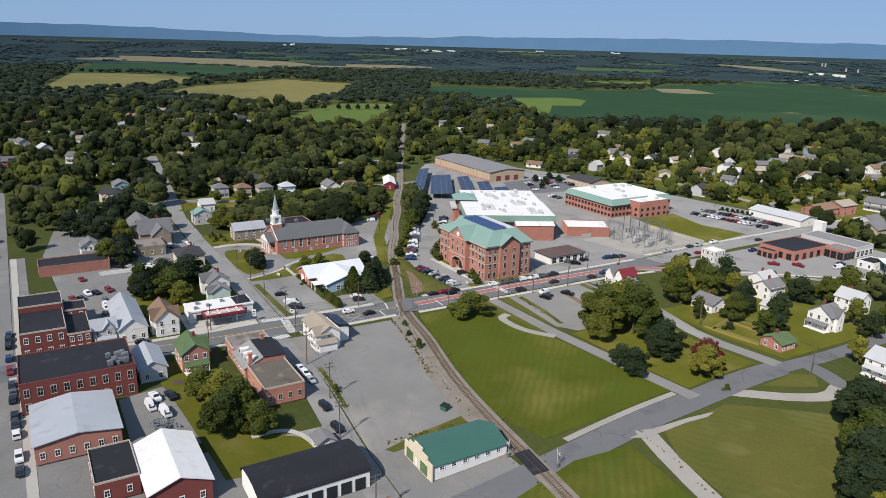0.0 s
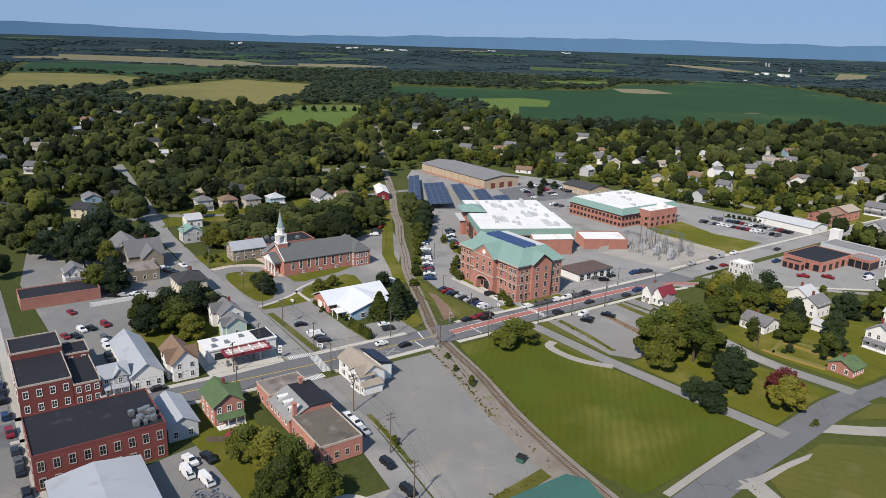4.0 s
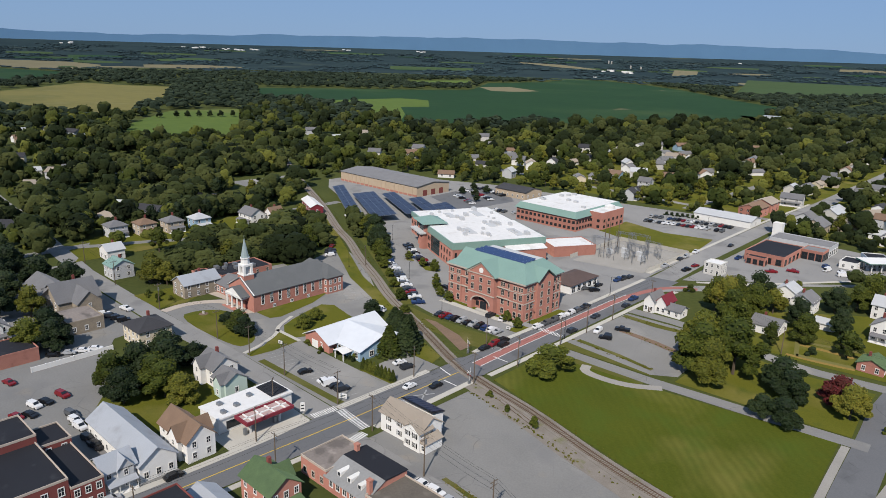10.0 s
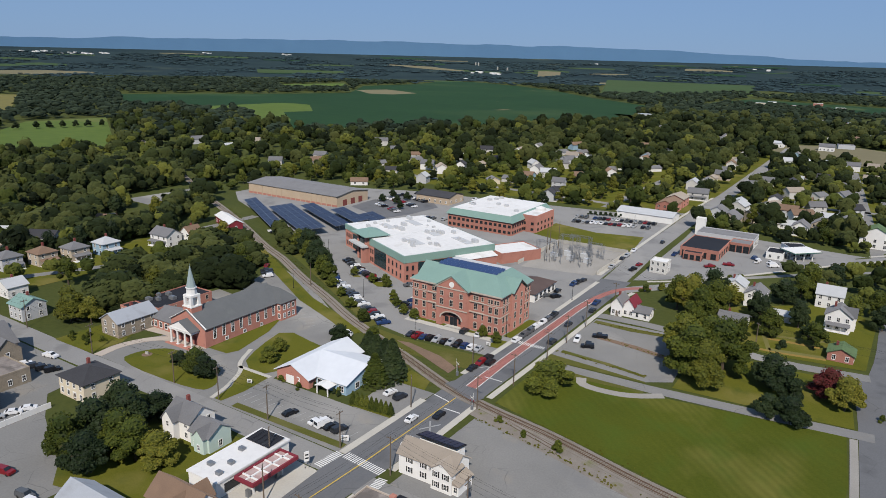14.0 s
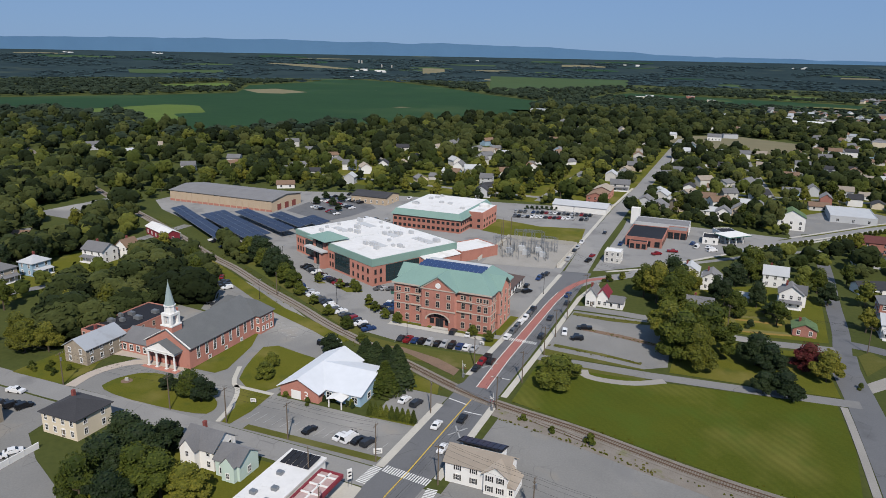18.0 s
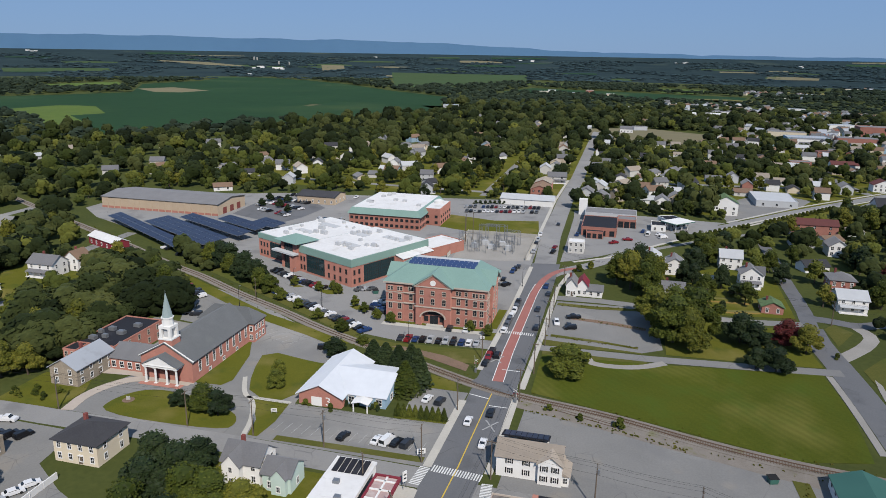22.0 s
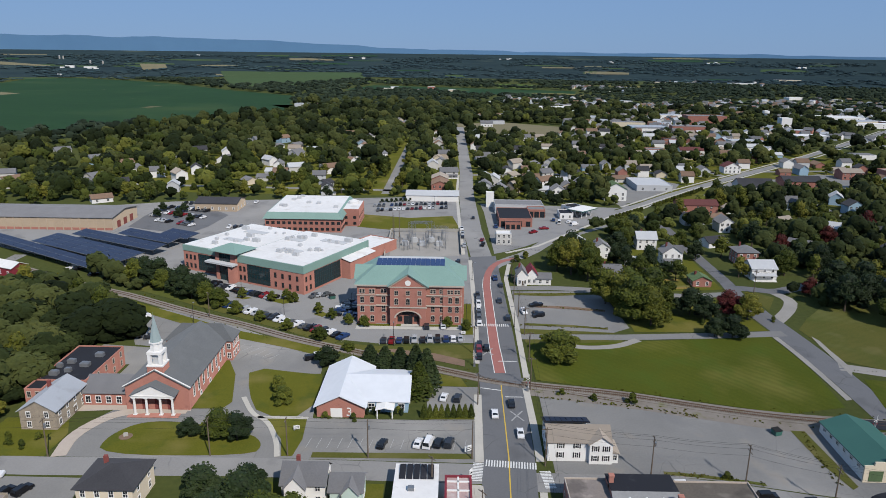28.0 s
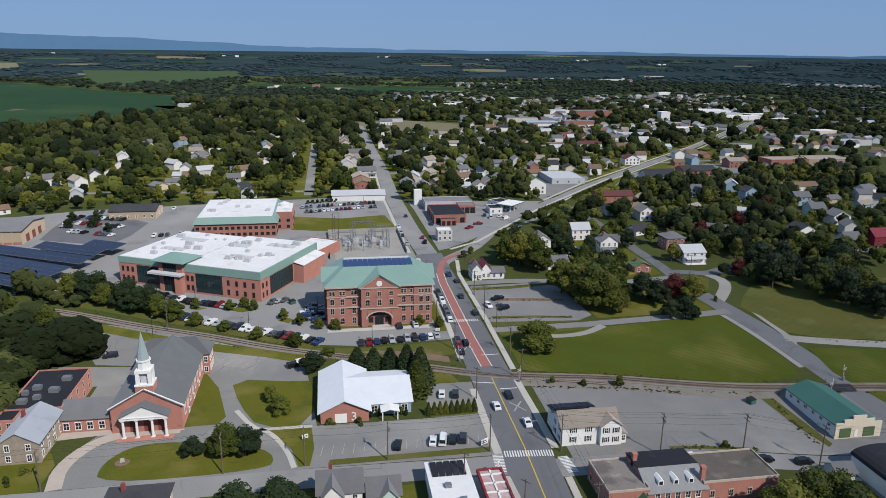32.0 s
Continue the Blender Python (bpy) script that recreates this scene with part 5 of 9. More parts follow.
# the church with its portico, steeple, link and wings
def church():
    root = thing("church", -108.5, 25.4, 0, "red brick church with grey roof, white portico and steeple", "church")
    claim(-108.5, 46, 20, 42)
    a, c = -8.8, 8.8
    bm = bmesh.new()
    walls(bm, a, 0, c, 36, 7.0, "y", 12.0)
    box(bm, -10.2, 33, -0.5, 10.8, 41, 6.9)
    part("wall", bm, M["brick"], root)
    bm = bmesh.new()
    gable(bm, a, 0, c, 36, 7.0, 12.0, "y", 0.5)
    hip(bm, -10.2, 33, 10.8, 41, 7.0, 11.2, 0.5)
    part("roof", bm, M["slate"], root, "dark grey shingle roof")
    bm = bmesh.new()
    hull(bm, [(-5.9, -3.4, 5.9), (5.9, -3.4, 5.9), (0, -3.4, 8.9)], [(-5.9, 0.3, 5.9), (5.9, 0.3, 5.9), (0, 0.3, 8.9)])
    box(bm, -5.9, -3.4, 5.2, 5.9, 0.2, 5.9)
    box(bm, -6.2, -3.6, 5.85, 6.2, -3.3, 6.05)
    portico = part("portico", bm, M["white"], root, "white portico with pediment")
    bm = bmesh.new()
    gable(bm, -5.9, -3.4, 5.9, 1.0, 6.05, 9.0, "y", 0.35, 0.15)
    part("portico_roof", bm, M["slate"], portico)
    for x in (-5.2, -1.9, 1.9, 5.2):
        bm = bmesh.new()
        tube(bm, x, -2.9, 0.25, 5.0, 0.36, 0.3, 12)
        box(bm, x - 0.5, -3.4, 0.1, x + 0.5, -2.4, 0.3)
        box(bm, x - 0.45, -3.35, 4.95, x + 0.45, -2.45, 5.2)
        part("column", bm, M["white"], portico)
    bm = bmesh.new()
    box(bm, -7, -4.6, -0.3, 7, 0, 0.15)
    part("steps", bm, M["brick"], portico)
    for s in (-1, 1):
        bm = bmesh.new()
        beam(bm, (s * 9.4, -0.05, 6.9), (0, -0.05, 12.1), 0.28, 4)
        part("gable_trim", bm, M["white"], root)
    for x in (-3.5, 0, 3.5):
        bm = bmesh.new()
        box(bm, x - 0.9, -0.06, 0.2, x + 0.9, 0.03, 3.4)
        part("door", bm, M["brick_dark"], root)
    # steeple
    bm = bmesh.new()
    box(bm, -2.2, 0.3, 8.5, 2.2, 4.7, 12.8)
    steeple = part("steeple_base", bm, M["brick"], root, "square brick steeple base")
    bm = bmesh.new()
    box(bm, -2.3, 0.2, 12.8, 2.3, 4.8, 13.2)
    part("belfry_floor", bm, M["white"], steeple)
    for sx in (-1, 1):
        for sy in (-1, 1):
            bm = bmesh.new()
            box(bm, sx * 1.5 - 0.45, 2.5 + sy * 1.5 - 0.45, 13.2, sx * 1.5 + 0.45, 2.5 + sy * 1.5 + 0.45, 16.2)
            part("belfry_pier", bm, M["white"], steeple)
    bm = bmesh.new()
    box(bm, -0.95, 1.55, 13.2, 0.95, 3.45, 16.2)
    part("bell_frame", bm, M["palegrey"], steeple)
    bm = bmesh.new()
    box(bm, -2.0, 0.5, 16.2, 2.0, 4.5, 17.0)
    tube(bm, 0, 2.5, 17.0, 19.2, 1.75, 1.6, 8)
    tube(bm, 0, 2.5, 19.2, 19.6, 1.9, 1.9, 8)
    part("belfry", bm, M["white"], steeple, "white open belfry")
    bm = bmesh.new()
    tube(bm, 0, 2.5, 19.6, 27.0, 1.6, 0.08, 8)
    tube(bm, 0, 2.5, 27.0, 28.0, 0.05, 0.03, 5)
    part("spire", bm, M["spire"], steeple, "weathered grey-green pointed spire")
    wm = window_mesh(1.1, 4.0, M["white"], M["glass"], False, 1)
    lo = window_mesh(1.1, 0.9, M["white"], M["glass"])
    put_windows(root, wm, [(c, y, 2.6, 90) for y in along(2, 33, 8)] + [(a, y, 2.6, -90) for y in along(12, 33, 5)])
    put_windows(root, lo, [(c, y, 0.5, 90) for y in (9, 17, 25)])
    put_windows(root, window_mesh(1.0, 1.6, M["white"], M["glass"]), [(10.8, y, z, 90) for y in (34.7, 37, 39.3) for z in (1.0, 4.2)] + [(9.8, 33, z, 0) for z in (1.0, 4.2)])


church()
simple_house(-131, 28, -116.5, 39.5, 4.0, 6.6, M["brick"], M["greyroof"], "x", "low brick link building with grey roof", "church_link", (5, 0, 3, 0), (0.9,), (1.3, 1.9), chimney=False)
simple_house(-145.5, 25, -140.8, 30.9, 6.0, 0, M["brick"], M["tar"], "flat", "brick church wing end with black flat roof", "church_wing", (2, 0, 0, 2), (1.0, 3.9), frame_mat=M["brick"], chimney=False)
wing = simple_house(-145.5, 31, -131.5, 55, 6.0, 0, M["brick"], M["tar"], "flat", "brick church wing with black flat roof", "church_wing", (2, 5, 3, 4), (1.0, 3.9), frame_mat=M["brick"], chimney=False)
for u, v, w in ((-4, -8, 2.4), (-1, -6, 1.8), (2, -2, 2.6), (-3, 0, 2.2), (3, 5, 2.4), (-5, -3, 1.6)):
    bm = bmesh.new()
    box(bm, -w / 2, -w * 0.35, 0, w / 2, w * 0.35, 1.1)
    box(bm, -w * 0.35, -w * 0.25, 1.1, w * 0.35, w * 0.25, 1.3)
    part("rooftop_unit", bm, M["steel"], wing, "", pose(u, v, 6.05))
simple_house(-140.5, 14, -131, 29.5, 5.6, 8.4, M["stone"], M["metalroof"], "y", "old stone house with pale metal roof", "house", (2, 4, 0, 3), (0.9, 3.7), door="e")


def meeting_hall():
    root = thing("meeting_hall", -57, 21.5, 0, "low brick hall with sweeping white metal roof", "hall")
    claim(-51, 36, 30, 32)
    bm = bmesh.new()
    walls(bm, -5.4, 0, 7.5, 25, 3.5, "y", 6.4)
    part("wall", bm, M["brick"], root)
    bm = bmesh.new()
    walls(bm, 7.4, 3.2, 19.4, 22.6, 3.3, "x", 6.2)
    part("glazed_wing", bm, M["bluesiding"], root, "pale blue glazed wing")
    bm = bmesh.new()
    gable(bm, -5.4, 0, 7.5, 25, 3.5, 6.6, "y", 0.8)
    part("roof", bm, M["hallroof"], root, "white metal roof")
    bm = bmesh.new()                                    # the wing's ridge meets the main ridge, with a slanting valley
    for y0, y1 in ((2.6, 13.0), (23.4, 13.0)):
        q = [(1.1, y0, 3.35), (20.0, y0, 3.35), (20.0, y1, 6.62), (1.1, y1, 6.62)]
        q = q if y0 < y1 else q[::-1]
        hull(bm, q, [(x, y, z + 0.2) for x, y, z in q])
    part("wing_roof", bm, M["hallroof"], root, "white metal roof")
    bm = bmesh.new()
    gable(bm, 11, -0.6, 15.5, 6, 2.7, 3.3, "y", 0.3)
    for x in (11.2, 15.3):
        box(bm, x - 0.15, -0.5, -0.2, x + 0.15, -0.2, 2.7)
    part("porch", bm, M["white"], root, "small white gabled porch")
    bm = bmesh.new()
    box(bm, -1.6, -0.1, 0, 1.6, 0.03, 2.7, 0)
    part("garage_door", bm, M["white"], root, "white roller door")
    put_windows(root, window_mesh(1.6, 1.7, M["white"], M["glass"]), [(9.2, 3.2, 0.9, 0), (17.5, 3.2, 0.9, 0), (19.6, 8, 0.9, 90), (19.6, 13, 0.9, 90)])
    cu = bpy.data.curves.new("wall_sign", "FONT")       # painted figure beside the door
    cu.body, cu.size, cu.extrude = "3", 3.6, 0.03
    tmp = bpy.data.objects.new("wall_sign", cu)
    me = bpy.data.meshes.new_from_object(tmp)
    bpy.data.objects.remove(tmp)
    me.materials.clear()
    me.materials.append(M["white"])
    part("wall_sign", me, None, root, "large white painted figure three", pose(2.6, -0.06, 0.5, 90, 0, 0))


meeting_hall()

simple_house(-106.5, -21.5, -94.2, -10.4, 6.0, 8.6, M["cream"], M["darkroof"], "hip", "cream two-storey house with charcoal hipped roof", "house", (4, 2, 3, 2), door="s")
simple_house(-62, -17.5, -52.5, -9.5, 5.6, 8.6, M["white"], M["greyroof"], "x", "white house with grey shingle roof", "house", (3, 2, 3, 2), cross=(("s", -1.6, 4.4, 1.8, 8.2),))
simple_house(-51, -18, -44, -11, 4.6, 6.8, M["palegreen"], M["greyroof"], "x", "pale green house with grey roof", "house", (2, 1, 2, 2), cross=(("s", 1.0, 3.6, 1.2, 6.6),), chimney=False)


def filling_station():
    root = thing("filling_station", -31.8, -18, 0, "low white filling station with flat roof", "filling station")
    claim(-28, -18, 18, 24)
    bm = bmesh.new()
    box(bm, -4.7, -11.2, -0.4, 4.7, 11.4, 4.0)
    part("wall", bm, M["white"], root)
    bm = bmesh.new()
    box(bm, -5.0, -11.5, 4.0, 5.0, 11.7, 4.5)
    roof = part("roof", bm, M["whiteroof"], root)
    for i in range(5):
        bm = bmesh.new()
        hull(bm, [(-3.9 + i * 1.6, 5.4, 4.6), (-2.5 + i * 1.6, 5.4, 4.6), (-2.5 + i * 1.6, 10.8, 4.9), (-3.9 + i * 1.6, 10.8, 4.9)], [(-3.9 + i * 1.6, 5.4, 4.7), (-2.5 + i * 1.6, 5.4, 4.7), (-2.5 + i * 1.6, 10.8, 5.0), (-3.9 + i * 1.6, 10.8, 5.0)])
        part("solar_panel", bm, M["tar"], roof)
    for u, v in ((-2, -7), (1.5, -4), (2.6, -8.5), (-1, 1.5)):
        bm = bmesh.new()
        box(bm, u - 0.7, v - 0.6, 4.5, u + 0.7, v + 0.6, 5.3)
        part("rooftop_unit", bm, M["steel"], roof)
    bm = bmesh.new()
    box(bm, 4.6, -9, 0.8, 4.8, 9, 3.0)
    part("shop_window", bm, M["glass"], root, "long dark shop window")
    can = thing("fuel_canopy", -22.2, -18.3, 0, "flat fuel canopy with red and white edge", "canopy")
    bm = bmesh.new()
    for q in ((-3, -7.2, 3, -6.7), (-3, 6.7, 3, 7.2), (-3, -6.7, -2.5, 6.7), (2.5, -6.7, 3, 6.7)):
        box(bm, q[0], q[1], 4.0, q[2], q[3], 4.9)
    part("edge", bm, M["redroof"], can, "red canopy edge")
    bm = bmesh.new()
    box(bm, -2.5, -6.7, 4.3, 2.5, 6.7, 4.5)
    part("deck", bm, M["fadedred"], can, "faded pink canopy deck")
    bm = bmesh.new()
    for y in along(-6.7, 6.7, 4):
        box(bm, -2.5, y - 0.2, 4.5, 2.5, y + 0.2, 4.75)
    box(bm, -0.2, -6.7, 4.5, 0.2, 6.7, 4.75)
    part("beam_grid", bm, M["white"], can, "white roof beams")
    for y in (-4.5, 4.5):
        bm = bmesh.new()
        box(bm, -0.25, y - 0.25, -0.2, 0.25, y + 0.25, 4.3)
        part("post", bm, M["white"], can)
        bm = bmesh.new()
        box(bm, -0.45, y - 1.9, 0.1, 0.45, y - 1.1, 1.9)
        part("fuel_pump", bm, M["steel"], can)


filling_station()


def corner_house():
    root = thing("house", 8.2, 6, 0, "white two-storey house with tan roof and black shutters", "house")
    claim(8.2, 7, 18, 14)
    bm = bmesh.new()
    walls(bm, -8.6, -3.6, 6.6, 3.8, 5.5, "x", 8.0)
    box(bm, 6.6, -4.2, -0.4, 8.6, 2.0, 2.8)
    walls(bm, 1.4, -4.8, 7.0, -3.0, 5.5, "y", 7.4)
    part("wall", bm, M["white"], root)
    bm = bmesh.new()
    gable(bm, -8.6, -3.6, 6.6, 3.8, 5.5, 8.0, "x", 0.5)
    gable(bm, 1.4, -4.8, 7.0, 0, 5.5, 7.5, "y", 0.4)
    hull(bm, [(6.4, -4.5, 2.7), (9.0, -4.5, 2.7), (9.0, 2.3, 2.7), (6.4, 2.3, 2.7)], [(6.4, -4.5, 3.9), (6.8, -4.5, 3.9), (6.8, 2.3, 3.9), (6.4, 2.3, 3.9)])
    part("roof", bm, M["tanroof"], root, "tan shingle roof")
    bm = bmesh.new()
    box(bm, -8.4, 3.8, -0.4, 2.6, 8.6, 5.0)
    part("rear_wing", bm, M["white"], root)
    bm = bmesh.new()
    q = [(-8.8, 3.9, 6.4), (3.0, 3.9, 6.4), (3.0, 9.0, 5.0), (-8.8, 9.0, 5.0)]
    hull(bm, q, [(x, y, z + 0.2) for x, y, z in q])
    rw = part("rear_roof", bm, M["tar"], root, "dark lean-to roof")
    for i in range(8):
        bm = bmesh.new()
        x = -8.2 + i * 1.38
        q = [(x, 4.3, 6.55), (x + 1.2, 4.3, 6.55), (x + 1.2, 8.6, 5.4), (x, 8.6, 5.4)]
        hull(bm, q, [(u, v, w + 0.1) for u, v, w in q])
        part("solar_panel", bm, M["solar"], rw)
    wm = window_mesh(0.85, 1.35, M["white"], M["glass"])
    bm = bmesh.new()
    box(bm, -0.19, -0.07, -0.05, 0.19, 0.02, 1.4)
    shutter = finish(bm, "shutter", M["tyre"])
    for sx in (-0.72, 0.72):
        for x, y, z, a in [(x, -3.6, z, 0) for x in (-5.5, -1.5) for z in (1.1, 3.7)] + [(x, -4.8, z, 0) for x in (2.8, 5.4) for z in (1.0, 3.6)] + [(-8.6, y, z, -90) for y in (-1.8, 1.8) for z in (1.1, 3.7)]:
            part("shutter", shutter, None, root, "", pose(x, y, z, 0, 0, a) @ Matrix.Translation((sx, 0, 0)))
    put_windows(root, wm, [(x, -3.6, z, 0) for x in (-5.5, -1.5) for z in (1.1, 3.7)] + [(x, -4.8, z, 0) for x in (2.8, 5.4) for z in (1.0, 3.6)] + [(7.8, -4.2, 0.9, 0)] + [(-8.6, y, z, -90) for y in (-1.8, 1.8) for z in (1.1, 3.7)] + [(6.6, 0, 3.7, 90)])


corner_house()


def barn():
    root = thing("barn", 87.9, 15.2, 0, "white block barn with dark green metal roof and cream stepped front", "barn")
    claim(87.4, 14, 17, 24)
    bm = bmesh.new()
    walls(bm, -6.6, -10.7, 6.6, 10.9, 3.6, "y", 5.8)
    part("wall", bm, M["white"], root)
    bm = bmesh.new()
    gable(bm, -6.6, -10.7, 6.6, 10.9, 3.6, 5.9, "y", 0.35)
    part("roof", bm, M["greenbarn"], root)
    bm = bmesh.new()
    for x0, x1, top in ((-7.0, -4.6, 4.2), (-4.6, -2.0, 5.2), (-2.0, 2.0, 6.3), (2.0, 4.6, 5.2), (4.6, 7.0, 4.2)):
        box(bm, x0, -11.5, -0.4, x1, -11.08, top)
    part("front_wall", bm, M["cream"], root, "cream stepped front wall")
    for x in (-4.0, 3.2):
        bm = bmesh.new()
        box(bm, x - 1.7, -11.62, 0, x + 1.7, -11.47, 2.8)
        part("garage_door", bm, M["mossroof"], root, "green panelled door")
    bm = bmesh.new()
    box(bm, -1.2, -11.6, 0, -0.2, -11.47, 2.1)
    part("side_door", bm, M["white"], root, "small white door")
    put_windows(root, window_mesh(1.2, 0.9, M["white"], M["glass"]), [(6.6, y, 2.1, 90) for y in along(-10, 10, 6)] + [(-6.6, y, 2.1, -90) for y in along(-10, 10, 6)])


barn()
simple_house(3.4, 140.2, 7.7, 149, 5.0, 7.6, M["white"], M["greyroof"], "y", "white narrow gabled house with grey roof", "house", (2, 2, 2, 3), door="s")
simple_house(7.9, 141.2, 12.2, 149.5, 4.8, 7.4, M["white"], M["redroof"], "y", "white gabled house with dark red roof", "house", (2, 2, 2, 2), chimney=False)
simple_house(12.4, 140.6, 18.5, 147, 3.0, 4.6, M["white"], M["greyroof"], "x", "low white house extension with grey roof", "house", (2, 1, 0, 0), (0.9,), chimney=False)
simple_house(-41, 139, -29, 160, 3.8, 6.4, M["white"], M["darkbrown"], "hip", "white garage with dark brown hipped roof", "garage", (0, 5, 0, 0), (0.4,), (2.4, 2.6), chimney=False)
simple_house(80.5, 138.6, 88.5, 146.5, 3.0, 4.9, M["brick"], M["mossroof"], "y", "brick cottage with mossy green roof and white door", "house", (2, 3, 2, 2), (0.9,))
simple_house(-2.0, 205.6, 5.8, 213.2, 5.6, 0, M["offwhite"], M["whiteroof"], "flat", "off-white cube-shaped office with flat roof", "office", (3, 3, 2, 2), (1.0, 3.9))
simple_house(2, 240, 21, 269.4, 4.8, 0, M["brick"], M["tar"], "flat", "low brick fire station with black flat roof", "fire_station", (4, 5, 0, 4), (0.6,), (2.4, 2.6), frame_mat=M["brick"], chimney=False, win_mat=M["bronze"])
simple_house(5, 235.5, 14, 240, 3.8, 0, M["brick"], M["tar"], "flat", "low brick porch block of a fire station", "fire_station", (3, 1, 0, 1), (0.5,), (1.8, 2.2), frame_mat=M["brick"], chimney=False, win_mat=M["bronze"])
simple_house(21.3, 264, 31.5, 273.6, 4.8, 0, M["brick"], M["greyroof"], "flat", "brick engine bays with dark doors", "fire_station", (3, 3, 0, 0), (0.2,), (2.6, 3.4), frame_mat=M["brick"], chimney=False, win_mat=M["bronze"])
simple_house(2, 273.8, 32, 289, 5.4, 0, M["palegrey"], M["greyroof"], "flat", "grey block garage with flat roof", "garage", (0, 4, 3, 4), (0.6,), (2.6, 2.8), chimney=False)
simple_house(-2, 290, 3, 294, 9.5, 0, M["white"], M["whiteroof"], "flat", "plain white hose tower with flat top", "hose_tower", (0, 0, 0, 0), chimney=False)
simple_house(47, 273, 57, 287, 4.2, 0, M["white"], M["tar"], "flat", "low white petrol shop with flat roof", "shop", (3, 3, 2, 2), (0.8,), (2.0, 2.2), chimney=False, rz=30)
simple_house(40, 261, 48, 272.4, 3.4, 0, M["white"], M["tar"], "flat", "small white kiosk with black flat roof", "kiosk", (2, 2, 2, 2), (0.9,), chimney=False)


def petrol_canopy(x, y, rz):
    root = thing("petrol_canopy", x, y, rz, "flat white petrol canopy with green edge on posts", "canopy")
    bm = bmesh.new()
    box(bm, -8, -5.5, 4.5, 8, 5.5, 5.2)
    roof = part("roof", bm, M["white"], root)
    bm = bmesh.new()
    for q in ((-8.1, -5.6, 8.1, -5.5), (-8.1, 5.5, 8.1, 5.6), (-8.1, -5.5, -8.0, 5.5), (8.0, -5.5, 8.1, 5.5)):
        box(bm, q[0], q[1], 4.55, q[2], q[3], 5.0)
    part("edge_band", bm, M["greenbarn"], roof, "green edge band")
    for px in (-5, 0, 5):
        for py in (-3, 3):
            bm = bmesh.new()
            box(bm, px - 0.2, py - 0.2, -0.1, px + 0.2, py + 0.2, 4.5)
            part("post", bm, M["white"], root)
        bm = bmesh.new()
        box(bm, px - 0.5, -0.4, -0.1, px + 0.5, 0.4, 1.6)
        part("pump", bm, M["palegrey"], root, "grey petrol pump")


petrol_canopy(55, 270, 46)

# stone church to the west
simple_house(-168, -34, -150, -20, 6.0, 11.0, M["stone"], M["greyroof"], "x", "grey stone church with steep roofs", "stone_church", (4, 2, 4, 2), (1.2,), (1.2, 2.8), chimney=False)
simple_house(-157, -29.5, -141.5, -14.5, 5.6, 11.0, M["stone"], M["greyroof"], "y", "grey stone church hall with steep roof", "church_hall", (3, 0, 3, 4), (1.0, 3.6), cross=(("e", 1.5, 8.5, 5.5, 9.6), ("s", -3.0, 6.0, 1.2, 9.0)))
simple_house(-138, -57, -129.5, -49, 5.2, 8.0, M["white"], M["greyroof"], "x", "white two-storey house with grey roof and porch", "house", (3, 2, 2, 2), porch=("e", 2.0), cross=(("e", 0, 3.4, 0.4, 7.6),), chimney=False)
simple_house(-135.8, -34, -121, -22, 4.6, 0, M["stone"], M["gravelroof"], "flat", "low stone church annex with flat roof", "church_annex", (4, 3, 4, 0), (1.2,), chimney=False)
# houses on the western rise
for k, (x, y, w, m, r) in enumerate(((-236, 29, 9, "palegrey", "greyroof"), (-231, 42, 9, "tansiding", "brownroof"), (-227, 55, 9, "tansiding", "greyroof"), (-224, 69, 8.5, "bluesiding", "palegrey"))):
    simple_house(x - w / 2, y - 4.5, x + w / 2, y + 4.5, 6.0, 8.6, M[m], M[r], "hip", "two-storey wooden house with deep porch", "house", (2, 2, 2, 2), porch=("e", 2.6), group="houses in a row")
simple_house(-222, 92, -209, 101, 6.0, 9.0, M["white"], M["greyroof"], "x", "white two-storey house with porch", "house", (3, 2, 3, 2), porch=("s", 2.5))
simple_house(-213, 103, -206, 111, 6.0, 9.0, M["white"], M["brownroof"], "y", "white two-storey house with brown roof", "house", (2, 2, 2, 2))
simple_house(-181, 3, -172, 12, 5.6, 8.0, M["palegrey"], M["greenroof"], "x", "pale grey house with green roof", "house", (3, 2, 3, 2))
# the eastern houses
simple_house(76, 170, 85, 178, 6.0, 9.2, M["white"], M["greyroof"], "y", "white two-storey wooden farmhouse with grey roof", "house", (3, 3, 3, 3), porch=("s", 2.4), cross=(("e", 0.5, 4.0, 1.2, 8.8),))
simple_house(70, 196, 80, 204, 6.0, 9.0, M["white"], M["palegrey"], "x", "white two-storey wooden farmhouse with grey roof", "house", (3, 3, 3, 3))
simple_house(58, 168, 65, 173, 2.8, 4.2, M["white"], M["palegrey"], "x", "small white wooden garden shed", "garden_shed", (0, 1, 0, 0), (0.8,), chimney=False)
simple_house(112, 172, 122, 182, 6.4, 9.0, M["brick"], M["greyroof"], "hip", "red brick two-storey house with hipped roof", "house", (3, 3, 3, 3))
simple_house(110, 149.5, 121, 160.5, 5.4, 8.0, M["white"], M["palegrey"], "x", "white house with grey roof and porch", "house", (3, 3, 3, 3), porch=("s", 2.4))
simple_house(42, 148, 52, 158, 3.4, 5.6, M["white"], M["greyroof"], "x", "small white bungalow with grey roof", "house", (3, 2, 3, 2), (0.9,))
simple_house(45, 180, 53, 190, 5.4, 8.0, M["white"], M["greyroof"], "y", "white house with grey roof", "house", (2, 3, 2, 2))
simple_house(35, 190, 43, 199, 5.0, 7.4, M["white"], M["palegrey"], "y", "white house with pale roof", "house", (2, 3, 2, 2))

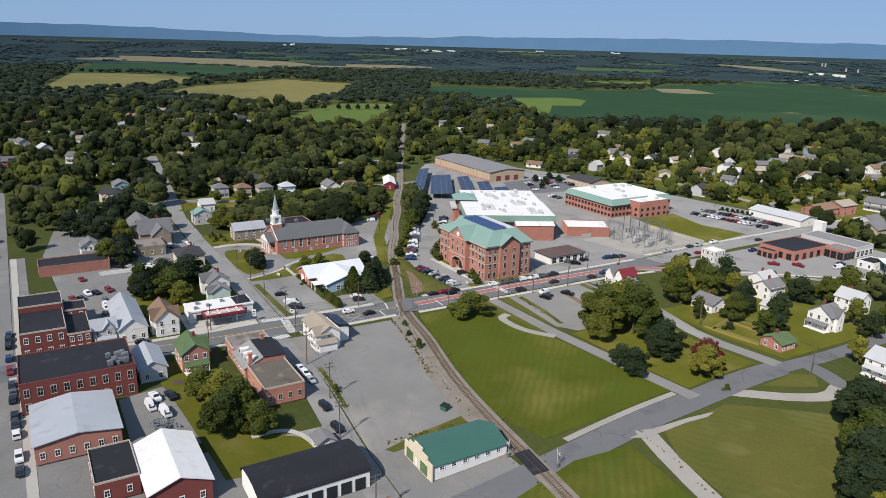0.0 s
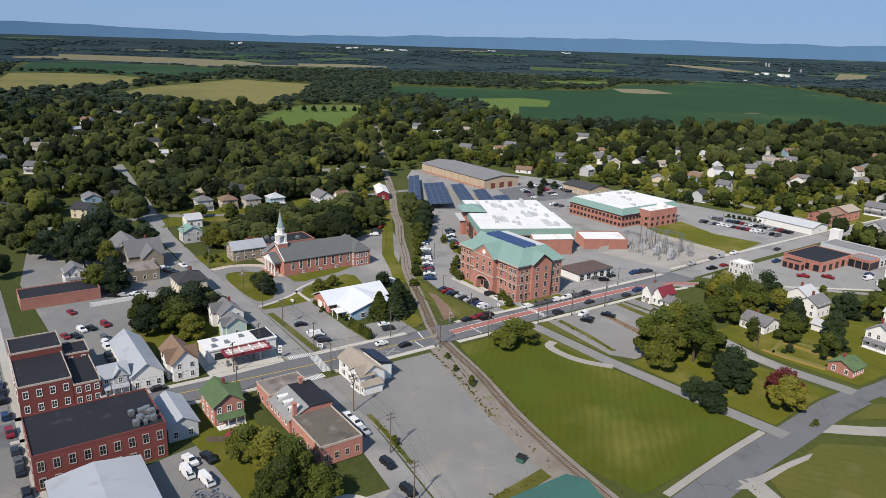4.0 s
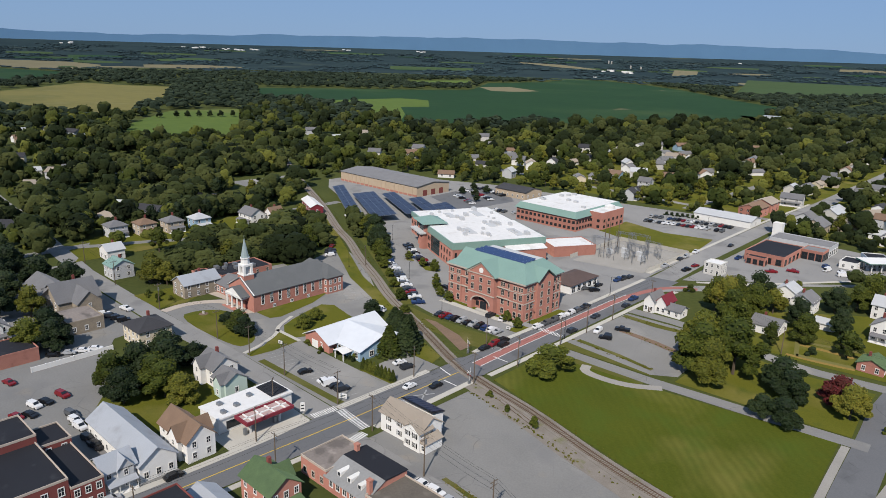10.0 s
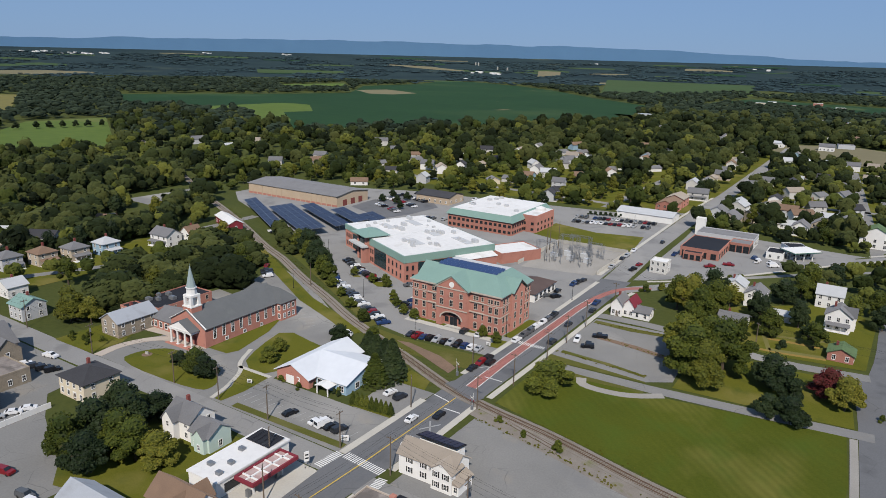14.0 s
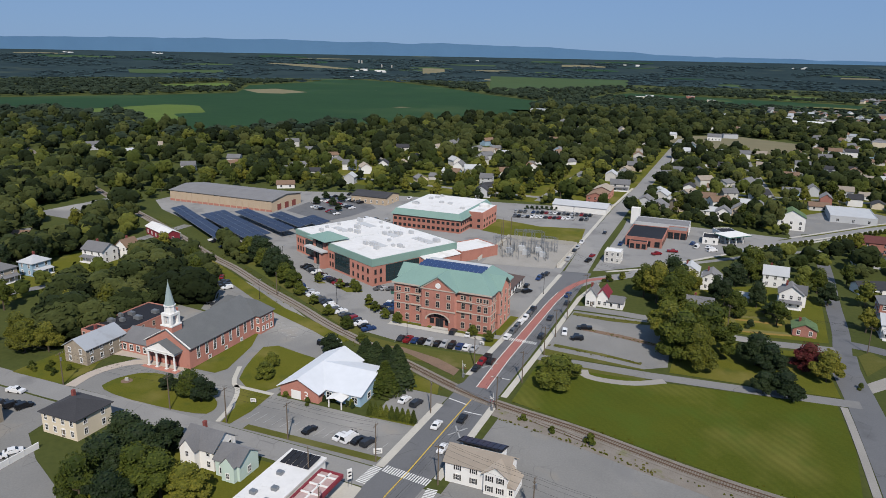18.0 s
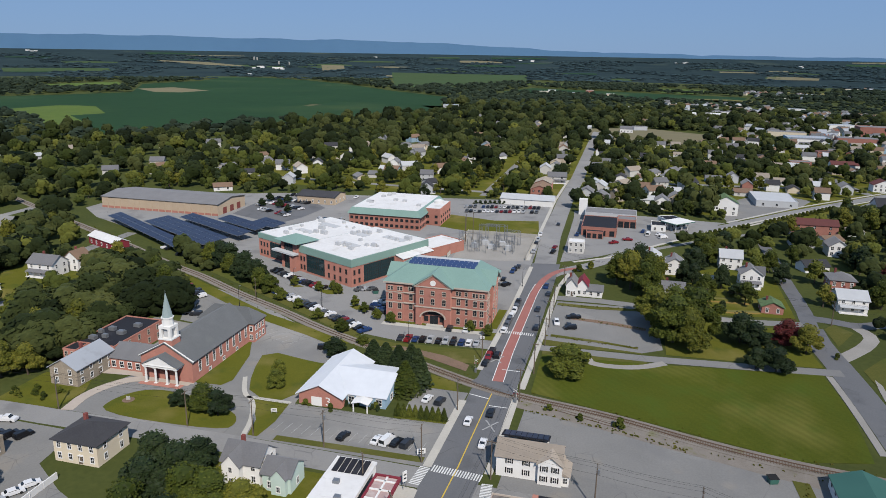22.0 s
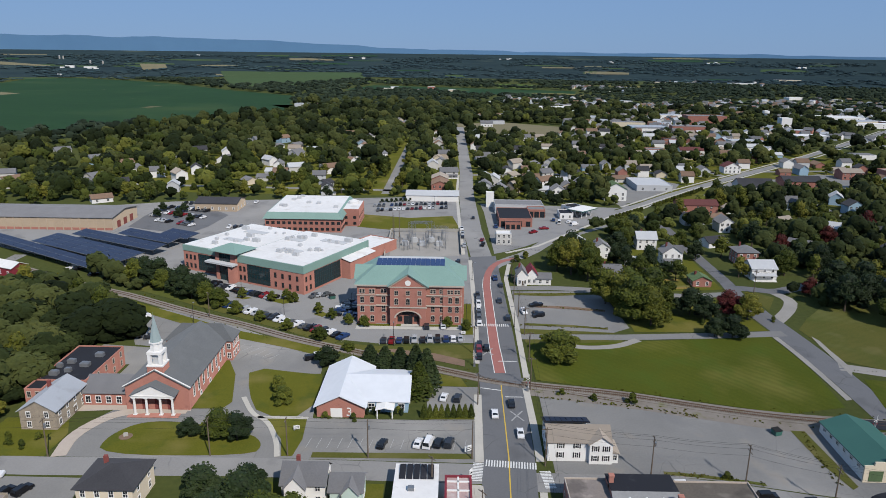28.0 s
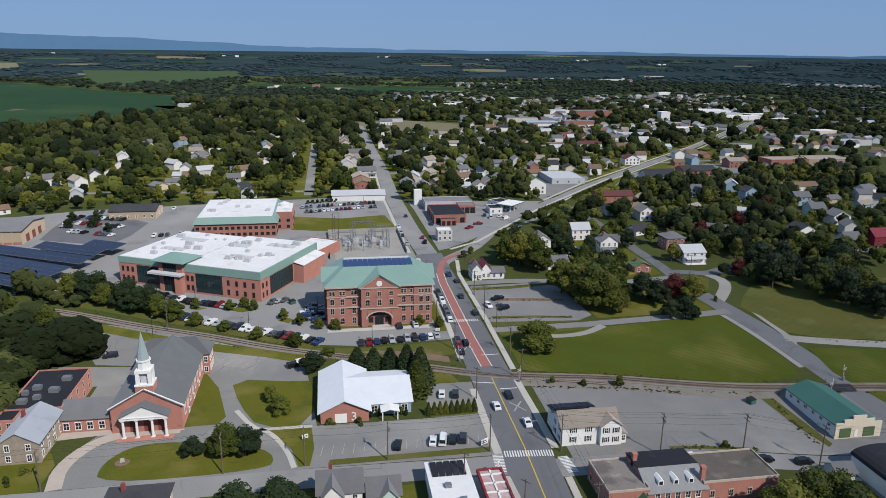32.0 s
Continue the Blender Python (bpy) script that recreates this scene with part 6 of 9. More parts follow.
# the old town blocks to the south
simple_house(3.5, -81, 24, -52.5, 9.0, 0, M["brick_dark"], M["tar"], "flat", "two-storey dark red brick block with black flat roof", "brick_block", (5, 9, 5, 9), (1.0, 5.2), (1.2, 2.2), frame_mat=M["brick_dark"], chimney=False)
simple_house(-37, -80.3, -17.0, -67.4, 8.5, 0, M["brick_dark"], M["tar"], "flat", "dark red brick shop with black flat roof", "brick_shop", (4, 4, 0, 4), (1.0, 5.2), (1.1, 1.8), frame_mat=M["white"], chimney=False)
simple_house(-36, -67.2, -16.8, -60.4, 6.2, 0, M["brick_dark"], M["tar"], "flat", "low dark red brick shop with black flat roof", "brick_shop", (0, 3, 3, 0), (0.8, 3.9), (1.0, 1.5), frame_mat=M["white"], chimney=False)
simple_house(-45.5, -67.0, -36.2, -60.2, 7.6, 0, M["brick_dark"], M["tar"], "flat", "small dark red brick wing with black roof", "brick_shop", (0, 2, 2, 2), (1.0, 5.0), (1.0, 1.6), frame_mat=M["white"], chimney=False)
simple_house(-49.5, -80.3, -37.2, -67.2, 10.4, 0, M["brick_dark"], M["tar"], "flat", "dark red brick shop with black flat roof", "brick_shop", (4, 3, 4, 3), (1.0, 4.6), (1.2, 2.0), frame_mat=M["white"], chimney=False)
simple_house(29, -79, 51, -60, 4.6, 6.0, M["brick"], M["metalroof"], "x", "long brick shop with grey metal roof", "shop", (0, 6, 6, 3), (1.0,), chimney=False)
simple_house(56, -58, 78.5, -44.5, 5.0, 7.6, M["brick_dark"], M["whiteroof"], "x", "red hall with white metal roof", "hall", (0, 3, 4, 3), (1.0,), chimney=False)
simple_house(54, -68, 70, -58.6, 4.6, 0, M["brick_dark"], M["tar"], "flat", "red brick shop with black flat roof", "shop", (3, 2, 0, 2), (1.0,), frame_mat=M["white"], chimney=False)
simple_house(-48, -52.5, -18.5, -43.6, 4.6, 7.8, M["white"], M["metalroof"], "x", "long white building with pale metal roof", "long_house", (9, 3, 9, 2), (0.9,), chimney=False)
simple_house(-26, -60.0, -18.6, -52.8, 5.6, 8.0, M["palegrey"], M["metalroof"], "y", "pale blue-grey house with metal roof and porch", "house", (2, 3, 2, 2), porch=("e", 2.2), cross=(("e", 1.2, 3.6, 0.5, 7.8),), chimney=False)
simple_house(-33, -41.0, -18.8, -33.6, 5.8, 9.2, M["white"], M["brownroof"], "x", "white two-storey house with brown roof", "house", (3, 2, 3, 2), cross=(("s", 2.2, 4.6, 1.0, 8.6), ("n", -2.0, 4.6, 0.8, 8.6)), chimney=False)
simple_house(1, -51, 17, -43.5, 4.2, 6.4, M["palegrey"], M["metalroof"], "x", "blue-grey garage with metal roof", "garage", (2, 2, 2, 2), (1.0,), chimney=False)
simple_house(3, -39, 14.5, -31, 6.0, 8.8, M["brick"], M["mossroof"], "x", "pink brick house with mossy green roof", "house", (3, 3, 3, 3), porch=("e", 2.4), cross=(("n", 0, 4.5, 0.6, 8.6),))
simple_house(2.5, -24, 12, -11.5, 4.6, 0, M["brick"], M["gravelroof"], "flat", "brick shop with grey flat roof", "shop", (3, 0, 2, 3), (0.9,), frame_mat=M["trim"], chimney=False)


def dormer_house():
    root = thing("shop", 19.4, -17.8, 0, "brick house with black flat roof, pale front slope and three dormers", "shop")
    claim(19.4, -17.8, 16, 14)
    bm = bmesh.new()
    hull(bm, [(-7.1, 6.2, -0.4), (-7.1, 6.2, 5.9), (-7.1, -0.6, 6.2), (-7.1, -6.2, 3.6), (-7.1, -6.2, -0.4)], [(7.1, 6.2, -0.4), (7.1, 6.2, 5.9), (7.1, -0.6, 6.2), (7.1, -6.2, 3.6), (7.1, -6.2, -0.4)])
    part("wall", bm, M["brick"], root)
    bm = bmesh.new()
    hull(bm, [(-7.3, 6.4, 5.95), (-7.3, 6.4, 6.1), (-7.3, -0.6, 6.45), (-7.3, -0.6, 6.25)], [(7.3, 6.4, 5.95), (7.3, 6.4, 6.1), (7.3, -0.6, 6.45), (7.3, -0.6, 6.25)])
    part("flat_roof", bm, M["tar"], root, "black roofing felt")
    bm = bmesh.new()
    hull(bm, [(-7.3, -0.62, 6.25), (-7.3, -0.62, 6.42), (-7.3, -6.6, 3.62), (-7.3, -6.6, 3.45)], [(7.3, -0.62, 6.25), (7.3, -0.62, 6.42), (7.3, -6.6, 3.62), (7.3, -6.6, 3.45)])
    part("front_slope", bm, M["oldslope"], root, "pale grey front slope")
    for x in (-3.6, 0.0, 3.6):
        bm = bmesh.new()
        walls(bm, x - 0.65, -4.9, x + 0.65, -2.0, 5.5, "y", 6.0, z0=4.0)
        dormer = part("dormer", bm, M["white"], root, "white gabled dormer")
        bm = bmesh.new()
        box(bm, x - 0.4, -4.96, 4.55, x + 0.4, -4.88, 5.4)
        part("pane", bm, M["glass"], dormer)
    for x, y in ((6.4, -4.4), (-6.6, 3.0)):
        bm = bmesh.new()
        box(bm, x - 0.5, y - 0.5, 3.0, x + 0.5, y + 0.5, 8.0)
        box(bm, x - 0.6, y - 0.6, 7.7, x + 0.6, y + 0.6, 8.1)
        part("chimney", bm, M["brick"], root, "brick chimney")
    put_windows(root, window_mesh(1.1, 1.6, M["white"], M["glass"]), [(x, -6.2, 1.7, 0) for x in along(-6, 6, 5)])


dormer_house()
simple_house(26.9, -23.2, 45.2, -11.8, 4.8, 0, M["brick"], M["brownfelt"], "flat", "brick workshop with worn brown flat roof", "workshop", (4, 4, 4, 0), (1.0,), frame_mat=M["trim"], chimney=False)


def vaulted_shop():
    root = thing("vaulted_shop", 81.6, -23.6, 0, "white workshop with black vaulted roof and garage doors", "workshop")
    claim(81.6, -23.6, 16, 28)
    bm = bmesh.new()
    box(bm, -7.2, -13.2, -0.4, 7.2, 13.2, 4.4)
    n = 10
    prof = [(-7.2 * math.cos(math.pi * i / n), 4.4 + 2.2 * math.sin(math.pi * i / n)) for i in range(n + 1)]
    hull(bm, [(x, -13.1, z) for x, z in prof], [(x, 13.1, z) for x, z in prof])
    part("wall", bm, M["white"], root)
    bm = bmesh.new()
    rim_line = [(x * 1.03, z + 0.02) for x, z in prof] + [(x * 1.04, z + 0.22) for x, z in prof[::-1]]
    hull(bm, [(x, -13.5, z) for x, z in rim_line], [(x, 13.5, z) for x, z in rim_line])
    part("roof", bm, M["tar"], root)
    for y in along(-12.5, 12.5, 7):
        bm = bmesh.new()
        box(bm, 7.15, y - 1.3, 0, 7.35, y + 1.3, 3.2)
        part("garage_door", bm, M["glass"], root)


vaulted_shop()
simple_house(98, -18, 105, -10, 2.8, 4.2, M["white"], M["brownroof"], "y", "small white shed with rusty roof", "shed", (1, 1, 1, 1), (0.8,), chimney=False)

red_block = [o for o in bpy.data.objects if o.name.startswith("brick_block")][0]
rng = random.Random(17)
for k in range(14):                                     # cooling plant on the black roof
    bm = bmesh.new()
    w = rng.uniform(0.8, 1.6)
    box(bm, -w / 2, -w / 2, 0.3, w / 2, w / 2, 0.3 + w * 0.8)
    tube(bm, 0, 0, 0.3 + w * 0.8, 0.45 + w * 0.8, w * 0.38, w * 0.38, 10)
    for sx in (-1, 1):
        box(bm, sx * w * 0.4 - 0.06, -w * 0.4, 0, sx * w * 0.4 + 0.06, w * 0.4, 0.3)
    part("cooling_unit", bm, M["steel"], red_block, "", pose(rng.uniform(1.5, 8.5), rng.uniform(8, 12.5), 9.05))

# eastern and far town buildings
TOWN_BUILDINGS_A = (
    (87, 330, 15, 13, 8.0, 12.0, "white", "mossroof", "y", "large white three-storey house with green roof"),
    (190, 349, 24, 15, 8.0, 12.5, "palegrey", "darkroof", "x", "grey two-storey hall with dark roof"),
    (235, 375, 28, 15, 7.5, 10.5, "brick", "darkroof", "x", "long red brick building with dark roof"),
    (340, 416, 36, 20, 9.0, 0, "brick", "tanroof", "flat", "large brick building with tan flat roof"),
    (384, 424, 44, 24, 8.0, 0, "tanwall", "tanroof", "flat", "large tan building with flat roof"), (130, 290, 25, 11, 6.0, 8.5, "brick", "maroon", "x", "long brick house with maroon roof"),
    (124, 378, 26, 34, 4.0, 0, "palegrey", "palegrey", "flat", "low store with pale flat roof"), (301, 428, 17, 13, 6.0, 8.5, "brick", "tanroof", "x", "orange brick house with tan roof"),
    (279, 316, 38, 11, 4.5, 7.0, "white", "brownroof", "x", "long white building with brown roof"), (213, 452, 14, 11, 5.5, 9.0, "white", "maroon", "y", "white house with dark red roof"),
    (216, 636, 16, 12, 7.0, 0, "brick", "darkroof", "flat", "tall red brick block with flat roof"), (177, 558, 18, 12, 6.0, 0, "brick", "greyroof", "flat", "red brick shop with flat roof"),
    (215, 562, 24, 12, 5.0, 7.5, "white", "maroon", "x", "white shop with dark red roof"), (256, 516, 18, 12, 7.0, 9.5, "brick", "greyroof", "x", "red brick house with grey roof"),
)
TOWN_BUILDINGS_B = (
    (272, 617, 22, 10, 4.5, 7.0, "white", "greyroof", "x", "long white house with grey roof"), (568, 862, 70, 20, 6.0, 0, "white", "whiteroof", "flat", "wide white store with flat roof"),
    (340, 890, 56, 26, 12.0, 0, "brick", "greyroof", "flat", "large red brick school building"),
    (230, 785, 46, 26, 6.0, 0, "bluesiding", "metalroof", "flat", "blue-grey warehouse with pale roof"),
    (145, 1080, 48, 30, 8.0, 0, "white", "whiteroof", "flat", "long white warehouse with flat roof"), (95, 1010, 30, 20, 6.0, 0, "white", "whiteroof", "flat", "white store with flat roof"),
    (-36, 812, 26, 14, 5.0, 7.0, "white", "palegrey", "x", "long white barn with pale roof"), (22, 812, 16, 12, 5.0, 8.0, "white", "greyroof", "x", "white farmhouse with grey roof"),
    (434, 842, 14, 14, 14.0, 0, "white", "whiteroof", "flat", "tall white mill building"), (560, 960, 80, 40, 7.0, 0, "white", "whiteroof", "flat", "wide white store with flat roof"),
    (400, 700, 40, 24, 6.0, 0, "palegrey", "whiteroof", "flat", "grey store with white flat roof"), (300, 640, 36, 18, 6.0, 0, "white", "metalroof", "flat", "white store with pale flat roof"),
    (255, 272, 11, 9, 6, 9, "bluesiding", "greyroof", "x", "blue two-storey house with grey roof"), (231, 293, 10, 9, 6, 9, "bluesiding", "darkroof", "y", "blue house with dark roof"),
)
TOWN_BUILDINGS_C = (
    (214, 227, 14, 10, 4, 7.5, "palegrey", "darkroof", "x", "grey house with dark roof"), (198, 189, 13, 11, 5, 8.5, "white", "darkroof", "y", "white house with dark gabled roof"),
    (212, 170, 9, 9, 5, 8, "palegrey", "greyroof", "x", "grey house with grey roof"), (234, 174, 14, 10, 5, 8.5, "redroof", "redroof", "x", "dark red house with red roof"),
    (243, 219, 11, 9, 5.5, 8.5, "white", "greyroof", "y", "white house with grey roof"), (243, 240, 10, 9, 5.5, 8.5, "palegreen", "greyroof", "x", "pale green house with grey roof"),
    (255, 311, 13, 10, 5.5, 8.5, "white", "maroon", "x", "white house with dark red roof"), (199, 306, 12, 9, 5.5, 8.5, "white", "greyroof", "x", "white house with grey roof"),
    (131, 243, 9, 11, 5.5, 8.5, "white", "greyroof", "y", "white house with grey roof"), (118, 258, 12, 10, 4, 7, "palegrey", "darkroof", "x", "grey house with dark roof"),
    (263, 180, 13, 11, 5.5, 8.5, "palegreen", "greyroof", "x", "pale green house with porch and grey roof"),
    (49, 334, 9, 11, 5.5, 8.5, "white", "greyroof", "y", "white gabled house with grey roof"), (58, 349, 9, 11, 5.5, 8.5, "tansiding", "greyroof", "y", "tan gabled house with grey roof"),
    (70, 364, 9, 11, 5.5, 8.5, "white", "greyroof", "y", "white gabled house with grey roof"),
)
TOWN_BUILDINGS_D = (
    (10, 330, 12, 14, 5.0, 8.5, "tansiding", "greyroof", "y", "tan house with grey roof"), (-32, 345, 12, 20, 6.0, 8.5, "brick", "brownroof", "y", "pink brick row house with brown roof"),
    (-33, 372, 12, 16, 6.0, 8.5, "brick", "tanroof", "y", "pink brick row house with tan roof"),
)
for x, y, w, d, e, r, wm, rm, st, lab in TOWN_BUILDINGS_A + TOWN_BUILDINGS_B + TOWN_BUILDINGS_C + TOWN_BUILDINGS_D:
    far = y > 420
    simple_house(x - w / 2, y - d / 2, x + w / 2, y + d / 2, e, r, M[wm], M[rm], st, lab, "house" if st != "flat" and w < 20 else "town_building", (3, 2, 0, 0) if not far else (4, 0, 0, 0), (0.9, 3.8), (1.3, 1.6), chimney=False, plain=True)


# ---- railway ----
RAIL = [(-675, 395), (-430, 264), (-300, 194), (-234, 158), (-178, 126), (-149, 113), (-105, 92), (-79, 77.5), (-49, 63), (-17, 47.6), (0, 42.6), (20, 39), (42, 35), (80, 31.5), (114, 28), (170, 21)]


def smooth_line(pts, step):
    out = []
    for i in range(len(pts) - 1):
        p0, p1, p2, p3 = pts[max(0, i - 1)], pts[i], pts[i + 1], pts[min(len(pts) - 1, i + 2)]
        k = max(1, int(math.hypot(p2[0] - p1[0], p2[1] - p1[1]) / step))
        for j in range(k):
            t = j / k
            out.append(tuple(0.5 * (2 * p1[a] + (p2[a] - p0[a]) * t + (2 * p0[a] - 5 * p1[a] + 4 * p2[a] - p3[a]) * t * t + (3 * p1[a] - p0[a] - 3 * p2[a] + p3[a]) * t ** 3) for a in (0, 1)))
    return out + [pts[-1]]


rail_line = smooth_line(RAIL, 6)
patch("railway_bed", ribbon(rail_line, 4.8), M["ballast"], "lawn", "brown stone ballast of the railway", z=0.2, thick=0.25, clear=False)
CLEAR.append((list(ribbon(rail_line[20:], 8.0)), -700, 200, 0, 420))
railway = thing("railway_track", 0, 0, 0, "single rusty railway track on wooden sleepers", "railway track", kind="structure", z=0.0)
for off in (-0.72, 0.72):
    bm = bmesh.new()
    fine = [settle(*p) for p in smooth_line(RAIL, 3)]
    left = ribbon(fine, 2 * abs(off) + 0.09)
    n = len(fine)
    side = left[:n] if off > 0 else left[n:][::-1]
    inner = ribbon(fine, 2 * abs(off) - 0.09)
    ins = inner[:n] if off > 0 else inner[n:][::-1]
    ring = [[bm.verts.new((x, y, ground_z(x, y) + z)) for (x, y), z in ((side[i], 0.25), (side[i], 0.46), (ins[i], 0.46), (ins[i], 0.25))] for i in range(n)]
    for p, q in zip(ring, ring[1:]):
        for k in range(4):
            bm.faces.new((p[k], q[k], q[(k + 1) % 4], p[(k + 1) % 4]))
    part("rail", bm, M["rust"], railway, "rusty steel rail")
bm = bmesh.new()
box(bm, -1.3, -0.13, 0.12, 1.3, 0.13, 0.3)
sleeper_mesh = finish(bm, "sleeper", M["wood"])
rest = []
count = 0
for p, q in zip(*(lambda s: (s, s[1:]))([settle(*p) for p in smooth_line(RAIL, 0.68)])):
    a = math.degrees(math.atan2(q[1] - p[1], q[0] - p[0])) + 90
    if -60 < p[0] < 130 and count < 290:
        part("sleeper", sleeper_mesh, None, railway, "", pose(p[0], p[1], ground_z(*p), 0, 0, a))
        count += 1


# ---- trees ----
def crown_mesh(seed, quads, lobes, rx, rz, size, core=True, cone=False):
    """Leaf clumps on the skins of several lobes; uneven outline with gaps."""
    rng = np.random.default_rng(seed)
    c = []
    for k in range(lobes):
        a = rng.uniform(0, 2 * np.pi)
        r = 0.0 if k < 2 else rng.uniform(0.25, 0.8)
        h = rng.uniform(-0.65, 0.42) if k >= 2 else (0.5, -0.1)[k]
        small = 1.0 if lobes < 12 else 0.68
        c.append((np.cos(a) * r * rx, np.sin(a) * r * rx, (h + (0.75 - r) * 0.45) * rz, rng.uniform(0.22, 0.48) * small if k > 1 else 0.5))
    verts, faces, mats = [], [], []

    def quad(p, nrm, s):
        t = np.cross(nrm, rng.normal(size=3))
        t /= np.linalg.norm(t) + 1e-9
        b = np.cross(nrm, t)
        i = len(verts)
        bend = nrm * s * 0.25
        verts.extend([p - t * s - b * s * 0.7 - bend, p + t * s * 0.8 - b * s, p + t * s + b * s * 0.8 - bend, p - t * s * 0.7 + b * s])
        faces.append((i, i + 1, i + 2, i + 3))

    n = 0
    while n < quads:
        if cone:
            h = rng.uniform(0, 1) ** 0.8
            a = rng.uniform(0, 2 * np.pi)
            r = rx * (1 - h) ** 0.85 * rng.uniform(0.75, 1.05) + 0.15
            p = np.array([np.cos(a) * r, np.sin(a) * r, (h - 0.5) * 2 * rz])
            nrm = np.array([np.cos(a), np.sin(a), 0.45])
        else:
            lx, ly, lz, lr = c[rng.integers(len(c))]
            d = rng.normal(size=3)
            d /= np.linalg.norm(d)
            if d[2] < -0.5:
                continue
            p = np.array([lx, ly, lz]) + d * np.array([rx, rx, rz]) * lr * rng.uniform(0.82, 1.08)
            if any(((p[0] - x) / rx) ** 2 + ((p[1] - y) / rx) ** 2 + ((p[2] - z) / rz) ** 2 < (0.72 * q) ** 2 for x, y, z, q in c):
                continue
            nrm = d
        nrm = nrm + rng.normal(size=3) * 0.75
        quad(p, nrm / np.linalg.norm(nrm), size * rng.uniform(0.6, 1.25))
        n += 1
    if core:
        blobs = [(0, 0, -0.25 * rz, 0.6)] if cone else [(x, y, z, q * 0.8) for x, y, z, q in c]
        for x, y, z, q in blobs:
            i0 = len(verts)
            for j in range(5):
                for k in range(8):
                    th, ph = np.pi * (j + 0.5) / 5, 2 * np.pi * k / 8
                    w = q * rng.uniform(0.85, 1.1)
                    verts.append(np.array([x + rx * w * np.sin(th) * np.cos(ph), y + rx * w * np.sin(th) * np.sin(ph), z + rz * w * np.cos(th)]))
            for j in range(4):
                for k in range(8):
                    faces.append((i0 + j * 8 + k, i0 + j * 8 + (k + 1) % 8, i0 + (j + 1) * 8 + (k + 1) % 8, i0 + (j + 1) * 8 + k))
            faces.append(tuple(i0 + k for k in range(8))[::-1])
    return np.array(verts), faces


def leaf_mesh(name, vf, material):
    me = bpy.data.meshes.new(name)
    me.from_pydata([tuple(v) for v in vf[0]], [], vf[1])
    me.materials.append(material)
    return me


def trunk_mesh(h, r, seed, spread):
    rng = random.Random(seed)
    bm = bmesh.new()
    tube(bm, 0, 0, -0.3, h * 0.55, r, r * 0.7, 8)
    for k in range(5):
        a = k * 1.26 + rng.uniform(-0.3, 0.3)
        z = h * rng.uniform(0.42, 0.55)
        beam(bm, (0, 0, z), (math.cos(a) * spread * 0.55, math.sin(a) * spread * 0.55, z + h * 0.32), r * 0.3, 5)
    beam(bm, (0, 0, h * 0.5), (0.2, 0.1, h * 0.85), r * 0.4, 5)
    return finish(bm, "trunk", M["bark"])


FORMS = []          # crown radius 1 stands for these real sizes: (radius, half height)
for s in range(5):
    FORMS.append((leaf_mesh("crown", crown_mesh(10 + s, 4300, 26 + 3 * (s % 3), 4.6, 4.4, 0.2), M["leaf"]), trunk_mesh(6.2, 0.28, s, 4.6), 4.6, 4.4))
LOOSE = [(leaf_mesh("crown", crown_mesh(30 + s, 1300, 15, 4.6, 4.4, 0.3), M["leaf"]), FORMS[s][1], 4.6, 4.4) for s in range(4)]
CONE = (leaf_mesh("crown", crown_mesh(40, 1500, 1, 2.6, 4.6, 0.27, cone=True), M["leaf_dark"]), trunk_mesh(3.0, 0.2, 9, 1.0), 2.6, 4.6)
SHRUB = (leaf_mesh("leaves", crown_mesh(50, 420, 5, 1.2, 0.9, 0.17), M["leaf"]), 1.2, 0.9)
TREES = [0]


def tree(x, y, r, h, tone="leaf", label="", cone=False, name="tree", group="", seed=0, loose=False):
    """A trunk with limbs, and a crown r wide reaching to h."""
    k = TREES[0]
    TREES[0] += 1
    crown, trunk, cr, ch = CONE if cone else LOOSE[k % 4] if loose else FORMS[(k + seed) % len(FORMS)]
    root = thing(name, x, y, (k * 77) % 360, label or {"leaf": "leafy green broad-crowned tree", "leaf_dark": "dense dark green tree", "leaf_gold": "broad tree with yellowing leaves", "leaf_red": "small maple with dark red leaves"}[tone], "tree", group)
    hh = h * (0.5 if cone else 0.47)
    c = part("crown", crown, None, root, "", Matrix.Translation((0, 0, h - hh)) @ Matrix.Diagonal((r / cr, r / cr, hh / ch, 1)))
    part("trunk", trunk, None, root, "", Matrix.Diagonal((h / 9, h / 9, h / 9 if not cone else h / 14, 1)))
    if tone != "leaf" or cone:
        c.material_slots[0].link = "OBJECT"
        c.material_slots[0].material = M[tone]
    FOOT.append((x, y, r * 0.7))
    return root


def shrub(x, y, r, h, tone="leaf", label="rounded green shrub beside a wall"):
    root = thing("shrub", x, y, (x * 37 + y * 11) % 360, label, "shrub")
    c = part("leaves", SHRUB[0], None, root, "", Matrix.Translation((0, 0, h * 0.5)) @ Matrix.Diagonal((r / 1.2, r / 1.2, h * 0.6 / 0.9, 1)))
    if tone != "leaf":
        c.material_slots[0].link = "OBJECT"
        c.material_slots[0].material = M[tone]
    bm = bmesh.new()
    tube(bm, 0, 0, -0.2, h * 0.5, 0.1, 0.06, 6)
    part("stem", bm, M["bark"], root)


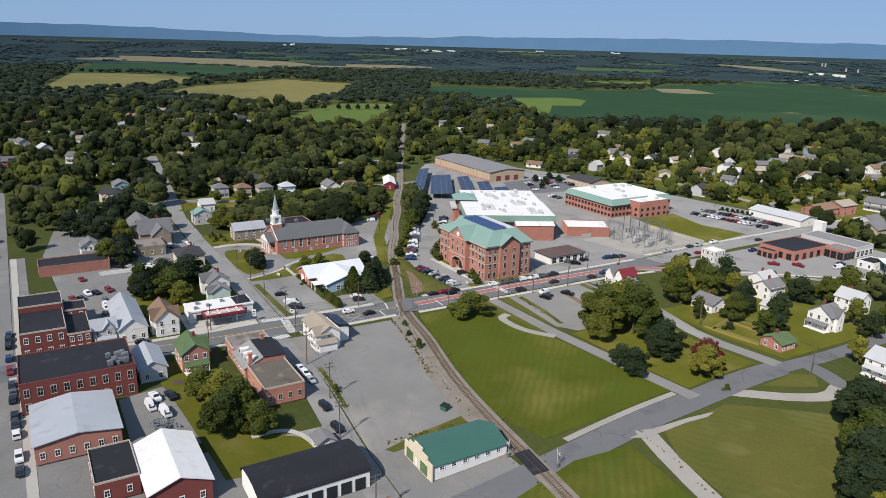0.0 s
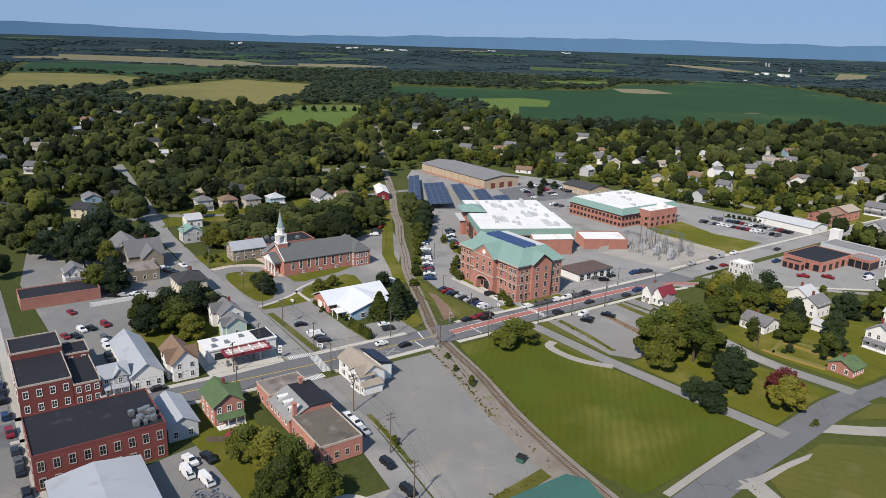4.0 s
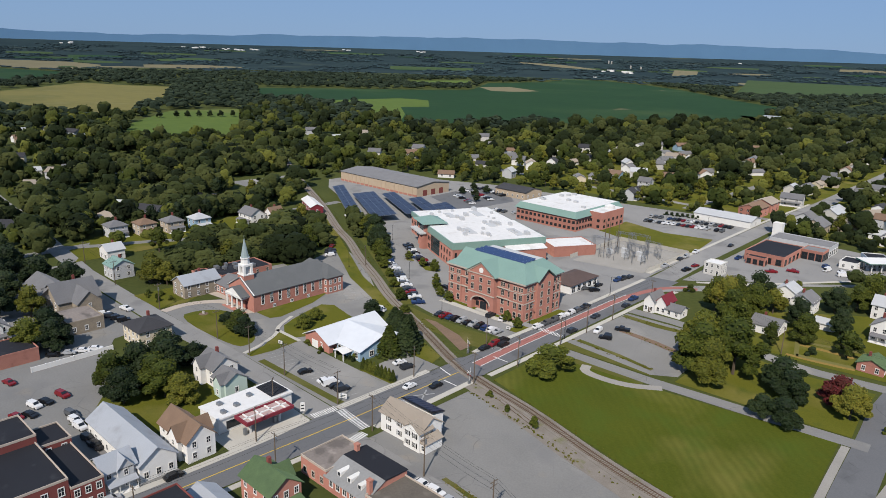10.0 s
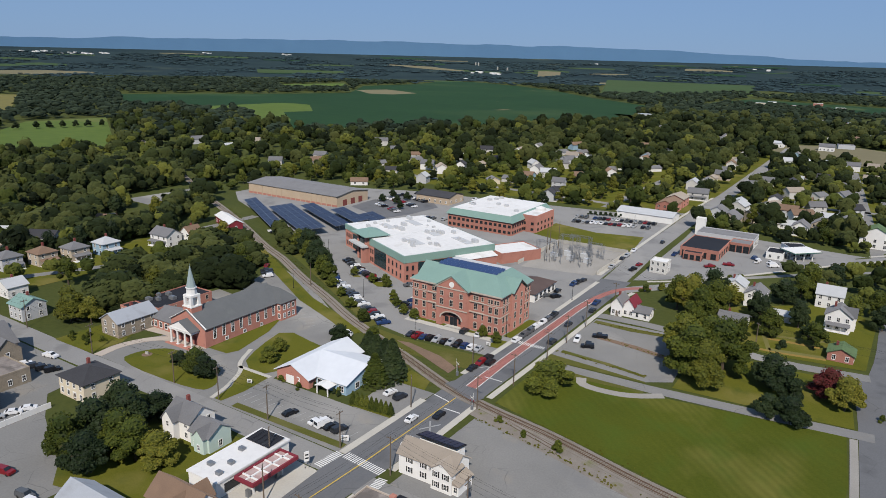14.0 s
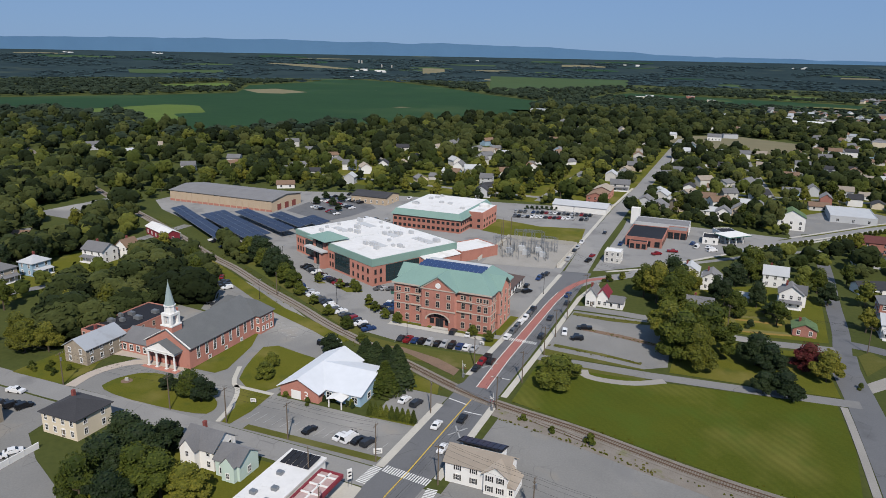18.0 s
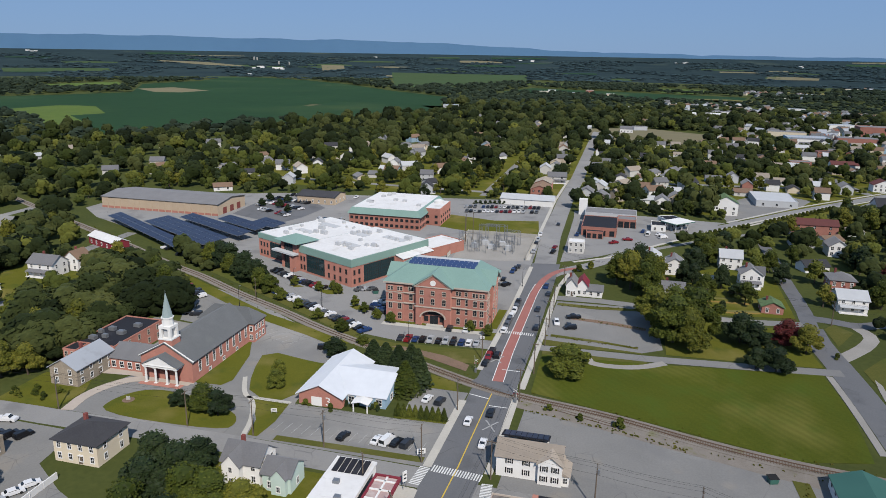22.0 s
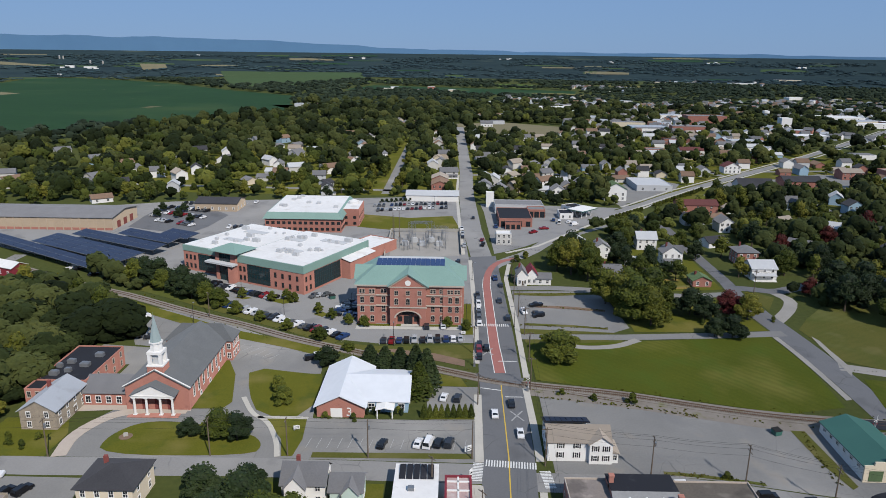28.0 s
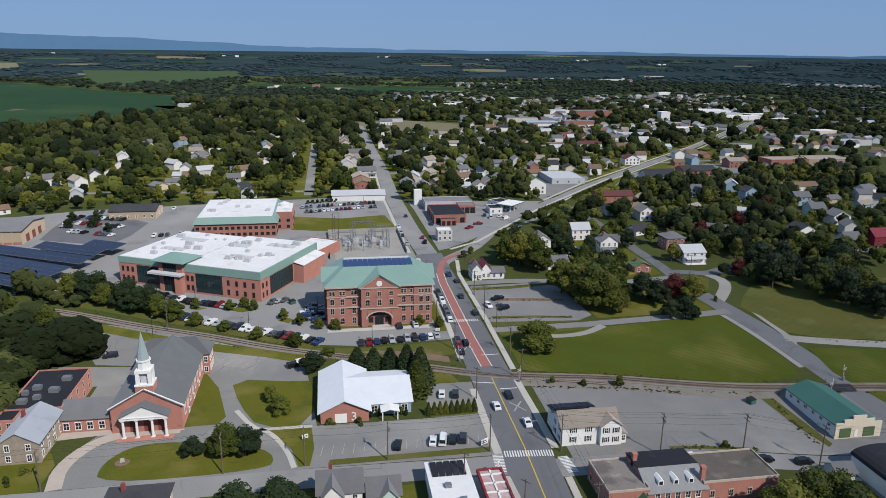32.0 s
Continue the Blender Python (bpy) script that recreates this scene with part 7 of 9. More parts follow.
PLANTED_TREES_A = (
    (10.8, 63, 8.2, 8.5, "leaf"), (-65, 55, 4.5, 6, "leaf_dark"), (45, 99, 9.0, 16, "leaf"), (53, 106, 9.5, 17, "leaf"), (41, 108, 8, 14, "leaf_gold"), (50, 94, 7.5, 13, "leaf_gold"),
    (38, 117, 7.5, 13, "leaf"), (46, 116, 7.5, 14, "leaf"), (68, 105, 7.0, 10, "leaf_dark"), (72, 100, 6.0, 9, "leaf_dark"), (76.5, 83.5, 5.4, 7.5, "leaf_dark"),
    (70.5, 84, 4.4, 6.5, "leaf_dark"), (83.5, 108, 5.8, 8.5, "leaf_red"), (88.5, 101, 6.0, 9.5, "leaf_gold"), (36, 146, 7, 14, "leaf"), (30, 155, 7, 15, "leaf_gold"), (24, 160, 6, 13, "leaf"),
    (38, 162, 6.5, 13, "leaf"), (28, 170, 6, 12, "leaf"), (33, 178, 7, 13, "leaf_dark"), (56, 160, 5, 11, "leaf_dark"), (68, 165, 5, 10, "leaf_dark"),
)
PLANTED_TREES_B = (
    (60, 150, 5, 10, "leaf"), (-86, 10, 5.2, 7.5, "leaf"), (-81, 9, 4.5, 7, "leaf_dark"), (-94, 10.5, 3.2, 4.8, "leaf_dark"), (-77, 37, 3, 4.5, "leaf"), (-74, 29, 3.2, 5, "leaf"),
    (-158, 13, 6, 10, "leaf_gold"), (-166, 17, 5.5, 10, "leaf_gold"), (-152, 17, 5, 9, "leaf_gold"), (-79, -20, 6.5, 9.5, "leaf_dark"), (-71, -14.5, 4.8, 7, "leaf_dark"),
    (-69, -24, 7, 11, "leaf_dark"), (-63, -30, 6.5, 10, "leaf"), (-56, -30, 7, 10, "leaf"), (-73, -31, 7, 10.5, "leaf_dark"), (-50, -28, 5.5, 8, "leaf_gold"), (-60, -40, 6, 10, "leaf_dark"),
    (-70, -40, 6, 11, "leaf"), (55, -36, 6.5, 11, "leaf"), (49, -31, 6.5, 11, "leaf"), (42, -34, 6, 10, "leaf_gold"), (58, -28, 5.5, 9, "leaf"),
)
PLANTED_TREES_C = (
    (36, -38, 5.5, 9, "leaf"), (-152, -46, 7, 12, "leaf_dark"), (-117, -48, 6.5, 10, "leaf"), (-112, -42, 6, 10, "leaf_dark"), (-121, -41, 6.5, 11, "leaf_dark"),
    (-148, -37, 5.5, 11, "leaf_gold"), (-168, -38, 7, 12, "leaf_dark"), (-180, -46, 8, 13, "leaf_dark"), (-190, -36, 8, 14, "leaf_dark"), (-200, -28, 8, 13, "leaf_dark"),
    (-172, -58, 8, 12, "leaf_dark"), (-188, -60, 8, 13, "leaf"), (-160, -52, 7, 12, "leaf_dark"), (-168, -16, 7, 12, "leaf_dark"), (-178, -24, 8, 13, "leaf_dark"), (137, 131, 8, 14, "leaf_dark"),
    (140, 115, 7, 13, "leaf_dark"), (168, 118, 9, 15, "leaf_dark"), (174, 143, 9, 15, "leaf"), (132, 121, 5, 9, "leaf_dark"), (153, 77, 7, 12, "leaf_dark"), (150, 105, 8, 13, "leaf_dark"),
)
PLANTED_TREES_D = (
    (156, 92, 8, 13, "leaf"), (160, 78, 7, 12, "leaf_gold"), (163, 112, 8, 13, "leaf"), (150, 134, 8, 13, "leaf_dark"), (146, 162, 7, 12, "leaf_dark"), (128, 157, 6, 11, "leaf"),
    (127, 131, 4, 7, "leaf_red"), (131, 112, 8, 14, "leaf_dark"), (142, 97, 8, 14, "leaf"), (147, 87, 8, 14, "leaf_dark"), (140, 190, 5, 10, "leaf_red"), (176, 216, 5, 9, "leaf_red"),
    (161, 256, 5.5, 10, "leaf_gold"), (203, 192, 6, 11, "leaf_gold"), (216, 250, 5, 10, "leaf_red"),
)
for spec in PLANTED_TREES_A + PLANTED_TREES_B + PLANTED_TREES_C + PLANTED_TREES_D:
    tree(*spec)
for x, y, r, h, tone in ((-34.5, 35, 4.6, 10.5, "leaf"), (-32.5, 41, 4.8, 12, "leaf_dark"), (-36, 46, 4.6, 11, "leaf_dark"), (-41, 49, 4.4, 9, "leaf_dark"), (-46, 51, 4.4, 8.5, "leaf_dark"), (-51, 53.5, 4.2, 8, "leaf_dark")):
    tree(x, y, r, h, tone, "dense dark green conifer beside the hall", True)
for x, y in ((-48.6, 23.4), (-46.8, 23.2), (-40.6, 23.4), (-38.8, 23.2)):
    shrub(x, y, 0.9, 1.5, "leaf_dark", "dark clipped shrub before the hall")
for i in range(9):
    tree(-32.5 + i * 1.65, 22.4 + i * 0.1, 1.15, 3.9, "leaf", "small columnar conifer in a hedge", True, group="hedge of conifers")
# row between the railway and the civic lot
for x, y, r, h in ((-158, 133, 6, 9), (-150, 129, 6, 10), (-143, 124, 5, 8), (-136, 121, 6, 9.5), (-129, 117, 6, 9), (-122, 112, 5, 8), (-116, 109, 4.5, 7), (-107, 101, 3.0, 5), (-96, 94, 2.4, 4), (-84, 86, 2.6, 4), (-71, 77, 3.4, 4.5), (-60, 68, 2.4, 3), (-154, 134, 5, 10), (-146, 129, 6, 11), (-133, 121, 6, 11), (-125, 116, 5.5, 10)):
    tree(x, y, r, h, "leaf_dark" if (x * 7 + y) % 3 < 1.4 and r > 4 else "leaf")
for x, y in ((-92, 120), (-88, 116), (-97, 117), (-76, 104), (-63, 92.5), (-57, 91), (-27, 91), (-110, 121), (-70, 98), (-20, 88)):
    tree(x, y, 2.2, 4, "leaf", "small ornamental tree in a lot island")
for x, y in ((-143, 4), (-139, 6), (-135, 5), (-141, 9), (-133, 9), (-146, 6), (-60, 20.6), (-52, 20), (-46, 24), (-40, 24.6), (8, 37), (17, 34), (44, -2), (98, 100), (70, 96)):
    shrub(x, y, 1.3, 1.6)
shrub(28, 32.5, 1.7, 2.6)


# ---- small structures and details ----
def utility_pole(x, y, rz=0.0, h=11.0, arms=1, can=False, label="weathered wooden utility pole with crossarm"):
    root = thing("utility_pole", x, y, rz, label, "utility pole", "utility poles")
    bm = bmesh.new()
    tube(bm, 0, 0, -0.5, h, 0.19, 0.12, 8)
    part("pole", bm, M["wood"], root)
    for k in range(arms):
        bm = bmesh.new()
        box(bm, -0.07, -1.25, h - 0.6 - k * 1.1, 0.07, 1.25, h - 0.45 - k * 1.1)
        arm = part("crossarm", bm, M["wood"], root)
        for y0 in (-1.1, -0.4, 0.4, 1.1):
            bm = bmesh.new()
            tube(bm, 0, y0, h - 0.45 - k * 1.1, h - 0.2 - k * 1.1, 0.06, 0.05, 6)
            part("insulator", bm, M["steel"], arm)
    if can:
        bm = bmesh.new()
        tube(bm, 0.35, 0, h - 2.6, h - 1.5, 0.27, 0.27, 10)
        part("transformer", bm, M["steel"], root, "grey transformer can")


def wires(points, h=10.6, label="overhead electric wires between poles"):
    root = thing("overhead_wires", 0, 0, 0, label, "wires", z=0.0)
    points = [settle(*p) for p in points]
    for off, hh in ((-1.1, h), (0.4, h), (1.1, h), (0, h - 2.4)):
        bm = bmesh.new()
        rings = []
        for n, ((x0, y0), (x1, y1)) in enumerate(zip(points, points[1:])):
            d = math.hypot(x1 - x0, y1 - y0)
            nx, ny = -(y1 - y0) / d, (x1 - x0) / d
            for k in range(1 if n else 0, 9):
                t = k / 8
                x, y, z = x0 + (x1 - x0) * t + nx * off, y0 + (y1 - y0) * t + ny * off, hh + ground_z(x0, y0) * (1 - t) + ground_z(x1, y1) * t - 0.072 * d * t * (1 - t)
                rings.append([bm.verts.new((x + nx * u, y + ny * u, z + w)) for u, w in ((-0.018, -0.012), (0.018, -0.012), (0, 0.02))])
        for p, q in zip(rings, rings[1:]):
            for k in range(3):
                bm.faces.new((p[k], p[(k + 1) % 3], q[(k + 1) % 3], q[k]))
        part("wire", bm, M["tyre"], root)


side_poles = [(-200, 1.5), (-166, 1.2), (-126, 0.8), (-85.5, 1.5), (-66, 2.0), (-45.5, 2.1), (-19.3, 2.6)]
for i, (x, y) in enumerate(side_poles):
    utility_pole(x, y, 0, 10.5, 1, i % 3 == 2)
wires(side_poles)
main_poles = [(-1.6, -60), (-1.4, -28), (-1.2, 0.2), (-1.0, 40.0), (0.6, 60), (1.2, 84), (0.4, 103), (0.2, 122), (1.5, 150)]
for i, (x, y) in enumerate(main_poles):
    utility_pole(x, y, 90, 10.5, 1, i % 3 == 1)
wires(main_poles)
east_poles = [(-1.2, 0.2), (24, -4.6), (47.6, -5), (67, -9), (100, -14)]
for i, (x, y) in enumerate(east_poles[1:]):
    utility_pole(x, y, 0, 11.5, 2, i == 0, "tall wooden utility pole with two crossarms")
wires(east_poles, 11.2)
for x, y in ((-16.9, -24), (58.5, 134), (-28.5, -12), (104, 132), (-17.2, 30), (-116, 97), (-17.4, 66)):
    utility_pole(x, y, 40, 10.0, 1)
wires([(58.5, 134), (104, 132), (150, 128)], 9.6)
wires([(58.5, 134), (20, 160), (-14, 186)], 9.6)


def lamp_post(x, y, rz=0, h=8.0):
    root = thing("street_lamp", x, y, rz, "slim dark metal lamp post with flat head", "street lamp", "lamp posts")
    bm = bmesh.new()
    tube(bm, 0, 0, -0.2, h, 0.1, 0.07, 8)
    tube(bm, 0, 0, -0.2, 0.5, 0.25, 0.22, 8)
    part("post", bm, M["tyre"], root)
    bm = bmesh.new()
    beam(bm, (0, 0, h - 0.1), (1.0, 0, h), 0.05, 5)
    part("arm", bm, M["tyre"], root)
    bm = bmesh.new()
    box(bm, 0.8, -0.2, h - 0.08, 1.5, 0.2, h + 0.08)
    part("lamp_head", bm, M["steel"], root)


for x, y, a in ((-63.7, 106, 0), (-45, 73.5, 90), (-88, 99, 60), (-110, 120, 60), (-20, 96, 0), (-140, 136, 60), (-60, 282, 90), (-35, 282, 90), (-2, 92, 180), (-16.9, 150, 0), (-120, 90, 90)):
    lamp_post(x, y, a)


# substation
def substation():
    root = thing("substation", -40, 208, 0, "grey steel electric substation with lattice gantries", "substation")

    def lattice(bm, x, y, h, w=0.7):
        c = [(x - w, y - w), (x + w, y - w), (x + w, y + w), (x - w, y + w)]
        for px, py in c:
            beam(bm, (px, py, 0), (px, py, h), 0.07, 4)
        n = int(h / 1.6)
        for k in range(n):
            z0, z1 = h * k / n, h * (k + 1) / n
            for i in range(4):
                a, b = c[i], c[(i + 1) % 4]
                beam(bm, (*a, z0), (*b, z1), 0.045, 3)
    for gx, gy, span, h in ((-10, -8, 9, 10), (-2, 2, 9, 12), (7, -4, 9, 9), (0, 12, 10, 10), (9, 10, 7, 8)):
        bm = bmesh.new()
        lattice(bm, gx - span / 2, gy, h)
        lattice(bm, gx + span / 2, gy, h)
        for dz in (0, 0.9):
            for dy in (-0.5, 0.5):
                beam(bm, (gx - span / 2, gy + dy, h - dz), (gx + span / 2, gy + dy, h - dz), 0.07, 4)
        for k in range(8):
            beam(bm, (gx - span / 2 + span * k / 8, gy - 0.5, h - 0.9 * (k % 2)), (gx - span / 2 + span * (k + 1) / 8, gy + 0.5, h - 0.9 * ((k + 1) % 2)), 0.045, 3)
        part("gantry", bm, M["steel"], root, "steel lattice gantry")
    r = random.Random(4)
    for k in range(5):
        bm = bmesh.new()
        x, y = -9 + k * 4.4, -1 + (k % 2) * 7
        box(bm, x - 1.4, y - 1, 0, x + 1.4, y + 1, 2.6)
        tank = part("transformer", bm, M["palegrey"], root, "grey power transformer")
        for i in range(6):
            bm = bmesh.new()
            box(bm, x + 1.4 + 0.02, y - 0.9 + i * 0.32, 0.4, x + 2.0, y - 0.8 + i * 0.32, 2.2)
            part("cooling_fin", bm, M["palegrey"], tank)
        for i in (-0.8, 0, 0.8):
            bm = bmesh.new()
            tube(bm, x + i, y, 2.6, 4.0, 0.16, 0.08, 6)
            part("bushing", bm, M["palegrey"], tank)
    for k in range(26):
        bm = bmesh.new()
        x, y, h = r.uniform(-13, 12), r.uniform(-13, 16), r.uniform(3.5, 6.5)
        tube(bm, x, y, 0, h * 0.6, 0.12, 0.1, 5)
        tube(bm, x, y, h * 0.6, h, 0.2, 0.12, 6)
        beam(bm, (x - 0.9, y, h * 0.6), (x + 0.9, y, h * 0.6), 0.07, 4)
        part("insulator_post", bm, M["steel"], root)
    for x, y in ((-16, 10), (-13, 14), (-15, 4)):
        bm = bmesh.new()
        tube(bm, x, y, 0, 15, 0.22, 0.12, 8)
        part("tall_pole", bm, M["wood"], root)


substation()


def panel_wall(points, h, m, label, name="wall_panel_fence", step=3.0, t=0.12):
    root = thing(name, 0, 0, 0, label, "fence", z=0.0)
    points = [settle(*p) for p in points]
    for (x0, y0), (x1, y1) in zip(points, points[1:]):
        d = math.hypot(x1 - x0, y1 - y0)
        n = max(1, int(d / step))
        a = math.degrees(math.atan2(y1 - y0, x1 - x0))
        bm = bmesh.new()
        box(bm, 0.03, -t / 2, -0.3, d / n - 0.03, t / 2, h)
        me = finish(bm, "panel", m)
        bp = bmesh.new()
        box(bp, -0.1, -t / 2 - 0.06, -0.3, 0.1, t / 2 + 0.06, h + 0.12)
        mp = finish(bp, "post", m)
        for k in range(n):
            x, y = x0 + (x1 - x0) * k / n, y0 + (y1 - y0) * k / n
            part("panel", me, None, root, "", pose(x, y, ground_z(x, y), 0, 0, a))
            part("post", mp, None, root, "", pose(x, y, ground_z(x, y), 0, 0, a))


panel_wall([(-58.5, 186), (-58.5, 232), (-20.6, 232)], 2.1, M["concrete"], "pale concrete panel wall round the substation")
panel_wall([(-20.6, 190), (-20.6, 232)], 1.9, M["concrete"], "pale panel fence along the pavement", "panel_fence", 3.0)
panel_wall([(-99, -53), (-100, -28)], 1.7, M["white"], "long low white wall beside a lot", "white_wall", 4.0, 0.25)
panel_wall([(29, -30), (22, -43)], 1.6, M["wood"], "wooden board fence of a back yard", "board_fence", 2.0)
panel_wall([(17, -11), (17.5, -9.8)], 1.2, M["wood"], "short weathered wooden board fence", "board_fence", 1.0)
simple_house(-120, -75, -107, -48, 4.2, 0, M["brick"], M["tar"], "flat", "long low brick building with black roof", "store", (3, 0, 3, 0), (1.0,), frame_mat=M["brick"], chimney=False)
simple_house(-236, 139.5, -210, 147, 4.2, 6.0, M["redroof"], M["whiteroof"], "x", "red wooden depot with white roof", "depot", (5, 1, 5, 1), (1.0,), chimney=False, rz=-24)
simple_house(-206, 10, -197, 18, 4.6, 7.0, M["white"], M["palegrey"], "y", "white cottage with pale gabled roof", "house", (2, 2, 2, 2), (0.9,))
simple_house(24.5, -38.5, 28, -35.5, 2.2, 3.2, M["wood"], M["redroof"], "x", "small garden hut with red roof", "garden_hut", (0, 1, 0, 0), (0.7,), (0.7, 0.9), chimney=False)
simple_house(66, -10.5 - 6, 71, -11.8, 2.8, 4.2, M["palegrey"], M["greyroof"], "x", "small grey shed with pitched roof", "garden_shed", (1, 1, 0, 0), (0.8,), chimney=False)


def level_crossing(x, y, rz):
    root = thing("crossing_signal", x, y, rz, "railway crossing signal mast with red lamps and raised arm", "crossing signal", "crossing signals")
    bm = bmesh.new()
    tube(bm, 0, 0, -0.2, 4.6, 0.09, 0.08, 8)
    part("mast", bm, M["steel"], root)
    for s in (-1, 1):
        bm = bmesh.new()
        beam(bm, (-0.6, -0.12, 4.0 - s * 0.4), (0.6, -0.12, 4.0 + s * 0.4), 0.06, 4)
        part("crossbuck_board", bm, M["white"], root, "white crossbuck board")
        bm = bmesh.new()
        tube(bm, s * 0.5, -0.05, 2.9, 3.2, 0.16, 0.16, 10)
        part("lamp", bm, M["redroof"], root, "red signal lamp")
    bm = bmesh.new()
    beam(bm, (0.25, 0, 1.1), (0.42, 0, 5.6), 0.04, 4)
    part("barrier_arm", bm, M["white"], root, "raised barrier arm")
    bm = bmesh.new()
    box(bm, -0.3, -0.25, 0, 0.35, 0.35, 1.3)
    part("gear_box", bm, M["steel"], root)


level_crossing(-2.0, 38.8, 0)
level_crossing(-17.4, 56.0, 180)
level_crossing(95.8, 25.5, 0)
level_crossing(106, 33.0, 180)
patch("crossing_plate", ribbon([(-16.4, 50.2), (-3.0, 44.6)], 4.4), M["asphalt_dark"], "mark", "dark crossing plates over the rails", z=0.43)
patch("crossing_plate", ribbon([(96, 29.4), (106, 28.2)], 4.4), M["tar"], "mark", "dark crossing plates over the rails", z=0.43)


def dumpster(x, y, rz):
    root = thing("dumpster", x, y, rz, "dark green steel dumpster on a lot", "dumpster")
    bm = bmesh.new()
    hull(bm, [(-1.0, -0.8, 0.1), (1.0, -0.8, 0.1), (1.0, 0.8, 0.1), (-1.0, 0.8, 0.1)], [(-1.15, -0.9, 1.4), (1.15, -0.9, 1.4), (1.15, 1.0, 1.7), (-1.15, 1.0, 1.7)])
    part("bin", bm, M["greenbarn"], root)
    bm = bmesh.new()
    hull(bm, [(-1.2, -0.95, 1.42), (1.2, -0.95, 1.42), (1.2, 1.05, 1.74), (-1.2, 1.05, 1.74)], [(-1.2, -0.95, 1.5), (1.2, -0.95, 1.5), (1.2, 1.05, 1.82), (-1.2, 1.05, 1.82)])
    part("lid", bm, M["tyre"], root)


dumpster(68, 23, 20)
dumpster(-74, 122, 30)


def sign_board(x, y, rz, w, h, z, label, m="white"):
    root = thing("sign_board", x, y, rz, label, "sign")
    for s in (-1, 1):
        bm = bmesh.new()
        tube(bm, s * w * 0.4, 0, -0.2, z + h, 0.07, 0.07, 6)
        part("post", bm, M["steel"], root)
    bm = bmesh.new()
    box(bm, -w / 2, -0.12, z, w / 2, 0.12, z + h)
    board = part("board", bm, M[m], root)
    for k in range(2):
        bm = bmesh.new()
        box(bm, -w * 0.35, -0.14, z + h * (0.25 + 0.35 * k), w * 0.35, -0.12, z + h * (0.4 + 0.35 * k))
        part("text_bar", bm, M["glass"], board)


sign_board(-20.2, 5.2, 30, 2.2, 1.4, 0.7, "white roadside sign board on two posts")
sign_board(-66.5, 14, 20, 1.6, 1.0, 0.6, "small white lawn sign on posts")
sign_board(-19.6, -8.6, 60, 1.2, 2.6, 2.0, "tall white and blue price sign")
sign_board(-21, 84, 0, 1.6, 1.0, 0.5, "low white civic sign on lawn")

# painted stall lines, crossings and patches
bm = bmesh.new()
box(bm, -0.06, -2.4, -0.01, 0.06, 2.4, 0.0)
stall = finish(bm, "stall_line", M["worn_line"])


def stalls(x0, y0, x1, y1, n, rz, label="white painted parking stall lines"):
    root = thing("stall_lines", 0, 0, 0, label, "parking lines", kind="structure", z=0.0)
    for k in range(n + 1):
        part("stall_line", stall, None, root, "", pose(*settle(x0 + (x1 - x0) * k / n, y0 + (y1 - y0) * k / n), 0.105, 0, 0, rz))


stalls(-62, 8.2, -21, 8.8, 15, -8)
stalls(-50, 76.3, -20.5, 78.6, 11, 2)
stalls(-112, 109, -62, 78.5, 18, -32)
stalls(-128, 137, -96, 119.5, 12, -30)
stalls(-75, 278, -26, 285, 18, 0)
stalls(-75, 290, -26, 297, 18, 0)
stalls(-100, 72, -84, 62, 6, -30)
stalls(-200, 290, -150, 300, 14, 0)
for x, y in ((-12.6, 68), (-6.4, 24)):
    root = thing("road_cross_mark", x, y, 0, "large white cross painted on the road", "road marking", kind="structure", z=0.0)
    for s in (-1, 1):
        bm = bmesh.new()
        box(bm, -0.22, -3.2, -0.01, 0.22, 3.2, 0.0)
        part("bar", bm, M["worn_line"], root, "", pose(0, 0, 0.145, 0, 0, s * 32))
strip("stop_line", [(-16, 40.5), (-9.9, 39)], 0.4, M["line"], "white stop line")
strip("stop_line", [(-9, 35), (-3.6, 35)], 0.4, M["line"], "white stop line")
GROUND_PATCHES_A = (
    ([(62, 138), (81, 141), (81, 139), (63, 135.6)], "cropyellow", "strip of ochre straw"), ([(57.5, 151), (79, 156.5), (79.3, 154.5), (58.5, 149)], "cropyellow", "strip of ochre straw"),
    ([(57.5, 151), (59.5, 150), (63.5, 136), (62, 136)], "cropyellow", "strip of ochre straw"),
    ([(105.2, 56), (107.5, 60), (107.2, 66), (106.6, 74), (106.8, 82), (105.6, 86), (104.9, 78), (104.8, 64)], "gravel", "broken gravel apron"),
    ([(73.0, 25.5), (77.0, 25.5), (78.2, 12), (78.6, 1.4), (76.5, 0), (74.4, 10)], "dry", "weedy brown strip beside the barn"), ([(28, -1.2), (54, -1.6), (54, -2.8), (28, -2.6)], "dry", "weedy kerb strip"),
    ([(8, 113), (22, 110.5), (36, 107), (36, 110), (22, 113.6), (8, 115.6)], "earth", "strip of broken brown paving"),
    ([(2, 93.5), (20, 91.5), (33, 89), (33, 90.6), (20, 93.6), (2, 96)], "dry", "weedy strip in an old lot"),
)
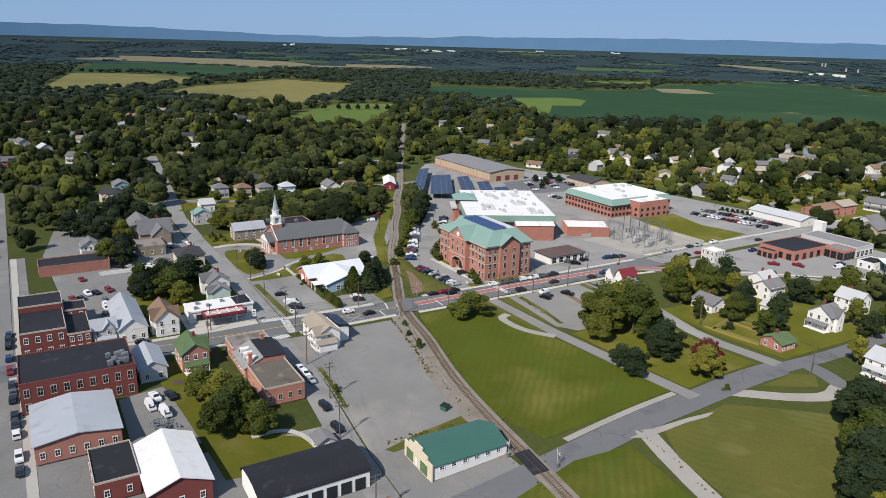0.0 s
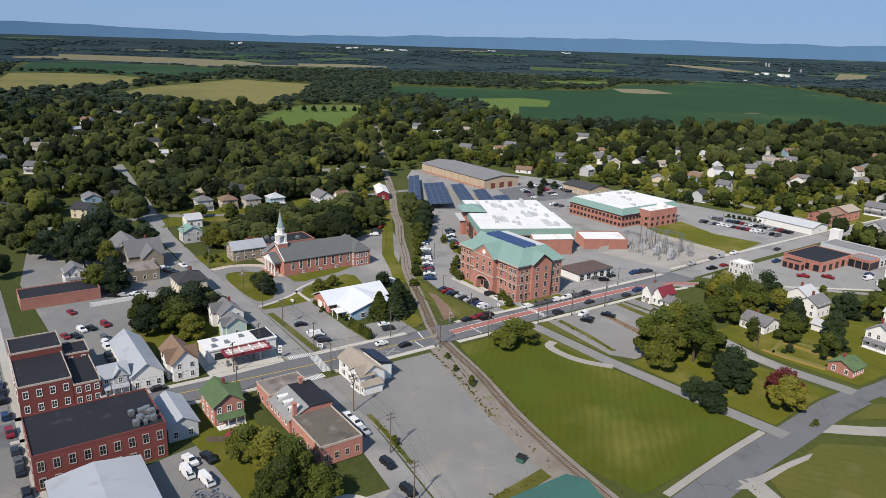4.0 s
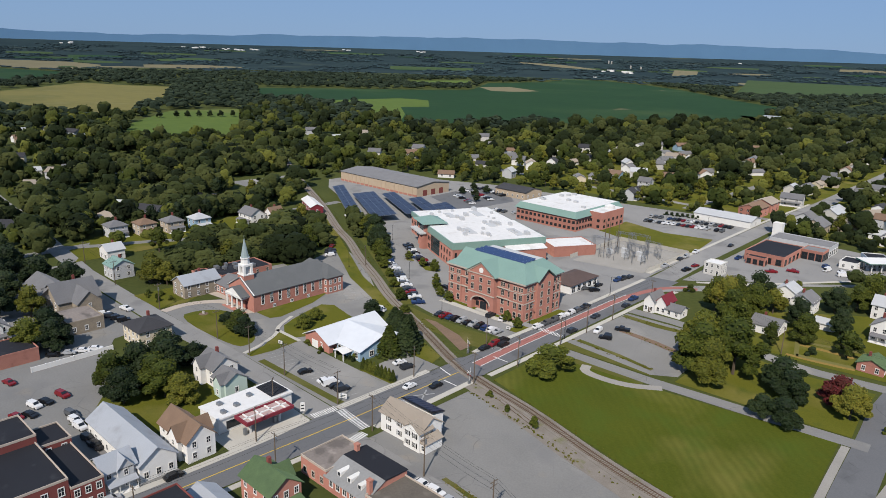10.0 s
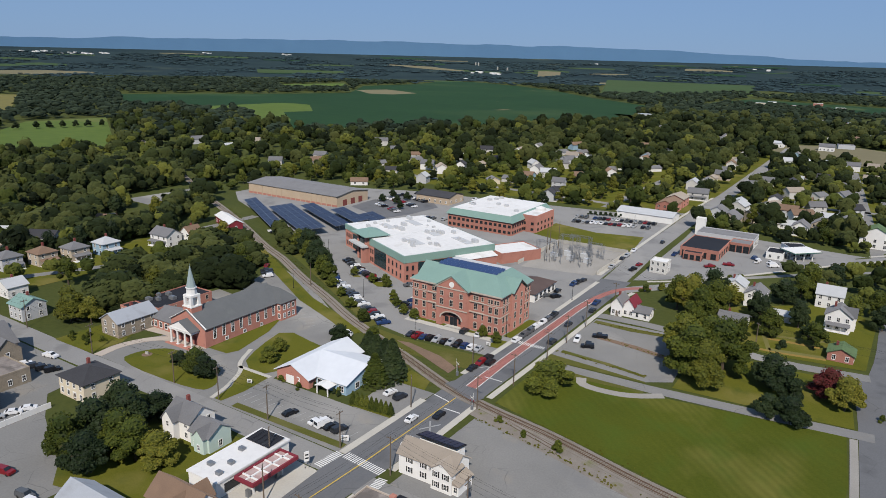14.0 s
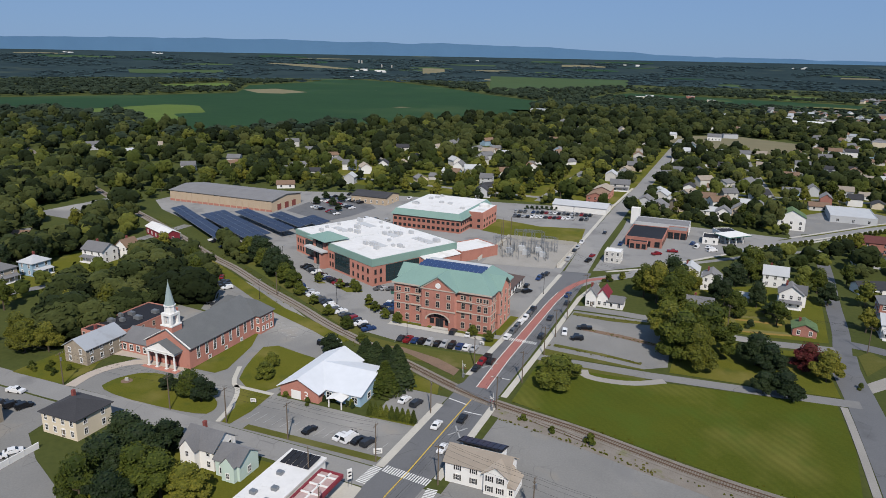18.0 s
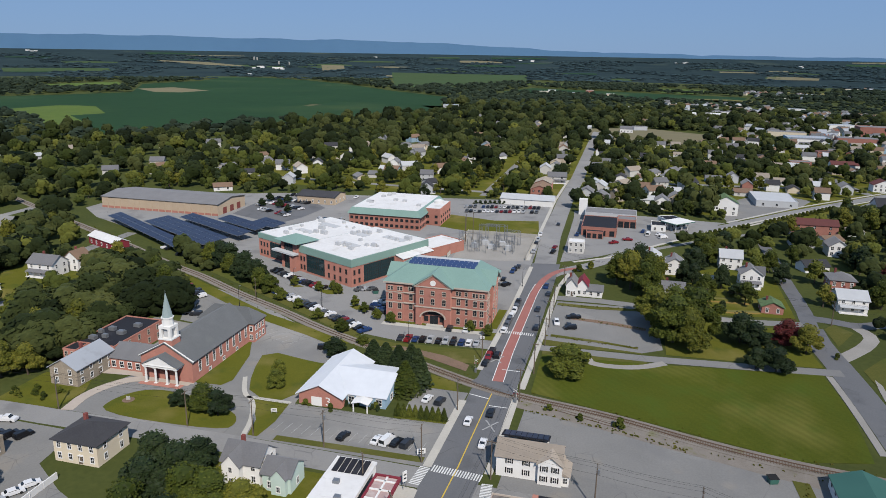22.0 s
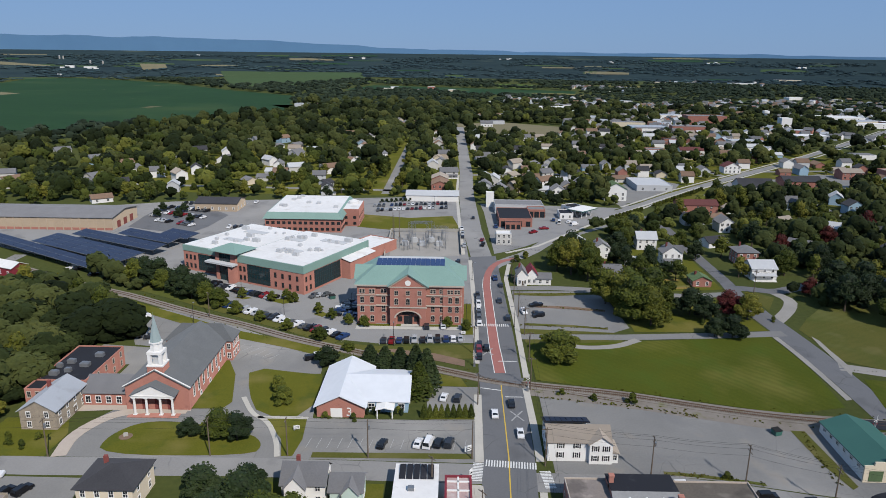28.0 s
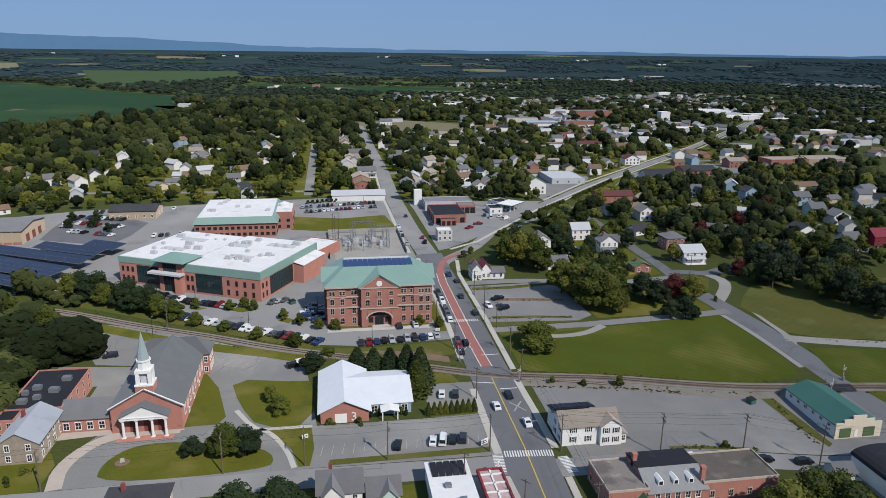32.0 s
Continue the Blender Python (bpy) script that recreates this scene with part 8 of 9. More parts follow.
GROUND_PATCHES_B = (
    ([(1, 128), (16, 126), (38, 128), (38, 130.5), (16, 129.5), (1, 131)], "dry", "weedy strip in an old lot"),
    ([(-60, 92), (-44, 92), (-44, 94.2), (-60, 94.2)], "grass", "lawn before the civic building"), ([(-37, 92), (-23, 92), (-23, 94.2), (-37, 94.2)], "grass", "lawn before the civic building"),
    ([(-21.5, 84), (-17.5, 84), (-17.5, 92), (-21.5, 92)], "grass", "lawn at the street corner"), ([(-21.3, 96), (-18, 96), (-18, 118), (-21.3, 118)], "grass", "lawn beside the civic building"),
    ([(-44, 92), (-37, 92), (-37, 94.9), (-44, 94.9)], "concrete", "paved entrance court"), ([(-60, 88.6), (-22, 88.6), (-22, 92), (-60, 92)], "concrete", "pale paved walk before the entrance"),
    ([(-99, 118), (-93, 121.5), (-86, 117.5), (-92, 114)], "grass", "planted island in a lot"), ([(-113, 121), (-110, 123), (-106, 121), (-109, 119)], "grass", "planted island in a lot"),
    ([(-78, 103), (-75, 106), (-72, 103), (-74, 100)], "grass", "planted island in a lot"),
)
GROUND_PATCHES_C = (
    ([(-33, 20.9), (-18, 21.6), (-18, 23.4), (-34, 23.4)], "grass", "grass strip under a hedge"), ([(-33, 41), (-20, 41), (-22, 47), (-38, 53), (-47, 50)], "grass", "grass under trees"),
)
for pts, m, lab in GROUND_PATCHES_A + GROUND_PATCHES_B + GROUND_PATCHES_C:
    patch("ground_patch", pts, M[m], "lawn", lab, z=0.135, clear=False)
patch("footpath", ribbon([(74, -15), (63, -16.5), (57.5, -21), (58, -30)], 1.6, 2), M["concrete"], "walk", "curving concrete garden path", z=0.15)
for pts in ([(-150, -46), (-128, -50), (-128, -52), (-150, -49)], [(-120, -40), (-108, -46), (-106, -42), (-118, -36)]):
    patch("tar_patch", pts, M["asphalt_dark"], "lot", "dark tar repair on asphalt", z=0.1, clear=False)
# round shrubs as a clipped hedge along the northern lot and others beside walls
for i in range(16):
    shrub(-70 + i * 3.1, 302 + i * 0.65, 1.7, 1.8, "leaf_dark", "clipped dark green hedge shrub")
for i in range(10):
    shrub(13 + i * 1.3, -10.2 - i * 0.02, 0.8, 1.5, "leaf_dark", "dark round shrub beside a brick wall")
for x, y in ((6, 176), (11, 182), (33, 210), (37, 214), (58, 247), (63, 252)):
    shrub(x, y, 2.4, 2.6, "leaf", "green round shrub at a roadside")

# weeds along the track and lot edges: more than one can count
r = random.Random(9)
tufts = []
for p, q in zip(rail_line, rail_line[1:]):
    if -300 < p[0] < 160 and not -20 < p[0] < 0:
        d = math.hypot(q[0] - p[0], q[1] - p[1])
        for k in range(5):
            side = r.choice((-1, 1)) * r.uniform(2.6, 4.6)
            t = r.random()
            tufts.append((p[0] + (q[0] - p[0]) * t - (q[1] - p[1]) / d * side, p[1] + (q[1] - p[1]) * t + (q[0] - p[0]) / d * side))
for x0, y0, x1, y1, n in ((1.5, 35, 47, 28, 90), (28, -2, 54, -2.3, 60), (74, 2, 76, 25, 60), (1, 94, 33, 90, 60), (2, 128, 38, 129, 60), (106, 60, 190, 46, 60), (-60, 66, -40, 62, 60), (8, 114, 36, 108.5, 40)):
    for k in range(n):
        t = r.random()
        tufts.append((x0 + (x1 - x0) * t + r.gauss(0, 0.5), y0 + (y1 - y0) * t + r.gauss(0, 0.5)))
vs, fs = [], []
for x, y in tufts:
    x, y = settle(x, y)
    w, h, z = r.uniform(0.12, 0.42), r.uniform(0.1, 0.4), ground_z(x, y) + 0.1
    for k in range(4):
        a = r.uniform(0, 6.28)
        c, d = math.cos(a) * w, math.sin(a) * w
        i = len(vs)
        vs += [(x - c, y - d, z), (x + c, y + d, z), (x + c * 0.6 + d * 0.5, y + d * 0.6 - c * 0.5, z + h), (x - c * 0.7 + d * 0.3, y - d * 0.7 - c * 0.3, z + h * 0.9)]
        fs.append((i, i + 1, i + 2, i + 3))
me = bpy.data.meshes.new("weeds")
me.from_pydata(vs, [], fs)
me.materials.append(M["grass"])
tagged(new("weeds", me), "low green and dry weeds along track and lot edges", "weeds", kind="stuff")

# heap of scrap in the south yard
r = random.Random(6)
heap = thing("scrap_heap", 47, -49, 0, "grey heap of scrap metal in a yard", "scrap heap")
bm = bmesh.new()
for k in range(90):
    a, d = r.uniform(0, 6.28), r.uniform(0, 5.5)
    x, y, z = math.cos(a) * d * 1.3, math.sin(a) * d * 0.7, max(0, 1.5 - d * 0.25) * r.random()
    v = [Vector((r.uniform(-0.7, 0.7), r.uniform(-0.7, 0.7), r.uniform(-0.1, 0.7))) for _ in range(4)]
    w = [bm.verts.new((x + q.x, y + q.y, z + q.z + 0.1)) for q in v]
    for f in ((0, 1, 2), (0, 2, 3), (0, 3, 1), (1, 3, 2)):
        bm.faces.new([w[i] for i in f])
tagged(part("scrap", bm, M["steel"], heap), kind="stuff")

# short disused siding and the memorial on the church lawn
siding = thing("railway_siding", 0, 0, 0, "short rusty disused siding rails beside a lot", "railway track", kind="structure", z=0.0)
for (x0, y0), (x1, y1) in (((10.3, 37.7), (27.0, 32.4)), ((9.9, 39.1), (26.8, 33.8))):
    bm = bmesh.new()
    beam(bm, (x0, y0, 0.2), (x1, y1, 0.2), 0.07, 4)
    part("rail", bm, M["rust"], siding)
stone = thing("memorial_stone", -111, 10.6, 20, "grey memorial stone in a ring of flowers", "memorial")
bm = bmesh.new()
hull(bm, [(-0.6, -0.2, -0.1), (0.6, -0.2, -0.1), (0.6, 0.2, -0.1), (-0.6, 0.2, -0.1)], [(-0.5, -0.15, 1.2), (0.5, -0.15, 1.2), (0.5, 0.15, 1.2), (-0.5, 0.15, 1.2)])
part("slab", bm, M["concrete"], stone)
bm = bmesh.new()
tube(bm, 0, 0, 0.0, 0.22, 1.9, 1.6, 14)
part("flower_bed", bm, M["earth"], stone, "round bed of bare soil")


# ---- vehicles ----
def car_forms():
    forms = []
    for kind, L, W, H, prof in (("car", 4.6, 1.8, 1.45, [(-2.3, 0.75), (-2.25, 0.9), (-1.75, 0.98), (-1.15, 1.42), (0.45, 1.45), (1.15, 1.0), (2.2, 0.86), (2.3, 0.6)]),
                                ("suv", 4.7, 1.9, 1.75, [(-2.35, 0.8), (-2.3, 1.1), (-2.1, 1.7), (0.5, 1.75), (1.15, 1.12), (2.2, 1.0), (2.35, 0.7)]),
                                ("pickup", 5.5, 1.95, 1.8, [(-2.75, 0.8), (-2.75, 1.15), (-0.75, 1.15), (-0.6, 1.75), (0.8, 1.8), (1.4, 1.15), (2.65, 1.08), (2.75, 0.7)]),
                                ("van", 5.4, 2.0, 2.2, [(-2.7, 0.7), (-2.65, 2.1), (1.2, 2.2), (1.95, 1.4), (2.6, 1.15), (2.7, 0.6)])):
        bm = bmesh.new()
        loop = [(x, z) for x, z in prof] + [(prof[-1][0], 0.35), (prof[0][0], 0.35)]
        w = W / 2
        def wide(z):
            return w if z < 1.12 else w - (z - 1.12) * 0.32
        a = [bm.verts.new((x, -wide(z), z)) for x, z in loop]
        b = [bm.verts.new((x, wide(z), z)) for x, z in loop]
        bm.faces.new(a), bm.faces.new(b[::-1])
        for i in range(len(loop)):
            j = (i + 1) % len(loop)
            bm.faces.new((a[j], a[i], b[i], b[j]))
        bmesh.ops.recalc_face_normals(bm, faces=bm.faces[:])
        body = finish(bm, "body", CARPAINT[0])
        bm = bmesh.new()
        top = max(z for _, z in prof)
        cab = [(x, z) for x, z in prof if z > 1.2]
        x0, x1 = min(x for x, _ in cab), max(x for x, _ in cab)
        for s in (-1, 1):
            y = s * (wide(top) + 0.06)
            box(bm, x0 + 0.1, min(y, y - s * 0.12), 1.02, x1 + 0.12, max(y, y - s * 0.12), top - 0.16)
        i = prof.index(cab[-1])
        (xa, za), (xb, zb) = prof[i], prof[i + 1]
        q = [(xa + 0.06, -w + 0.28, za - 0.04), (xa + 0.06, w - 0.28, za - 0.04), (xb - 0.02, w - 0.2, zb + 0.06), (xb - 0.02, -w + 0.2, zb + 0.06)]
        hull(bm, q, [(x + 0.03, y, z + 0.04) for x, y, z in q])
        i = prof.index(cab[0])
        (xa, za), (xb, zb) = prof[i], prof[i - 1]
        q = [(xa - 0.06, w - 0.28, za - 0.04), (xa - 0.06, -w + 0.28, za - 0.04), (xb + 0.02, -w + 0.2, max(zb + 0.06, 1.05)), (xb + 0.02, w - 0.2, max(zb + 0.06, 1.05))]
        hull(bm, q, [(x - 0.04, y, z + 0.04) for x, y, z in q])
        bmesh.ops.recalc_face_normals(bm, faces=bm.faces[:])
        glass = finish(bm, "glazing", M["glass"])
        bm = bmesh.new()
        hull(bm, [(0.33 * math.cos(t * 0.628), -0.11, 0.33 * math.sin(t * 0.628)) for t in range(10)], [(0.33 * math.cos(t * 0.628), 0.11, 0.33 * math.sin(t * 0.628)) for t in range(10)])
        bmesh.ops.recalc_face_normals(bm, faces=bm.faces[:])
        forms.append((kind, body, glass, finish(bm, "wheel", M["tyre"]), L, W))
    return forms


CARS = car_forms()
NAMES = ["black", "white", "grey", "silver", "dark red", "dark blue", "charcoal"]


def car(x, y, rz, form=0, colour=0, where="parked on asphalt", group=""):
    kind, body, glass, wheel, L, W = CARS[form]
    root = thing({"car": "car", "suv": "car", "pickup": "pickup_truck", "van": "van"}[kind], x, y, rz, f"{NAMES[colour]} {'sedan' if kind == 'car' else kind} {where}", "car" if kind in ("car", "suv") else kind, group, z=ground_z(*settle(x, y)) + 0.13)
    b = part("body", body, None, root)
    b.material_slots[0].link = "OBJECT"
    b.material_slots[0].material = CARPAINT[colour]
    part("glazing", glass, None, root)
    for sx in (-L * 0.3, L * 0.3):
        for sy in (-W / 2 + 0.1, W / 2 - 0.1):
            part("wheel", wheel, None, root, "", Matrix.Translation((sx, sy, 0.33)))


rng = random.Random(3)


def car_row(x0, y0, x1, y1, n, rz, fill=0.85, where="parked in a lot", group="parked cars"):
    for i in range(n):
        if rng.random() < fill:
            t = (i + 0.5) / n
            car(x0 + (x1 - x0) * t + rng.uniform(-0.15, 0.15), y0 + (y1 - y0) * t + rng.uniform(-0.2, 0.2), rz + rng.choice((0, 180)) + rng.uniform(-2, 2), rng.choice((0, 0, 1, 1, 1, 2)), rng.choice((0, 0, 6, 1, 1, 2, 3, 4, 5, 6)), where, group)


car_row(-50, 76.3, -20.5, 78.6, 11, 92, 1.0)
car_row(-116, 111.5, -62, 78.8, 21, 58, 1.0)
car_row(-112, 115.5, -98, 121.5, 0, 0)
car_row(-128, 137, -96, 119.5, 14, 60, 0.95)
car_row(-85, 122, -76, 126.5, 4, 60, 0.9)
car_row(-70, 98, -66, 118, 8, 0, 0.8)
car_row(-63.5, 98, -63.5, 120, 8, 0, 0.8)
car_row(-30, 91, -27, 91, 1, 92, 1.0)
car_row(-36, 90.8, -33, 90.8, 1, 92, 1.0)
car_row(-15, 86, -15, 130, 8, 90, 0.8, "parked at the kerb")
car_row(-4, 96, -4, 160, 8, 90, 0.4, "parked at the kerb")
car_row(-15.6, 60, -15.4, 76, 3, 90, 0.8, "parked at the kerb")
car_row(-18.5, 196, -19.5, 240, 8, 90, 0.6, "parked at the kerb")
car_row(-200, 152, -178, 138, 8, 60, 0.6)
car_row(-75, 278, -26, 285, 18, 90, 0.9)
car_row(-75, 290, -26, 297, 18, 90, 0.9)
car_row(-200, 290, -150, 300, 14, 90, 0.6)
car_row(-150, 230, -135, 236, 5, 90, 0.8)
car_row(-200, 245, -200, 275, 9, 0, 0.7)
car_row(-146, 98, -138, 92, 3, 60, 1.0)
car_row(-136, 78, -130, 76, 2, 20, 1.0)
car_row(-38, 146, -22, 150, 4, 60, 0.8)
car_row(-27, 155, -22, 180, 6, 90, 0.8)
car_row(-48, -84.3, 60, -82.3, 20, 0, 0.5, "parked at the kerb")
car_row(0.5, 108, 10, 104, 2, 100, 1.0)
car_row(8, 97, 9, 120, 2, 20, 1.0)
STANDING_CARS_A = (
    (-42.5, 7.5, 78, 0, 0), (-33.2, 8.2, 78, 0, 1), (-30.6, 8.4, 78, 3, 1), (-28.0, 8.5, 78, 0, 0), (-25.2, 8.6, 78, 1, 6), (-27, 33, 80, 0, 1), (-23, 32.5, 80, 1, 6), (-71, 60, 20, 1, 0),
    (-67.8, 61.5, 20, 3, 1), (-7.5, 30, -90, 0, 0), (-6.3, 14, -90, 0, 1), (-12.6, 24, 90, 0, 1), (-13, 70, 90, 1, 0), (-6, 120, -90, 0, 6), (-6.2, 150, -90, 2, 5), (52, -8, 3, 1, 0),
    (63, -8.3, 3, 1, 0),
)
STANDING_CARS_B = (
    (-3, -32, 90, 0, 5), (-15, -46, 90, 0, 0), (-5, -48, -90, 1, 0), (-15.2, -60, 90, 0, 3), (30, -49, 10, 2, 1), (31, -45, 10, 2, 0), (35, -51, 5, 3, 1), (40, -48, 8, 3, 1),
    (-126.5, -15.2, 70, 1, 0), (-130.2, -16.1, 70, 1, 6), (-133.8, -17.1, 70, 1, 1), (-123, -14.4, 70, 1, 0), (-134, -8.6, 10, 2, 1), (-104.4, -36, 55, 0, 1), (-105.6, -40, 55, 0, 3),
    (-107, -44, 55, 0, 0), (-103.4, -32.4, 55, 0, 1),
)
STANDING_CARS_C = (
    (38, 250, 80, 3, 1), (35.5, 256, 80, 1, 5), (27, 236, 10, 2, 4), (44, 252, 60, 0, 1), (-94.9, -60.2, 12, 0, 4), (-74.6, -58.9, 15, 1, 1), (-74.9, -56.0, 18, 0, 0), (-76.1, -51.4, 12, 1, 4),
    (-70.9, -64.1, 15, 0, 4), (-69.6, -61.1, 18, 0, 0), (-70.4, -68.9, 12, 0, 6), (-62.1, -52.8, 8, 1, 2), (-57.6, -53.1, 8, 1, 1), (-53.6, -53.2, 8, 1, 1), (-45.5, -53.8, 8, 1, 0),
    (-41.1, -53.6, 8, 2, 0), (27, -7.6, 3, 0, 1),
)
STANDING_CARS_D = (
    (31.5, -7.4, 3, 1, 1), (36, -7.2, 3, 0, 3), (0, 240, 90, 2, 5), (20, 228, 40, 2, 4), (46, 246, 40, 3, 1), (-9, 214, 80, 0, 4), (-12, 260, 90, 0, 6), (-9, 205, 80, 2, 0),
)
for x, y, a, f, c in STANDING_CARS_A + STANDING_CARS_B + STANDING_CARS_C + STANDING_CARS_D:
    car(x, y, a, f, c)

# ---- outer woods, houses and hills ----
def far_rise(d):
    """The far land is raised so that its edge meets the horizon in the camera's view."""
    return 80.0 * max(0.0, (d - 2600) / 1950) ** 1.3


def strewn(name, spots, forms, material, label):
    """One mesh of many far crowns. spots: x, y, radius, height."""
    vs, fs, tone, base = [], [], [], 0
    dice = random.Random(len(spots))
    for i, (x, y, r, h) in enumerate(spots):
        v, f = forms[i % len(forms)]
        x, y = settle(x, y)
        tone.append(np.full(len(v), dice.random()))
        a = i * 2.4
        c, s = math.cos(a), math.sin(a)
        w = v * (r, r, h * 0.5)
        w = np.stack([w[:, 0] * c - w[:, 1] * s + x, w[:, 0] * s + w[:, 1] * c + y, w[:, 2] + h * 0.52 + ground_z(x, y) + far_rise(math.hypot(x, y))], 1)
        vs.append(w)
        fs.append(f + base)
        base += len(v)
    v, f = np.concatenate(vs), np.concatenate(fs)
    me = bpy.data.meshes.new(name)
    me.vertices.add(len(v))
    me.vertices.foreach_set("co", v.astype(np.float32).ravel())
    me.loops.add(f.size)
    me.loops.foreach_set("vertex_index", f.astype(np.int32).ravel())
    me.polygons.add(len(f))
    me.polygons.foreach_set("loop_start", np.arange(0, f.size, 4, dtype=np.int32))
    me.polygons.foreach_set("use_smooth", np.ones(len(f), dtype=bool))
    me.update(calc_edges=True)
    me.attributes.new("tone", "FLOAT", "POINT").data.foreach_set("value", np.concatenate(tone).astype(np.float32))
    me.materials.append(material)
    return tagged(new(name, me), label, "woodland", kind="stuff")


def far_forms(n, sprays, size, lobes, seg=6):
    """Crowns of rounded, uneven lobes with loose sprays of leaves at their skins; all quads."""
    out = []
    for s in range(n):
        dice = np.random.default_rng(100 + s)
        v, f = [], []
        knots = [(0.0, 0.0, 0.25, 0.62)]
        for j in range(lobes - 1):
            a, r = 2.4 * j + dice.uniform(0, 0.8), dice.uniform(0.3, 0.72)
            knots.append((math.cos(a) * r, math.sin(a) * r, dice.uniform(-0.5, 0.3) + 0.3 * (0.7 - r), dice.uniform(0.3, 0.5)))
        rings = (0.5, 1.15, 1.8, 2.5) if lobes > 4 else (0.6, 1.4, 2.3)
        for x, y, z, q in knots:
            i0 = len(v)
            for t in rings:
                for k in range(seg):
                    p, w = 2 * math.pi * (k + 0.5 * (t > 1.2)) / seg, q * dice.uniform(0.82, 1.2)
                    v.append((x + w * math.sin(t) * math.cos(p), y + w * math.sin(t) * math.sin(p), z + w * math.cos(t)))
            for r in range(len(rings) - 1):
                for k in range(seg):
                    f.append((i0 + r * seg + k, i0 + (r + 1) * seg + k, i0 + (r + 1) * seg + (k + 1) % seg, i0 + r * seg + (k + 1) % seg))
            f.append((i0, i0 + 1, i0 + 2, i0 + 3))
            if seg == 6:
                f.append((i0, i0 + 3, i0 + 4, i0 + 5))
        for j in range(sprays):
            x, y, z, q = knots[dice.integers(len(knots))]
            d = dice.normal(size=3)
            d /= np.linalg.norm(d)
            d[2] = abs(d[2]) if d[2] < -0.3 else d[2]
            c = np.array((x, y, z)) + d * q * dice.uniform(0.95, 1.12)
            t = np.cross(d, dice.normal(size=3))
            t /= np.linalg.norm(t) + 1e-9
            b = np.cross(d + dice.normal(size=3) * 0.5, t)
            i = len(v)
            w = size * dice.uniform(0.6, 1.3)
            v.extend([tuple(c - t * w - b * w * 0.7), tuple(c + t * w * 0.8 - b * w), tuple(c + t * w + b * w * 0.8), tuple(c - t * w * 0.7 + b * w)])
            f.append((i, i + 1, i + 2, i + 3))
        out.append((np.array(v), np.array(f)))
    return out


# suburban houses in streets
rng = random.Random(11)
WALLS = ["white", "white", "offwhite", "white", "palegrey", "palegrey", "cream", "brick", "tansiding", "bluesiding"]
ROOFS = ["greyroof", "greyroof", "darkroof", "brownroof", "palegrey", "tanroof"]
HOUSES = [0]
KEPT_OPEN = [(-282, 126, 20), (-295, 134, 16), (-262, 112, 14), (-425, 108, 26), (-400, 104, 20), (-320, 168, 26)]


def open_view(x, y, reach, r):
    """Keeps trees off the camera's side of a spot so that it stays in view."""
    dx, dy = 30 - x, -150 - y
    k = math.hypot(dx, dy)
    KEPT_OPEN.append((x + dx / k * reach, y + dy / k * reach, r))


def suburb(x, y, rz, big=1.0, gap=7, wall=None):
    if is_clear(x, y, gap) or any((x - a) ** 2 + (y - b) ** 2 < (r + 4) ** 2 for a, b, r in FOOT):
        return
    k = HOUSES[0]
    HOUSES[0] += 1
    w, d, two = rng.uniform(9, 13) * big, rng.uniform(7.5, 9.5) * big, rng.random() < 0.55
    wm, rm = wall or rng.choice(WALLS), rng.choice(ROOFS)
    nm = {"white": "white", "offwhite": "off-white", "palegrey": "pale grey", "cream": "cream", "tansiding": "tan", "brick": "red brick", "bluesiding": "blue-grey"}[wm]
    near = math.hypot(x, y) < 420
    simple_house(x - w / 2, y - d / 2, x + w / 2, y + d / 2, 5.4 if two else 3.0, 8.2 if two else 5.2, M[wm], M[rm], "x", f"{nm} {'two' if two else 'one'}-storey house with pitched roof", "house",
                 (2, 1, 0, 0) if near else (1, 0, 0, 0) if k % 2 else (0, 0, 0, 0), (0.9, 3.7), (1.2, 1.5), chimney=False, rz=rz, porch=("s", 2.0) if near and two and k % 3 == 0 else None, group="houses of the suburb", plain=True)
    if x < -240 and y < 250:
        open_view(x, y, 13, 9.5)
    else:
        open_view(x, y, 9 if x > -20 else 11, (7.5 if x > -20 else 8.5) if k % 3 else 5)


# trees are kept off the camera's side of the road out of town so it shows
for i in range(44):
    x, y = (91 + i * 11.2, 298 + i * 11.8) if i < 22 else (337 + (i - 22) * 11.1, 562 + (i - 22) * 12.7)
    open_view(x, y, 10, 12)
    open_view(x, y, 27, 10 if i < 26 else 7)
for i in range(30):                                     # clipped hedge beside it
    if i not in (9, 10, 11):
        shrub(72 + i * 3.0, 262 + i * 3.5, 1.9, 2.4, "leaf", "clipped green hedge bush beside a road")
for x, y, r, h, tone in ((58.7, 191, 6.0, 10, "leaf_dark"), (66, 212, 7.0, 12, "leaf"), (74.5, 224, 6.5, 11, "leaf_dark"), (64, 200, 5.5, 10, "leaf"), (52, 167, 4.0, 10, "leaf_dark"), (74, 156, 4.6, 5.5, "leaf_dark"), (92, 196, 5, 10, "leaf"), (95, 180, 5, 9, "leaf_dark"), (-244, 34, 5, 11, "leaf_dark"), (-240, 50, 5, 11, "leaf_dark"), (-236, 63, 5, 12, "leaf_dark"), (-233, 78, 5.5, 12, "leaf_dark"), (-247, 20, 5.5, 11, "leaf")):
    if not any((x - a) ** 2 + (y - b) ** 2 < (r * 0.4 + q * 0.7) ** 2 for a, b, q in FOOT):
        tree(x, y, r, h, tone)
shrub(66.3, 140.5, 2.2, 2.4, "leaf_dark", "dark round shrub on a lawn")
